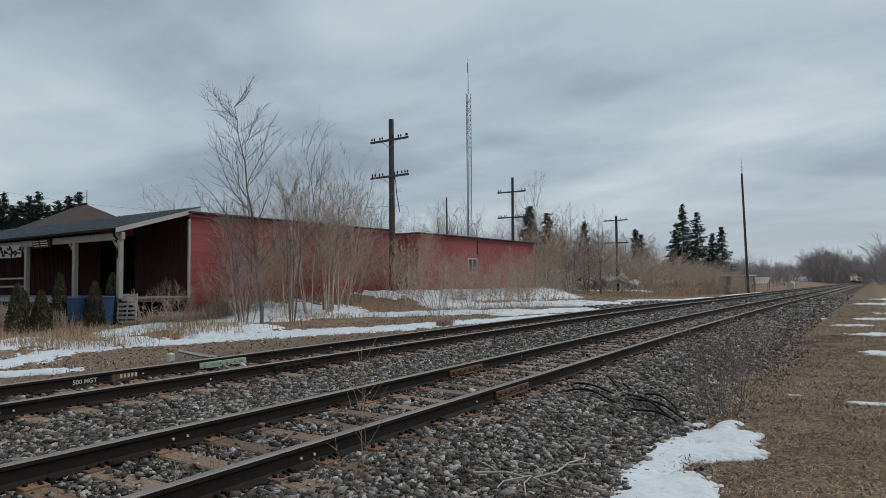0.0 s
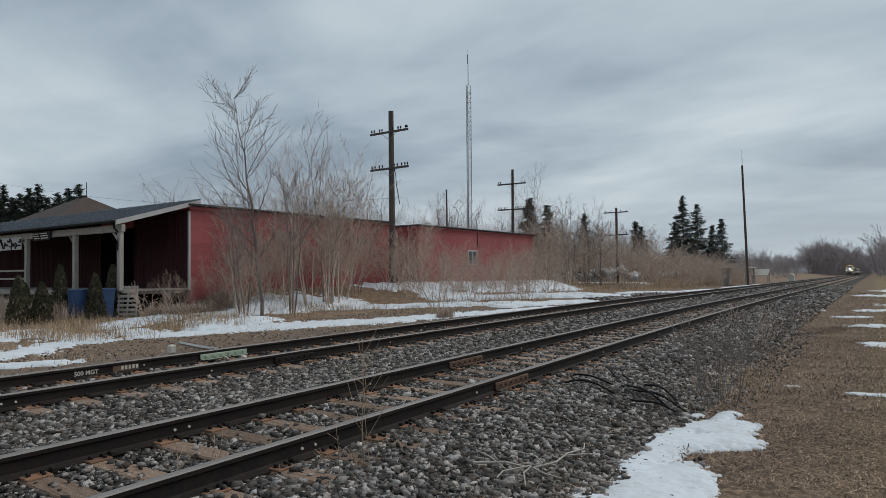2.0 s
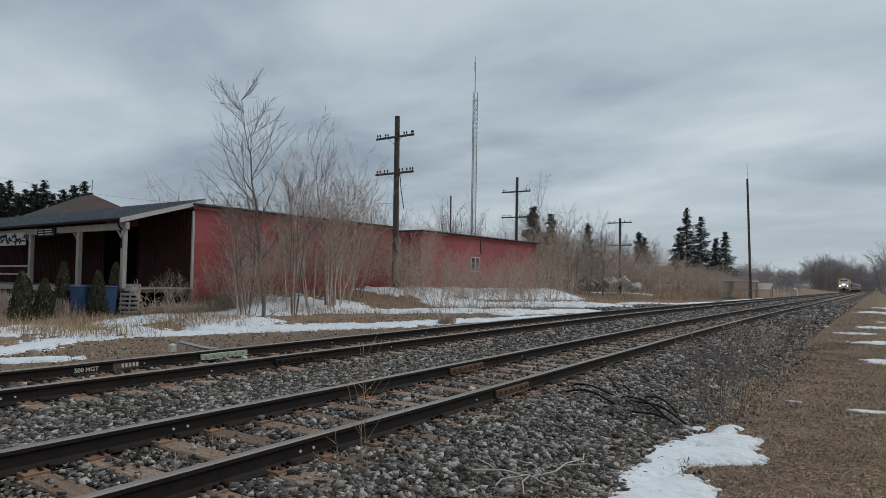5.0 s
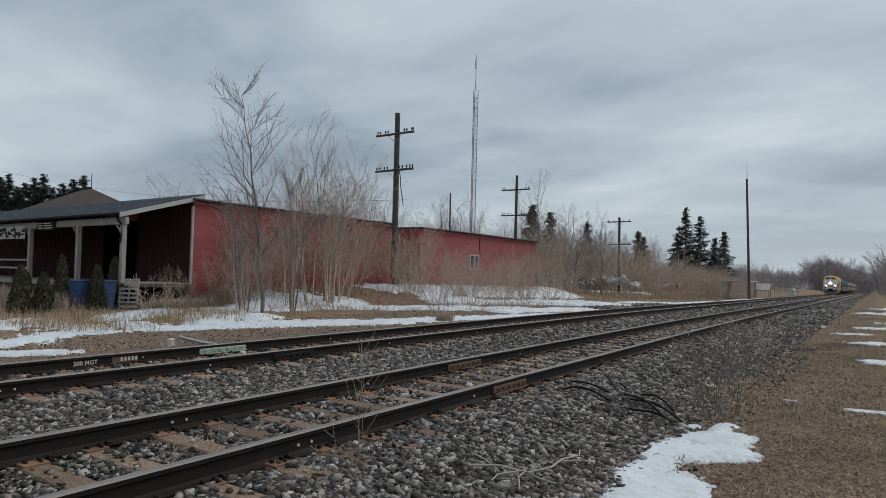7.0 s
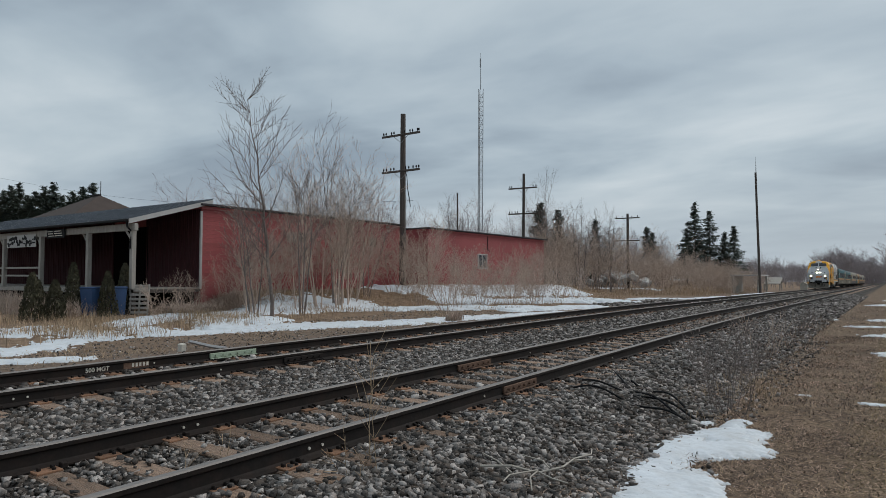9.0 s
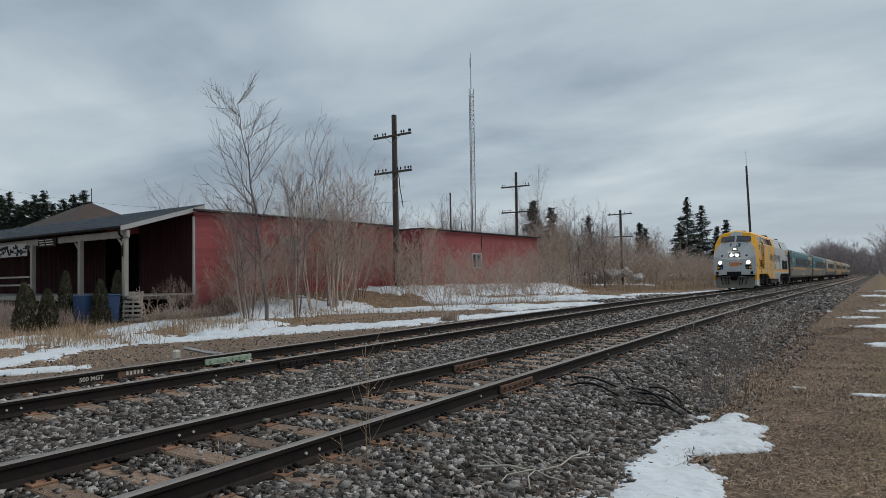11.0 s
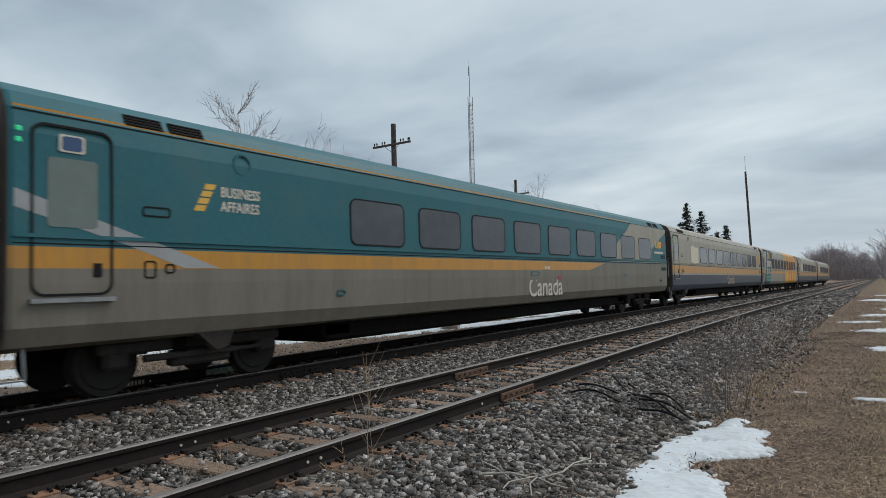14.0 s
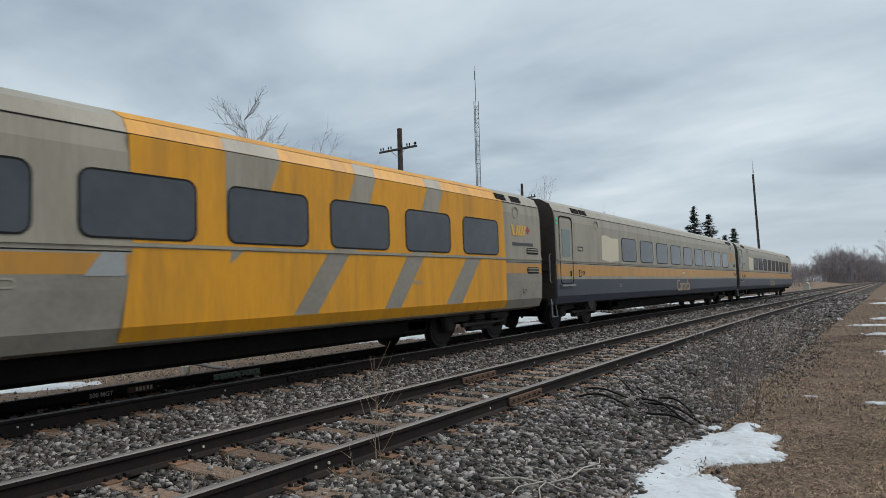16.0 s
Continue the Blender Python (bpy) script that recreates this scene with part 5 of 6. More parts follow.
        pts.append((x, y, float(ground_height(x, y)) + 0.07 + 0.05 * math.sin(9 * u + k)))
    tagged(part("cable", Shape().path(pts, 0.014, 6), BLACK), "loose black cable lying over the ballast", "cable", "black cables on the ballast")
box = thing("track_stake", "white marker stub beside a bent bracket on the dirt", "marker", pose(-13.0, 8.5, -0.42))
part("stub", Shape().box((0, 0, 0.06), (0.14, 0.16, 0.3), 0.03), WHITEPAINT, box)
part("bracket", Shape().path([(0.1, 0.1, 0.25), (0.2, 0.6, 0.1), (0.25, 1.0, 0.02)], 0.04), STEEL, box)


# ---- the train: a locomotive and six coaches ----
def rounded(y0, y1, z0, z1, r, n=4):
    pts = []
    for cy, cz, a0 in ((y1 - r, z0 + r, -90), (y1 - r, z1 - r, 0), (y0 + r, z1 - r, 90), (y0 + r, z0 + r, 180)):
        for k in range(n + 1):
            a = radians(a0 + 90 * k / n)
            pts.append((cy + r * math.cos(a), cz + r * math.sin(a)))
    return pts


def plate(s, pts, x, t, side=1, slot=0, skew=None):
    """A flat piece on a side wall, from points (y, z); skew gives the wall's x at a height."""
    f = skew or (lambda z: x)
    a = [(side * (f(z) - 0.03), y, z) for y, z in pts]
    b = [(side * (f(z) + t), y, z) for y, z in pts]
    if side < 0:
        a, b = a[::-1], b[::-1]
    return s.loft([a, b], slot)


def ring(s, pts_in, pts_out, x, t, side=1, slot=0, skew=None):
    f = skew or (lambda z: x)
    n = len(pts_in)
    k = len(s.v)
    for pts, d in ((pts_out, -0.02), (pts_out, t), (pts_in, t), (pts_in, -0.02)):
        s.v += [(side * (f(z) + d), y, z) for y, z in pts]
    for a in range(3):
        for j in range(n):
            q = (j + 1) % n
            f_ = (k + a * n + j, k + a * n + q, k + (a + 1) * n + q, k + (a + 1) * n + j)
            s.f.append(f_ if side > 0 else f_[::-1])
            s.m.append(slot)
    return s


def wheelset(vehicle, y, r, gauge=0.7525):
    for side in (-1, 1):
        s = Shape()
        x = side * gauge
        s.tube((x - 0.065 * side, y, r), (x + 0.055 * side, y, r), r, r - 0.012, 28)
        s.tube((x - 0.09 * side, y, r), (x - 0.06 * side, y, r), r + 0.028, r + 0.02, 28)
        s.tube((x + 0.05 * side, y, r), (x + 0.075 * side, y, r), r * 0.82, r * 0.76, 28)
        s.tube((x + 0.06 * side, y, r), (x + 0.13 * side, y, r), r * 0.27, r * 0.22, 16)
        part("wheel", s, WHEEL, vehicle)
    part("axle", Shape().tube((-0.7, y, r), (0.7, y, r), 0.08, n=10), UNDER, vehicle)


def logo_bars(name, parent, x, y, z, w, h, material, red=True):
    """The operator's mark as plain slanted bars."""
    s = Shape()
    sl = h * 0.35
    for a, b in ((0.0, 0.17), (0.2, 0.36), (0.42, 0.56), (0.62, 0.78), (0.84, 1.0)):
        k = -1 if a == 0.0 else 1
        plate(s, [(y + a * w, z), (y + b * w, z), (y + b * w + k * sl, z + h), (y + a * w + k * sl, z + h)], x, 0.004)
    part(name, s, material, parent)
    if red:
        d = Shape()
        cx, cz, q = y + w * 1.32, z + h * 0.6, h * 0.42
        plate(d, [(cx + q * math.cos(radians(90 + k * 45)) * (1 if k % 2 == 0 else 0.55), cz + q * math.sin(radians(90 + k * 45)) * (1 if k % 2 == 0 else 0.55)) for k in range(8)], x, 0.004)
        part("red_mark", d, REDPAINT, parent)


HALF = [(1.15, 0.70), (1.48, 0.77), (1.57, 0.98), (1.59, 1.44), (1.59, 1.62), (1.59, 1.86), (1.59, 1.98), (1.59, 2.5), (1.585, 3.1), (1.545, 3.36), (1.44, 3.555), (1.15, 3.71), (0.6, 3.81), (0.0, 3.85)]
LENGTH = 25.0


def coach_body(low, low2, band, belt, upper, roof):
    pts = [(x, z) for x, z in HALF] + [(-x, z) for x, z in reversed(HALF[:-1])]
    mats, slots = [], []
    bands = [low, low, low, low2, band, belt, upper, upper, upper, roof, roof, roof, roof]
    for m in bands + bands[::-1] + [UNDER]:
        if m not in mats:
            mats.append(m)
        slots.append(mats.index(m))
    s = Shape()
    s.loft([[(x * k, y, z) for x, z in pts] for y, k in ((0, 0.985), (0.05, 1.0), (LENGTH - 0.05, 1.0), (LENGTH, 0.985))], slots)
    return s, mats


def make_coach(kind, label):
    c = thing("passenger_coach", label, "train coach", group="coaches of the train")
    upper = {"teal": TEAL, "navy": BEIGE, "slogan": BEIGE}[kind]
    low = {"teal": TAUPE, "navy": NAVY, "slogan": LITHEAP}[kind]
    low2 = {"teal": TAUPE, "navy": BEIGE, "slogan": LITHEAP}[kind]
    s, mats = coach_body(low, low2, GOLD, upper, upper, upper)
    part("body", s, mats, c)
    X = 1.59
    for side in (1, -1):
        # belt moulding and seams
        s = Shape()
        plate(s, [(0.04, 1.955), (LENGTH - 0.04, 1.955), (LENGTH - 0.04, 2.0), (0.04, 2.0)], X, 0.022, side)
        part("belt_moulding", s, upper, c)
        s = Shape()
        plate(s, [(0.04, 1.885), (LENGTH - 0.04, 1.885), (LENGTH - 0.04, 1.9), (0.04, 1.9)], X, 0.003, side)
        plate(s, [(0.04, 3.335), (LENGTH - 0.04, 3.335), (LENGTH - 0.04, 3.35), (0.04, 3.35)], 1.552, 0.004, side)
        part("panel_seam", s, BLACK, c)
        if kind == "teal":
            s = Shape()
            plate(s, [(0.05, 3.36), (20.3, 3.36), (20.3, 3.40), (0.05, 3.40)], 1.52, 0.018, side)
            part("pinstripe", s, GOLD, c, "thin gold pinstripe")
        # windows
        for k in range(9):
            y0 = 5.25 + 1.995 * k
            f = Shape()
            ring(f, rounded(y0 + 0.025, y0 + 1.495, 2.065, 2.835, 0.13), rounded(y0, y0 + 1.52, 2.04, 2.86, 0.15), X, 0.012, side)
            w = part("window", f, BLACK, c, "dark rounded window")
            part("pane", plate(Shape(), rounded(y0 + 0.015, y0 + 1.505, 2.055, 2.845, 0.135), X, 0.009, side), GLASS, w)
        # end door
        f = Shape()
        ring(f, rounded(0.24, 1.08, 1.34, 3.2, 0.12), rounded(0.21, 1.11, 1.31, 3.23, 0.14), X, 0.008, side)
        d = part("door", f, BLACK, c, "end door with a tall window")
        part("door_pane", plate(Shape(), rounded(0.38, 0.93, 2.08, 2.86, 0.05), X, 0.006, side), DOORGLASS, d)
        part("door_sill", plate(Shape(), [(0.2, 1.24), (1.12, 1.24), (1.12, 1.29), (0.2, 1.29)], X, 0.05, side), STEEL, d)
        part("door_latch", plate(Shape(), [(0.88, 1.52), (0.98, 1.52), (0.98, 1.68), (0.88, 1.68)], X, 0.008, side), BLACK, d)
        for y0, y1, z0, z1 in ((1.48, 1.86, 2.27, 2.4), (1.5, 1.66, 1.5, 1.72), (1.78, 1.92, 1.56, 1.68), (12.1, 12.6, 1.47, 1.58), (19.4, 19.7, 1.42, 1.48), (23.9, 24.1, 1.15, 1.25), (4.9, 5.1, 1.18, 1.28)):
            p = Shape()
            ring(p, rounded(y0 + 0.02, y1 - 0.02, z0 + 0.02, z1 - 0.02, 0.015, 1), rounded(y0, y1, z0, z1, 0.025, 1), X, 0.008, side)
            part("hatch_frame", p, BLACK if y0 < 2 else upper, c)
        part("round_hatch", ring(Shape(), [(3.0 + 0.13 * math.cos(a * 0.5236), 3.12 + 0.13 * math.sin(a * 0.5236)) for a in range(12)], [(3.0 + 0.16 * math.cos(a * 0.5236), 3.12 + 0.16 * math.sin(a * 0.5236)) for a in range(12)], X - 0.01, 0.012, side), upper, c)
        part("round_hatch", ring(Shape(), [(23.63 + 0.13 * math.cos(a * 0.5236), 3.12 + 0.13 * math.sin(a * 0.5236)) for a in range(12)], [(23.63 + 0.16 * math.cos(a * 0.5236), 3.12 + 0.16 * math.sin(a * 0.5236)) for a in range(12)], X - 0.01, 0.012, side), upper, c)
        # louvred vents on the shoulder of the roof, and grilles at the rear
        for y0 in (1.3, 1.9, 22.78, 23.54):
            v = Shape()
            rot = Matrix.Rotation(side * 0.82, 3, "Y")
            v.box((side * 1.496, y0 + 0.25, 3.463), (0.015, 0.5, 0.16), 0, rot=Matrix.Rotation(-side * 0.494, 3, "Y"))
            vent = part("roof_vent", v, BLACK, c, "dark louvred roof vent")
            for q in range(4):
                part("vent_slat", Shape().box((side * (1.532 - 0.021 * q), y0 + 0.25, 3.405 + 0.04 * q), (0.03, 0.5, 0.014), 0, rot=rot), UNDER, vent)
        for z0 in (1.61, 2.1):
            g = part("end_grille", plate(Shape(), rounded(24.14, 24.79, z0, z0 + 0.16, 0.03, 1), X, 0.006, side), BLACK, c)
            for q in (0.05, 0.11):
                sl = Shape()
                plate(sl, [(24.17, z0 + q), (24.76, z0 + q), (24.76, z0 + q + 0.025), (24.17, z0 + q + 0.025)], X, 0.018, side)
                part("grille_slat", sl, upper, g)
        for z0 in (3.0, 3.12):
            part("door_light", Shape().box((side * 1.575, 0.09, z0), (0.05, 0.06, 0.06), 0.01), GREENLAMP, c)
        part("corner_handrail", Shape().path([(side * 1.42, -0.02, 1.35), (side * 1.42, -0.1, 1.4), (side * 1.42, -0.1, 2.1), (side * 1.42, -0.02, 2.15)], 0.018), STEEL, c)
        part("step_stirrup", Shape().path([(side * 1.4, -0.05, 0.9), (side * 1.45, -0.12, 0.75), (side * 1.45, -0.12, 0.42), (side * 1.45, 0.22, 0.42), (side * 1.4, 0.22, 0.75)], 0.02), STEEL, c)
        part("skirt_bracket", Shape().face([(side * 1.5, 2.3, 0.77), (side * 1.5, 2.9, 0.77), (side * 1.45, 2.85, 0.55), (side * 1.45, 2.65, 0.5)][:: side]).face([(side * 1.3, 2.3, 0.77), (side * 1.3, 2.65, 0.5), (side * 1.3, 2.85, 0.55), (side * 1.3, 2.9, 0.77)][:: side]), BOGIE, c)
    # liveries
    if kind == "teal":
        for pts, m in (([(18.25, 2.02), (18.9, 2.6), (19.7, 2.95), (20.4, 3.33), (24.95, 3.33), (24.9, 3.2), (23.9, 2.85), (22.85, 2.45), (22.75, 2.02)], BEIGE),
                       ([(16.2, 1.62), (17.6, 1.86), (24.96, 1.86), (24.96, 1.62)], TAUPE),
                       ([(17.8, 1.91), (18.6, 1.94), (24.96, 1.94), (24.96, 1.91)], BEIGE)):
            part("livery_swoosh", plate(Shape(), pts, 1.59 if pts[0][1] > 1.3 else 1.575, 0.004 if pts[0][1] > 1.3 else 0.018), m, c)
        part("livery_swoosh", plate(Shape(), [(0.05, 2.48), (1.9, 1.87), (2.6, 1.63), (2.05, 1.63), (1.3, 1.9), (0.05, 2.28)], 1.59, 0.003), MIDGREY, c)
        lettering("class_lettering", "BUSINESS", 0.2, LETTER_PALE, c, X + 0.004, 2.62, 2.62, 0.82, 0.004)
        lettering("class_lettering", "AFFAIRES", 0.2, LETTER_PALE, c, X + 0.004, 2.62, 2.42, 0.82, 0.004)
        st = Shape()
        for q in range(4):
            plate(st, [(2.2 + 0.05 * q, 2.4 + 0.1 * q), (2.36 + 0.05 * q, 2.4 + 0.1 * q), (2.4 + 0.05 * q, 2.48 + 0.1 * q), (2.24 + 0.05 * q, 2.48 + 0.1 * q)], X, 0.004)
        part("class_bars", st, LETTER_GOLD, c)
        part("access_sign", plate(Shape(), rounded(0.5, 0.78, 2.93, 3.13, 0.02, 1), X, 0.01), LETTER_PALE, c, "square blue and white access sign")
        part("access_sign", plate(Shape(), rounded(0.53, 0.75, 2.95, 3.11, 0.02, 1), X, 0.013), BLUE, c)
    elif kind == "navy":
        part("gold_band_edge", plate(Shape(), [(0.05, 1.53), (LENGTH - 0.05, 1.53), (LENGTH - 0.05, 1.622), (0.05, 1.622)], X, 0.003), GOLD, c)
        part("cream_panel", plate(Shape(), [(3.4, 2.06), (4.05, 2.0), (4.9, 2.05), (4.95, 2.8), (4.35, 2.78), (3.75, 2.86), (3.4, 2.82)], X, 0.005), CREAM, c, "cream replacement panel")
    if kind in ("teal", "navy"):
        lettering("wordmark_lettering", "Canada", 0.73, LETTER_TAN if kind == "navy" else LETTER_PALE, c, X - 0.004 if kind == "navy" else X - 0.006, 11.93, 0.93, 0.98, 0.004, 0.12)
        part("flag_bar", plate(Shape(), [(13.78, 1.36), (13.98, 1.36), (13.98, 1.45), (13.78, 1.45)], X, 0.006), REDPAINT, c)
        nb = Shape()
        for q in range(4):
            plate(nb, [(12.95 + 0.09 * q, 1.64), (13.01 + 0.09 * q, 1.64), (13.01 + 0.09 * q, 1.73), (12.95 + 0.09 * q, 1.73)], X, 0.004)
        part("number_bars", nb, LETTER_PALE, c)
        if kind == "teal":
            logo_bars("operator_mark", c, X + 0.003, 23.42, 2.52, 0.75, 0.28, LETTER_GOLD)
        else:
            logo_bars("operator_mark", c, X + 0.003, 23.15, 2.38, 1.2, 0.5, GOLD, False)
        if kind == "teal":
            nb = Shape()
            plate(nb, [(23.25, 2.3), (24.5, 2.3), (24.5, 2.38), (23.25, 2.38)], X, 0.005)
            part("name_bar", nb, LETTER_PALE, c)
    else:
        part("slogan_panel", plate(Shape(), [(0.99, 0.985), (3.95, 0.985), (5.62, 3.33), (2.62, 3.33)], X, 0.008), TEAL_DARK, c, "dark teal slanted slogan panel")
        part("slogan_panel", plate(Shape(), [(2.62, 3.345), (5.62, 3.345), (5.75, 3.55), (2.75, 3.55)], 1.5, 0.02, skew=lambda z: 1.552 - (z - 3.34) * 0.52), TEAL_DARK, c)
        part("slogan_panel", plate(Shape(), [(0.85, 0.8), (3.8, 0.8), (3.95, 0.985), (0.99, 0.985)], 1.5, 0.012, skew=lambda z: 1.505 + (z - 0.8) * 0.46), TEAL_DARK, c)
        lettering("slogan", "the", 0.93, LETTER_GOLD, c, X + 0.012, 2.80, 2.84, 0.92, 0.02)
        lettering("slogan", "future", 0.93, LETTER_PALE, c, X + 0.012, 2.43, 2.19, 0.98, 0.02)
        lettering("slogan", "is on", 0.93, LETTER_PALE, c, X + 0.012, 2.20, 1.60, 0.98, 0.02)
        lettering("slogan", "board", 0.93, LETTER_GREEN, c, X + 0.012, 1.72, 1.01, 0.98, 0.02)
        roof_x = lambda z: 1.552 - (z - 3.34) * 0.52 if z < 3.5551 else 1.44 - (z - 3.555) * 1.87
        part("yellow_panel", plate(Shape(), [(13.74, 0.985), (23.05, 0.985), (23.05, 1.94), (13.87, 1.94)], X, 0.004), YELLOW_OLD, c, "weathered yellow lower panel")
        part("yellow_panel", plate(Shape(), [(13.87, 2.003), (23.05, 2.003), (22.98, 3.33), (13.83, 3.33)], X, 0.004), YELLOW_OLD, c, "yellow upper panel")
        part("yellow_panel", plate(Shape(), [(13.83, 3.352), (22.98, 3.352), (22.98, 3.55), (13.83, 3.55)], 1.5, 0.012, skew=roof_x), YELLOW_OLD, c)
        part("yellow_panel", plate(Shape(), [(13.83, 3.56), (22.98, 3.56), (22.98, 3.70), (13.83, 3.70)], 1.5, 0.02, skew=roof_x), YELLOW_OLD, c)
        part("yellow_panel", plate(Shape(), [(13.72, 0.8), (23.05, 0.8), (23.05, 0.985), (13.74, 0.985)], 1.5, 0.012, skew=lambda z: 1.505 + (z - 0.8) * 0.46), YELLOW_OLD, c)
        for pts in ([(15.21, 2.45), (15.65, 2.45), (16.01, 2.9), (16.2, 3.33), (15.21, 3.33)], [(17.3, 2.003), (17.85, 2.003), (18.4, 3.33), (17.87, 3.33)], [(19.4, 2.003), (20.0, 2.003), (20.5, 3.33), (19.95, 3.33)],
                    [(17.15, 1.94), (16.4, 0.985), (16.9, 0.985), (17.66, 1.94)], [(19.24, 1.94), (18.55, 0.985), (19.02, 0.985), (19.78, 1.94)], [(21.31, 1.94), (20.5, 0.985), (21.1, 0.985), (21.9, 1.94)], [(15.3, 1.94), (15.26, 1.75), (15.5, 1.94)]):
            part("grey_stripe", plate(Shape(), pts if pts[1][1] >= pts[0][1] else pts, X, 0.006), BEIGE if pts[0][1] > 1.95 else LITHEAP, c)
        for a_, b_ in ((15.21, 16.2), (17.88, 18.42), (19.96, 20.52)):
            part("grey_stripe", plate(Shape(), [(a_, 3.354), (b_, 3.354), (b_ + 0.05, 3.555), (a_ + 0.02, 3.555)], 1.5, 0.015, skew=roof_x), BEIGE, c)
        part("grey_band", plate(Shape(), [(13.3, 1.6), (13.78, 1.6), (13.78, 1.88), (13.5, 1.88)], X, 0.006), MIDGREY, c)
        logo_bars("operator_mark", c, X + 0.003, 23.45, 2.55, 0.6, 0.26, LETTER_GOLD)
        nb = Shape()
        plate(nb, [(23.4, 2.3), (24.5, 2.3), (24.5, 2.38), (23.4, 2.38)], X, 0.005)
        part("name_bar", nb, LETTER, c)
    # coach ends
    for y, q in ((0.0, -1), (LENGTH, 1)):
        pts = [(x * 0.97, z) for x, z in HALF] + [(-x * 0.97, z) for x, z in reversed(HALF[:-1])]
        e = Shape().loft([[(x, y - 0.01 * q, z) for x, z in (pts if q > 0 else pts[::-1])], [(x, y + 0.02 * q, z) for x, z in (pts if q > 0 else pts[::-1])]])
        end = part("end_wall", e, ENDBROWN, c, "grimy brown coach end")
        d = Shape()
        d.box((0.52, y + 0.14 * q, 2.2), (0.12, 0.26, 2.3), 0.03).box((-0.52, y + 0.14 * q, 2.2), (0.12, 0.26, 2.3), 0.03).box((0, y + 0.14 * q, 3.3), (1.15, 0.26, 0.12), 0.03).box((0, y + 0.1 * q, 1.1), (1.15, 0.2, 0.12), 0.03)
        part("gangway_frame", d, BLACK, end)
        t = Shape()
        for zz in (2.82, 3.05):
            t.tube((1.02, y + 0.02 * q, zz), (1.02, y + 0.06 * q, zz), 0.085, 0.07, 14)
        t.box((1.02, y + 0.02 * q, 2.93), (0.24, 0.04, 0.5), 0.02)
        part("tail_lamp", t, BLACK, end)
        part("cable_box", Shape().box((1.0, y + 0.08 * q, 1.95), (0.35, 0.14, 0.22), 0.03).box((1.0, y + 0.05 * q, 1.68), (0.75, 0.1, 0.06), 0.01), BOGIE, end)
        h = Shape()
        for k, (ax, az) in enumerate(((0.85, 1.55), (1.1, 1.5), (0.7, 0.95))):
            h.path([(ax, y, az), (ax, y + 0.16 * q, az - 0.1), (ax - 0.06, y + 0.25 * q, az - 0.35), (ax - 0.15, y + 0.2 * q, az - 0.55)], 0.03, 6)
        part("hose", h, BLACK, end)
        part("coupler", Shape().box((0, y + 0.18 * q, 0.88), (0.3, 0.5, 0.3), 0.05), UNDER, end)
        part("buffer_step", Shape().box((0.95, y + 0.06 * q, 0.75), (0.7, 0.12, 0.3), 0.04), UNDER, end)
    running_gear(c, ((1.45, 3.82), (21.4, 23.75)), 0.43, 4.9, 20.3)
    return c


def running_gear(c, axles, r, u0, u1):
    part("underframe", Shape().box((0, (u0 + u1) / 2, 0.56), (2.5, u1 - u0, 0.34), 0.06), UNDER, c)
    for a, b in axles:
        for y in (a, b):
            wheelset(c, y, r)
        mid = (a + b) / 2
        bg = Shape()
        for side in (-1, 1):
            bg.box((side * 1.02, mid, 0.62), (0.16, b - a + 0.5, 0.16), 0.03)
            bg.box((side * 1.05, mid, 0.42), (0.2, 0.95, 0.22), 0.04)
            for y in (a, b):
                bg.box((side * 1.0, y, 0.5), (0.18, 0.34, 0.3), 0.05)
        bg.box((0, mid, 0.6), (2.0, 0.4, 0.2), 0.03)
        bogie = part("bogie", bg, BOGIE, c, "dusty steel bogie frame")
        for side in (-1, 1):
            sp = Shape()
            for k in range(5):
                sp.tube((side * 1.12, mid - 0.35, 0.5 + k * 0.05), (side * 1.12, mid - 0.35, 0.53 + k * 0.05), 0.1, n=12)
                sp.tube((side * 1.12, mid + 0.35, 0.5 + k * 0.05), (side * 1.12, mid + 0.35, 0.53 + k * 0.05), 0.1, n=12)
            part("spring", sp, UNDER, bogie)
            part("damper", Shape().tube((side * 1.18, mid - 0.9, 0.47), (side * 1.18, mid + 0.5, 0.47), 0.05, n=10).tube((side * 1.18, mid + 0.4, 0.47), (side * 1.18, mid + 1.0, 0.47), 0.03, n=8), BOGIE, bogie)
        part("gear_box", Shape().box((1.0, mid + (2.6 if a < 10 else -2.6), 0.62), (0.5, 0.7, 0.3), 0.04), UNDER, bogie)


def loco_x(z):
    return 1.5 - max(0.0, z - 3.48) * 0.328


def slab(pts, t):
    """A thin piece laid on a slanted face, from its 3D corner points."""
    p = [Vector(q) for q in pts]
    n = (p[1] - p[0]).cross(p[2] - p[0]).normalized()
    return Shape().loft([[q - n * 0.02 for q in p], [q + n * t for q in p]])


def grille(c, y0, y1, z0, z1, n, name, label, skewed=True):
    k = loco_x if skewed else None
    g = part(name, plate(Shape(), [(y0, z0), (y1, z0), (y1, z1), (y0, z1)], 1.5, 0.004, skew=k), BLACK, c, label)
    for q in range(n):
        s = Shape()
        z = z0 + (q + 0.5) * (z1 - z0) / n
        s.box((loco_x(z) + 0.012, (y0 + y1) / 2, z), (0.03, y1 - y0, 0.012), rot=Matrix.Rotation(0.5, 3, "Y"))
        part("slat", s, UNDER, g)
    return g


def make_locomotive():
    c = thing("locomotive", "yellow and grey streamlined diesel locomotive with lit headlights", "locomotive")
    prof = [(1.5, 1.18), (1.5, 1.55), (1.5, 3.48), (1.27, 4.19), (1.0, 4.38), (0.0, 4.58)]
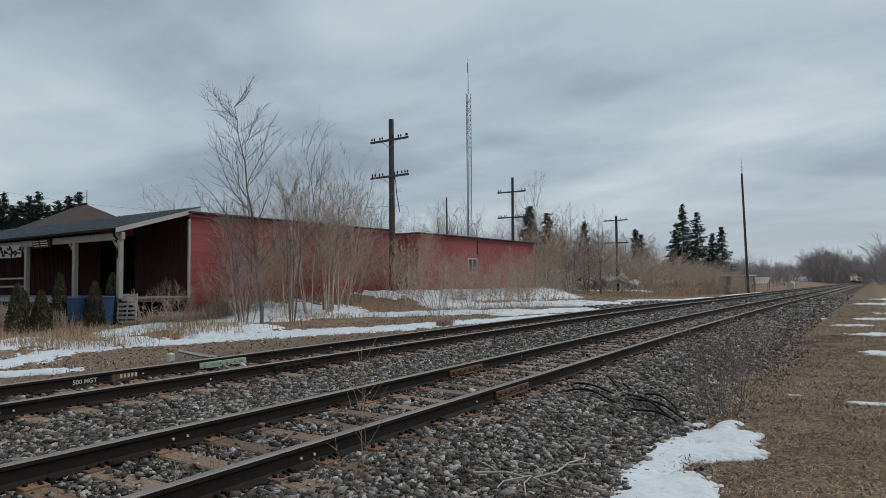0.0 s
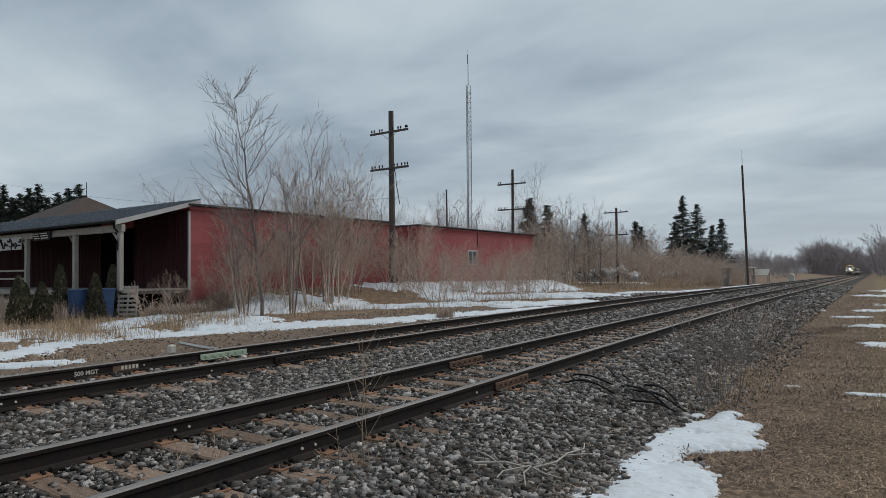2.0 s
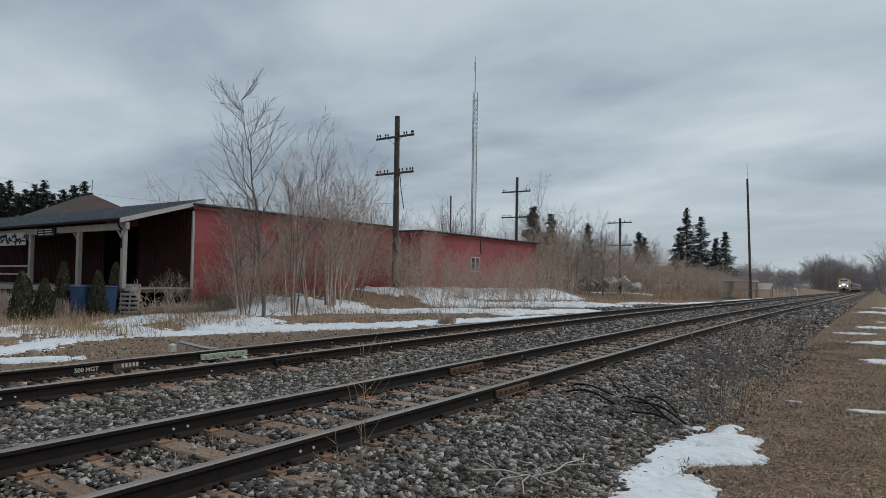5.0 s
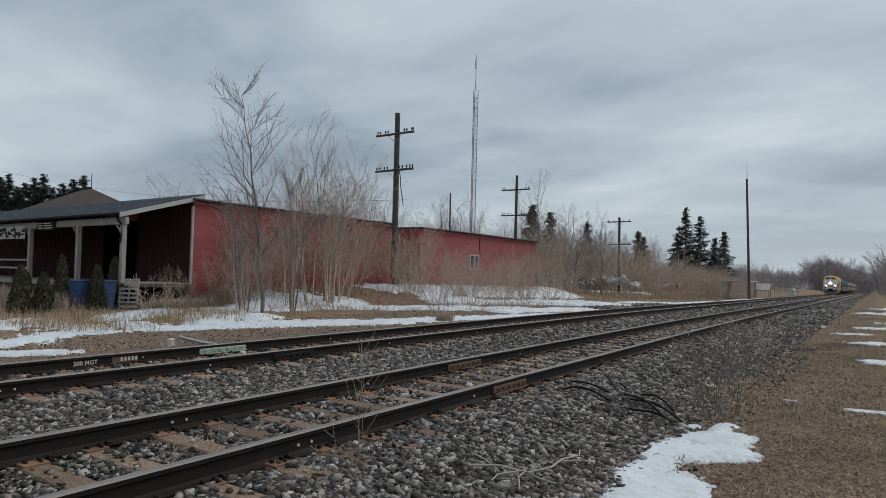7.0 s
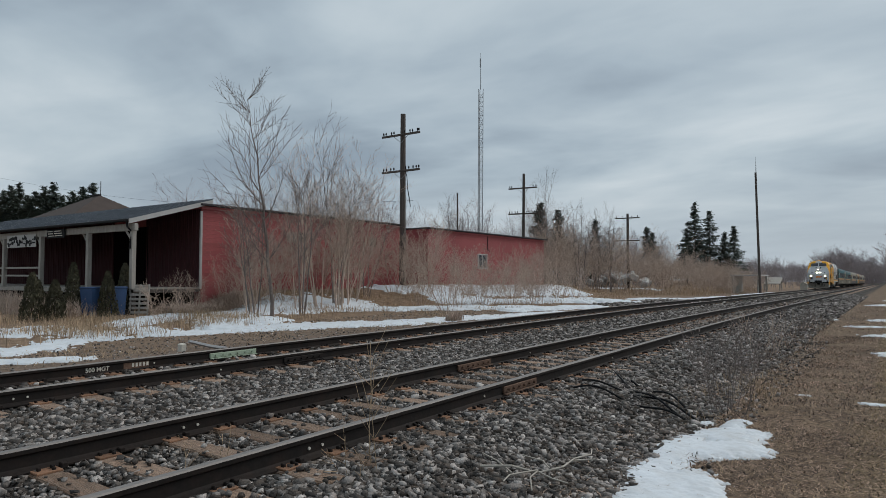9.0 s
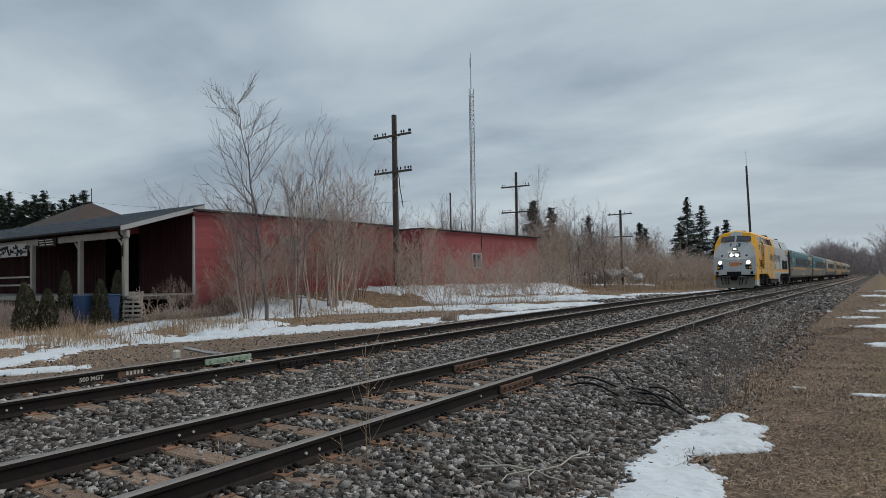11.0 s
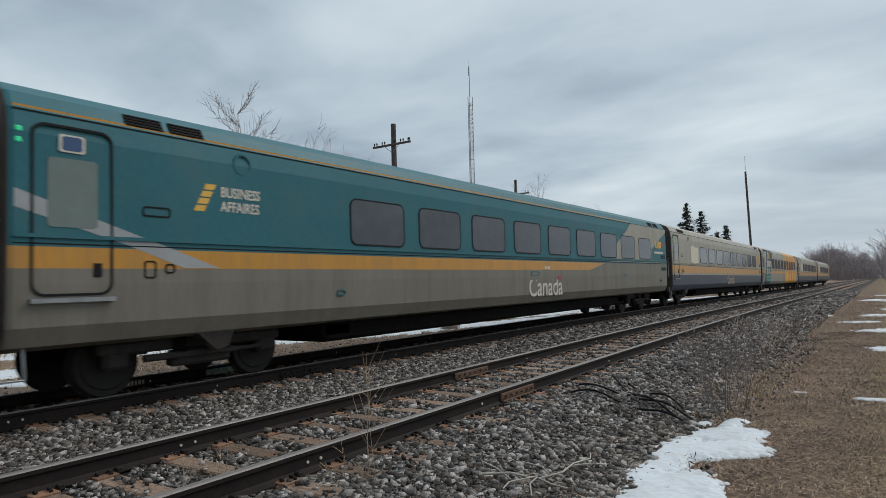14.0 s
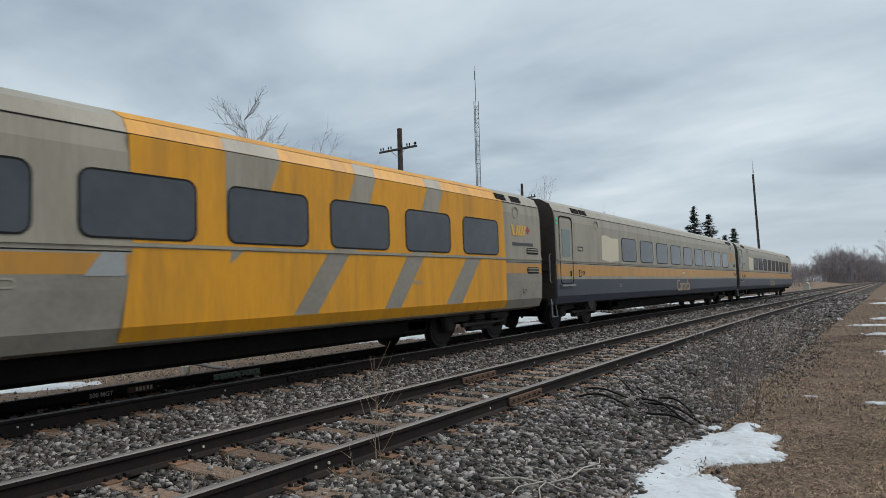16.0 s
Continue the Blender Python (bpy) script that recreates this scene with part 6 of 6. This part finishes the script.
    pts = prof + [(-x, z) for x, z in reversed(prof[:-1])]
    for y0, y1, m in ((-19.6, -11.1, YELLOW), (-11.1, -1.0, SILVER)):
        rings = [[(x, y0, z) for x, z in pts], [(x, y1 - (0.14 if y1 > -2 else 0), z) for x, z in pts]]
        if y1 > -2:
            rings.append([(x * 0.96, y1, min(z, 4.3)) for x, z in pts])
        part("body_front" if y1 < -2 else "body_rear", Shape().loft(rings), m, c)
    # nose
    A = [(0, -21.50, 1.12), (1.0, -21.42, 1.12), (1.5, -21.17, 1.12)]
    B = [(0, -21.34, 2.26), (1.0, -21.28, 2.36), (1.5, -21.07, 2.55)]
    C = [(0, -20.50, 3.62), (1.05, -20.33, 3.62), (1.5, -20.3, 3.48)]
    M = (1.30, -20.72, 3.2)
    D = [(0, -19.98, 4.44), (1.0, -19.88, 4.30), (1.27, -19.68, 4.19)]
    E = [(0, -19.6, 4.58), (1.0, -19.6, 4.38), (1.27, -19.6, 4.19)]
    s = Shape()

    def both(pts_, slot):
        s.face(pts_, slot)
        s.face([(-x, y, z) for x, y, z in reversed(pts_)], slot)

    both([A[0], A[1], B[1], B[0]], 2)
    both([A[1], A[2], B[2], B[1]], 2)
    both([B[0], B[1], C[1], C[0]], 1)
    both([B[1], B[2], M], 1)
    both([B[1], M, C[1]], 1)
    both([B[2], C[2], M], 0)
    both([M, C[2], C[1]], 0)
    both([C[0], C[1], D[1], D[0]], 0)
    both([C[1], C[2], D[2], D[1]], 0)
    both([D[0], D[1], E[1], E[0]], 0)
    both([D[1], D[2], E[2], E[1]], 0)
    both([A[2], (1.5, -19.6, 1.12), (1.5, -19.6, 3.48), C[2], B[2]], 0)
    both([C[2], (1.5, -19.6, 3.48), E[2], D[2]], 0)
    both([A[1], A[0], (0, -19.6, 1.12), (1.5, -19.6, 1.12), A[2]], 2)
    part("nose", s, [YELLOW, SILVER, SILVER], c, "angular grey and yellow nose")

    def on(P, Q, R, S, u, v):
        P, Q, R, S = (Vector(k) for k in (P, Q, R, S))
        return (P * (1 - u) + Q * u) * (1 - v) + (S * (1 - u) + R * u) * v

    for q in (1, -1):
        w = [on(C[0], C[1], D[1], D[0], u, v) for u, v in ((0.06, 0.03), (1.04, 0.03), (1.02, 0.64), (0.06, 0.64))]
        w = [(q * k.x, k.y, k.z) for k in w][:: q]
        b_ = [on(C[0], C[1], D[1], D[0], u, v) for u, v in ((0.0, 0.0), (0.42, 0.0), (0.42, 1.0), (0.0, 1.0))]
        part("brow_stripe", slab([(q * k.x, k.y, k.z) for k in b_][:: q], 0.006), SILVER, c)
        part("windshield", slab(w, 0.02), GLASS, c, "dark slanted windshield")
        part("wiper", Shape().tube((q * 0.75, -20.42, 3.6), (q * 0.35, -20.42, 3.8), 0.013, n=5).tube((q * 0.95, -20.42, 3.5), (q * 0.75, -20.42, 3.6), 0.015, n=5), BLACK, c)
        # ditch lights and marker recesses
        lamp = part("ditch_light", Shape().tube((q * 0.98, -21.2, 2.06), (q * 0.98, -21.36, 2.06), 0.16, 0.15, 18), STEEL, c)
        part("lens", Shape().tube((q * 0.98, -21.3, 2.06), (q * 0.98, -21.372, 2.06), 0.12, 0.11, 18), LAMP_SOFT, lamp, "lit round lamp")
        part("class_light", Shape().tube((q * 0.85, -21.05, 2.54), (q * 0.85, -21.16, 2.58), 0.09, 0.075, 14), MAROON, c, "dark red class light")
        box = part("cable_recess", Shape().box((q * 0.98, -21.335, 1.7), (0.42, 0.1, 0.34), 0.02), BLACK, c)
        part("cable_socket", Shape().tube((q * 0.9, -21.36, 1.68), (q * 0.9, -21.41, 1.68), 0.085, n=12), BLUE, box)
        part("cable_socket", Shape().tube((q * 1.1, -21.35, 1.68), (q * 1.1, -21.40, 1.68), 0.085, n=12), YELLOW, box)
        part("step_slot", Shape().box((q * 1.2, -21.36, 1.27), (0.16, 0.06, 0.2), 0.01), BLACK, c)
        sk = Shape()
        x0, x1 = q * 1.38, q * 1.5
        for lo, hi, slot in ((0.74, 1.17, 0), (0.32, 0.74, 1)):
            yb = (-21.3, -21.22)[slot == 0]
            ring_ = [(-21.2, hi), (-19.92, hi), (-19.92, lo + (0.08 if slot else 0)), (-20.5 if slot else -19.92, lo), (-21.24, lo)]
            sk.loft([[(x0, y, z) for y, z in ring_][:: q], [(x1, y, z) for y, z in ring_][:: q]], slot)
        part("nose_skirt", sk, [YELLOW, SILVER], c)
    f = lambda u, v: on(B[0], B[1], C[1], C[0], u, v)
    g = lambda u, v: Vector((-f(u, v).x, f(u, v).y, f(u, v).z))
    nb = part("number_board", slab([g(0.36, 0.73), f(0.36, 0.73), f(0.36, 0.92), g(0.36, 0.92)], 0.03), TEAL_DARK, c, "dark number board with pale bars")
    for k in (-1, 0, 1):
        a, b = f(0.08, 0.77), f(0.08, 0.88)
        part("number_bar", slab([(k * 0.17 - 0.045, a.y, a.z), (k * 0.17 + 0.045, a.y, a.z), (k * 0.17 + 0.045, b.y, b.z), (k * 0.17 - 0.045, b.y, b.z)], 0.036), LETTER_PALE, nb)
    for (u, v0, v1), lamps in (((0.2, 0.5, 0.68), (0.0,)), ((0.42, 0.12, 0.38), (-0.2, 0.2))):
        h = part("headlight_housing", slab([g(u, v0), f(u, v0), f(u * 0.9, v1), g(u * 0.9, v1)], 0.02), BLACK, c)
        m = f(0.0, (v0 + v1) / 2)
        d0, d1 = (v1 - v0) * 0.16 + v0, v1 - (v1 - v0) * 0.16
        part("lens_cover", slab([g(u * 0.86, d0), f(u * 0.86, d0), f(u * 0.78, d1), g(u * 0.78, d1)], 0.026), MIDGREY, h, "pale grey lens cover")
        for x in lamps:
            lit = len(lamps) > 1
            rad = 0.085 if lit else 0.06
            part("headlight", Shape().tube((x, m.y + 0.05, m.z - 0.03), (x, m.y - 0.035, m.z + 0.02), rad, rad * 0.95, 18), LAMP if lit else LAMP_SOFT, h, "lit headlight")
    s = Shape()
    for a, b, k in ((-0.3, -0.2, -1), (-0.16, -0.07, 1), (-0.02, 0.06, 1), (0.11, 0.2, 1), (0.24, 0.32, 1)):
        s.box(((a + b) / 2, -21.40, 1.92), (0.09, 0.04, 0.30), rot=Matrix.Rotation(0.3 * k, 3, "Y"))
    part("operator_mark", s, ORANGE, c)
    part("red_mark", Shape().box((0.48, -21.39, 1.94), (0.13, 0.04, 0.13), rot=Matrix.Rotation(0.785, 3, "Y")), REDPAINT, c)
    # pilot, coupler and hoses
    part("coupler_pocket", Shape().box((0, -21.3, 1.2), (1.0, 0.5, 0.34), 0.03), BLACK, c)
    p = Shape()
    p.loft([[(-1.40, -21.12, 0.95), (0, -21.3, 0.95), (1.40, -21.12, 0.95), (1.40, -20.8, 0.95), (-1.40, -20.8, 0.95)], [(-1.38, -21.2, 0.42), (0, -21.45, 0.42), (1.38, -21.2, 0.42), (1.38, -20.8, 0.42), (-1.38, -20.8, 0.42)],
            [(-1.25, -21.3, 0.14), (0, -21.6, 0.14), (1.25, -21.3, 0.14), (1.2, -20.85, 0.14), (-1.2, -20.85, 0.14)]])
    part("snowplough_pilot", p, TAUPE, c, "scuffed grey snowplough pilot")
    part("coupler", Shape().box((0, -21.6, 0.9), (0.34, 0.7, 0.34), 0.06).box((0.1, -21.95, 0.9), (0.4, 0.28, 0.36), 0.08), UNDER, c)
    h = Shape()
    for x in (-0.9, -0.6, -0.42, 0.42, 0.6, 0.9):
        h.path([(x, -21.2, 0.95), (x, -21.5, 0.85), (x * 0.93, -21.62, 0.5), (x * 0.8, -21.55, 0.4)], 0.03, 6)
    part("air_hose", h, BLACK, c)
    part("front_step", Shape().box((0.0, -21.4, 1.02), (2.6, 0.22, 0.05), 0.01), UNDER, c)
    part("uncoupling_lever", Shape().path([(-1.4, -21.3, 1.0), (-0.5, -21.6, 0.98), (0.5, -21.6, 0.98), (1.4, -21.3, 1.0)], 0.02), STEEL, c)
    # grey stripes on the yellow sides
    for ps in ([(-17.55, 1.25), (-17.0, 1.25), (-16.26, 3.47), (-16.8, 3.47)], [(-15.95, 1.2), (-15.33, 1.2), (-13.94, 3.47), (-14.52, 3.47)], [(-13.55, 1.2), (-12.55, 1.2), (-12.38, 1.9), (-12.38, 2.6), (-12.44, 3.1), (-12.6, 2.75), (-13.0, 2.1)],
               [(-19.3, 2.33), (-19.16, 2.33), (-18.34, 3.47), (-19.3, 3.47)]):
        part("grey_stripe", plate(Shape(), ps, 1.5, 0.004), MIDGREY, c)
    for ps in ([(-18.34, 3.49), (-19.3, 3.49), (-19.3, 4.1), (-17.9, 4.1)], [(-16.9, 3.49), (-16.82, 4.12), (-14.85, 4.12), (-14.92, 3.49)]):
        part("grey_stripe", plate(Shape(), ps[::-1] if ps[0][0] > ps[1][0] else ps, 1.5, 0.004, skew=loco_x), SILVER, c)
    part("gold_sill_band", plate(Shape(), [(-10.5, 1.36), (-1.02, 1.36), (-1.02, 1.54), (-10.4, 1.54)], 1.5, 0.005), YELLOW, c)
    part("sill_seam", plate(Shape(), [(-19.8, 1.555), (-1.05, 1.555), (-1.05, 1.57), (-19.8, 1.57)], 1.5, 0.006), UNDER, c)
    part("roof_seam", plate(Shape(), [(-19.6, 4.125), (-1.3, 4.125), (-1.3, 4.14), (-19.6, 4.14)], 1.5, 0.006, skew=loco_x), UNDER, c)
    # fuel tank skirt
    for y0, y1, m in ((-15.4, -11.1, YELLOW), (-11.1, -6.95, MIDGREY)):
        lo = [(-15.4, 1.19), (-14.2, 0.76), (-11.1, 0.74)] if m is YELLOW else [(-11.1, 0.74), (-8.2, 0.72), (-6.95, 1.17)]
        top = [(y1, 1.19), (y0, 1.19)]
        pp = lo + [k for k in top if k not in lo]
        part("tank_skirt", Shape().loft([[(-1.45, y, z) for y, z in pp], [(1.498, y, z) for y, z in pp]]), m, c)
    part("skirt_stripe", plate(Shape(), [(-14.05, 0.77), (-12.75, 0.76), (-12.5, 1.2), (-13.55, 1.2)], 1.5, 0.005), MIDGREY, c)
    # cab side window, mirror, number, door and grilles
    wpts = [(-19.42, 3.57), (-18.30, 3.58), (-18.38, 4.05), (-19.42, 4.03)]
    win = part("cab_window", plate(Shape(), wpts, 1.5, 0.008, skew=loco_x), BLACK, c, "dark cab side window")
    for a, b in ((-19.38, -18.98), (-18.93, -18.36)):
        part("pane", plate(Shape(), [(a, 3.61), (b, 3.62), (b - 0.02, 4.0), (a, 3.99)], 1.5, 0.014, skew=loco_x), GLASS, win)
    part("mirror", Shape().box((1.62, -19.55, 3.78), (0.16, 0.12, 0.46), 0.05), SILVER, c, "pale wing mirror")
    lettering("road_number", "905", 0.38, LETTER, c, 1.506, -19.54, 3.17, 1.05, 0.01)
    lettering("class_lettering", "EPA-42a", 0.11, LETTER, c, 1.506, -19.52, 3.05, 1.1)
    lettering("slogan", "love the way", 1.32, LETTER, c, 1.507, -13.92, 2.22, 1.0, 0.012)
    door = part("side_door", ring(Shape(), rounded(-18.12, -17.58, 1.72, 3.66, 0.03, 1), rounded(-18.14, -17.56, 1.70, 3.68, 0.04, 1), 1.5, 0.008), UNDER, c, "yellow crew door")
    for y in (-18.27, -17.44):
        part("grab_recess", plate(Shape(), [(y - 0.05, 1.62), (y + 0.05, 1.62), (y + 0.05, 3.46), (y - 0.05, 3.46)], 1.5, 0.006), BLACK, door)
        part("grab_rail", Shape().tube((1.55, y, 1.6), (1.55, y, 3.44), 0.02, n=6), YELLOW, door)
    part("step_well", plate(Shape(), [(-18.12, 1.58), (-17.58, 1.58), (-17.58, 2.05), (-18.12, 2.05)], 1.5, 0.01), BLACK, door)
    rc = [( -17.86 + 0.13 * math.cos(k * 0.524), 3.16 + 0.13 * math.sin(k * 0.524)) for k in range(12)]
    sign = part("round_sign", plate(Shape(), rc, 1.5, 0.008), REDPAINT, c, "round red and white sign")
    part("sign_centre", plate(Shape(), rounded(-17.91, -17.81, 3.08, 3.24, 0.03, 2), 1.5, 0.012), LETTER_PALE, sign)
    for z in (3.4, 2.6):
        part("latch", plate(Shape(), [(-17.7, z), (-17.6, z), (-17.6, z + 0.14), (-17.7, z + 0.14)], 1.5, 0.01), BLACK, c)
    for y0, y1, z0, z1 in ((-19.74, -18.38, 1.58, 2.34), (-20.85, -20.35, 1.62, 2.05), (-15.95, -15.6, 1.85, 2.1), (-13.8, -13.5, 1.85, 2.1), (-8.0, -7.3, 1.6, 3.2)):
        part("access_panel", ring(Shape(), rounded(y0 + 0.012, y1 - 0.012, z0 + 0.012, z1 - 0.012, 0.02, 1), rounded(y0, y1, z0, z1, 0.03, 1), 1.5, 0.004), UNDER, c)
    for y, z in ((-20.6, 1.84), (-19.62, 2.22), (-18.55, 2.2)):
        part("latch_boss", Shape().tube((1.49, y, z), (1.515, y, z), 0.05, n=12), BOGIE, c)
    grille(c, -19.15, -18.5, 1.68, 2.24, 9, "side_grille", "black side grille")
    grille(c, -19.45, -19.35, 1.7, 2.1, 8, "side_grille", "small black side grille")
    for y0, y1 in ((-16.7, -15.97), (-15.73, -15.02), (-14.72, -13.3), (-13.14, -12.15)):
        grille(c, y0, y1, 3.55, 4.05, 8, "roof_grille", "dark slanted air intake")
    grille(c, -6.75, -5.95, 3.5, 4.03, 5, "roof_grille", "dark slanted air intake")
    grille(c, -5.95, -4.18, 1.6, 2.42, 16, "side_grille", "large black radiator grille")
    grille(c, -4.02, -2.28, 1.6, 2.42, 16, "side_grille", "large black radiator grille")
    part("fuel_gauge", plate(Shape(), rounded(-11.05, -10.7, 1.6, 2.0, 0.05, 2), 1.5, 0.006), BLACK, c)
    part("dent_streak", plate(Shape(), [(-9.9, 1.66), (-10.35, 1.72), (-9.2, 1.80), (-8.9, 1.76)], 1.5, 0.003), MIDGREY, c)
    # rear door, marks and ladder
    rd = part("rear_door", ring(Shape(), rounded(-1.93, -1.44, 1.66, 3.34, 0.05, 1), rounded(-1.95, -1.42, 1.64, 3.36, 0.06, 1), 1.5, 0.006), UNDER, c, "grey rear crew door")
    part("pane", plate(Shape(), rounded(-1.88, -1.5, 2.8, 3.3, 0.07), 1.5, 0.01), GLASS, rd)
    for y in (-2.1, -1.26):
        part("grab_recess", plate(Shape(), [(y - 0.05, 1.66), (y + 0.05, 1.66), (y + 0.05, 3.05), (y - 0.05, 3.05)], 1.5, 0.006), BLACK, rd)
    rc = [(-1.69 + 0.12 * math.cos(k * 0.524), 2.42 + 0.13 * math.sin(k * 0.524)) for k in range(12)]
    part("round_sign", plate(Shape(), rc, 1.5, 0.008), REDPAINT, rd)
    part("sign_centre", plate(Shape(), rounded(-1.73, -1.65, 2.34, 2.5, 0.02, 1), 1.5, 0.012), LETTER_PALE, rd)
    part("notice", plate(Shape(), [(-1.75, 1.85), (-1.6, 1.85), (-1.6, 1.95), (-1.75, 1.95)], 1.5, 0.008), RUST, rd)
    logo_bars("operator_mark", c, 1.503, -3.64, 3.08, 0.92, 0.33, LETTER_GOLD)
    part("name_bar", plate(Shape(), [(-3.62, 2.86), (-2.42, 2.86), (-2.42, 2.94), (-3.62, 2.94)], 1.5, 0.005), LETTER, c)
    for y0, y1, zt in ((-18.15, -17.73, 1.55), (-1.86, -1.46, 1.2)):
        l = Shape()
        for y in (y0, y1):
            l.box((1.42, y, (zt + 0.38) / 2), (0.07, 0.05, zt - 0.38), 0.01)
        for k in range(4):
            l.box((1.42, (y0 + y1) / 2, 0.42 + k * 0.3), (0.16, y1 - y0, 0.04), 0.008)
        part("ladder", l, BOGIE, c, "grey steel side ladder")
    # roof fittings
    for y0, y1, w, h in ((-10.7, -9.6, 0.9, 0.16), (-4.4, -2.7, 0.95, 0.10), (-18.9, -18.3, 0.5, 0.12), (-9.0, -8.2, 0.5, 0.1)):
        part("roof_fan", Shape().loft([[(w * math.cos(a) * k, (y0 + y1) / 2 + (y1 - y0) / 2 * math.sin(a) * k, z) for a in [q * math.pi / 9 for q in range(18)]] for k, z in ((1.0, 4.33), (0.95, 4.50 + h * 0.5), (0.8, 4.53 + h * 0.5))]), UNDER, c)
    part("rear_hood", Shape().box((0, -0.9, 2.2), (1.2, 0.3, 2.3), 0.04), BLACK, c)
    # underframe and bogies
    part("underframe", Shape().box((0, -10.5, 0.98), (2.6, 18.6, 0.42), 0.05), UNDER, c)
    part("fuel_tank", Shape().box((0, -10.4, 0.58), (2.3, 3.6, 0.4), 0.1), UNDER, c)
    part("air_reservoir", Shape().tube((1.2, -12.6, 0.48), (1.2, -10.0, 0.48), 0.2, n=16).tube((1.2, -12.75, 0.48), (1.2, -12.6, 0.48), 0.12, 0.2, n=16), BOGIE, c, "horizontal grey air reservoir")
    part("equipment_box", Shape().box((1.15, -15.1, 0.62), (0.5, 1.2, 0.8), 0.05), UNDER, c)
    part("equipment_box", Shape().box((1.25, -7.7, 0.75), (0.4, 0.9, 0.7), 0.05), MIDGREY, c)
    part("rust_patch", plate(Shape(), [(-19.15, 1.3), (-18.85, 1.24), (-18.6, 1.32), (-18.44, 1.46), (-18.62, 1.52), (-18.8, 1.45), (-19.05, 1.48)], 1.5, 0.004), PLATE, c, "scraped bare patch on the sill")
    for q in range(4):
        part("dirt_streak", plate(Shape(), [(-21.1 + q * 0.22, 0.62 - q * 0.05), (-20.95 + q * 0.22, 0.60 - q * 0.04), (-20.5 + q * 0.2, 0.66 - q * 0.05), (-20.7 + q * 0.2, 0.69 - q * 0.05)], 1.5, 0.004), MIDGREY, c)
    for a, b in ((-19.45, -16.85), (-5.75, -3.1)):
        for y in (a, b):
            wheelset(c, y, 0.51)
        mid = (a + b) / 2
        bg = Shape()
        for y in (a, b):
            bg.box((1.05, y, 0.58), (0.24, 0.5, 0.44), 0.08)
            bg.loft([[(1.0, y - 0.5, 0.9), (1.0, y + 0.5, 0.9), (1.0, y + 0.25, 0.45), (1.0, y - 0.25, 0.45)], [(1.16, y - 0.5, 0.9), (1.16, y + 0.5, 0.9), (1.16, y + 0.25, 0.45), (1.16, y - 0.25, 0.45)]])
        bg.box((1.05, mid, 0.78), (0.2, b - a + 1.3, 0.24), 0.05).box((1.1, mid, 0.5), (0.24, 1.1, 0.26), 0.05).box((1.12, mid, 0.36), (0.12, 2.0, 0.1), 0.02)
        bogie = part("bogie", bg, BOGIE, c, "dusty grey steel bogie frame")
        for y in (a, b):
            for q in (-0.42, 0.42):
                sp = Shape()
                for k in range(6):
                    sp.tube((1.22, y + q, 0.58 + k * 0.055), (1.22, y + q, 0.61 + k * 0.055), 0.1, n=12)
                part("spring", sp, UNDER, bogie)
            part("damper", Shape().tube((1.32, y + 0.75, 0.55), (1.32, y + 0.75, 1.05), 0.06, n=10).tube((1.32, y + 0.75, 0.4), (1.32, y + 0.75, 0.58), 0.035, n=8), BOGIE, bogie)
        part("brake_cylinder", Shape().tube((1.25, mid - 0.6, 0.86), (1.25, mid + 0.35, 0.86), 0.075, n=12), BOGIE, bogie)
    return c


LOCO = make_locomotive()
COACHES = [make_coach("teal", "teal and taupe passenger coach with a gold band and pale swoosh")]
COACHES.append(copy_thing(COACHES[0], Matrix.Identity(4)))
COACHES.append(make_coach("navy", "beige and navy passenger coach with a worn gold band"))
COACHES.append(make_coach("slogan", "beige passenger coach with teal slogan panel and yellow stripes"))
COACHES.append(copy_thing(COACHES[2], Matrix.Identity(4)))
COACHES.append(copy_thing(COACHES[2], Matrix.Identity(4)))


def motions():
    speed, ahead, pitch = 32.21, 25.36, 25.9      # metres a second; first coach's front at 12.5 s; coach spacing
    for k, vehicle in enumerate([LOCO] + COACHES):
        start = ahead + speed * 12.5 + (max(k, 1) - 1) * pitch
        front, back = (-19.0, -4.0) if k == 0 else (2.6, 22.6)
        rows = []
        for q in range(65):
            y = start - speed * q * 0.25
            z0, z1 = float(grade(y + front)), float(grade(y + back))
            slope = (z1 - z0) / (back - front)
            rows.append((q * 0.25, pose(T2, y, z0 - slope * front, math.degrees(math.atan(slope)))))
        walk(vehicle, rows)


motions()
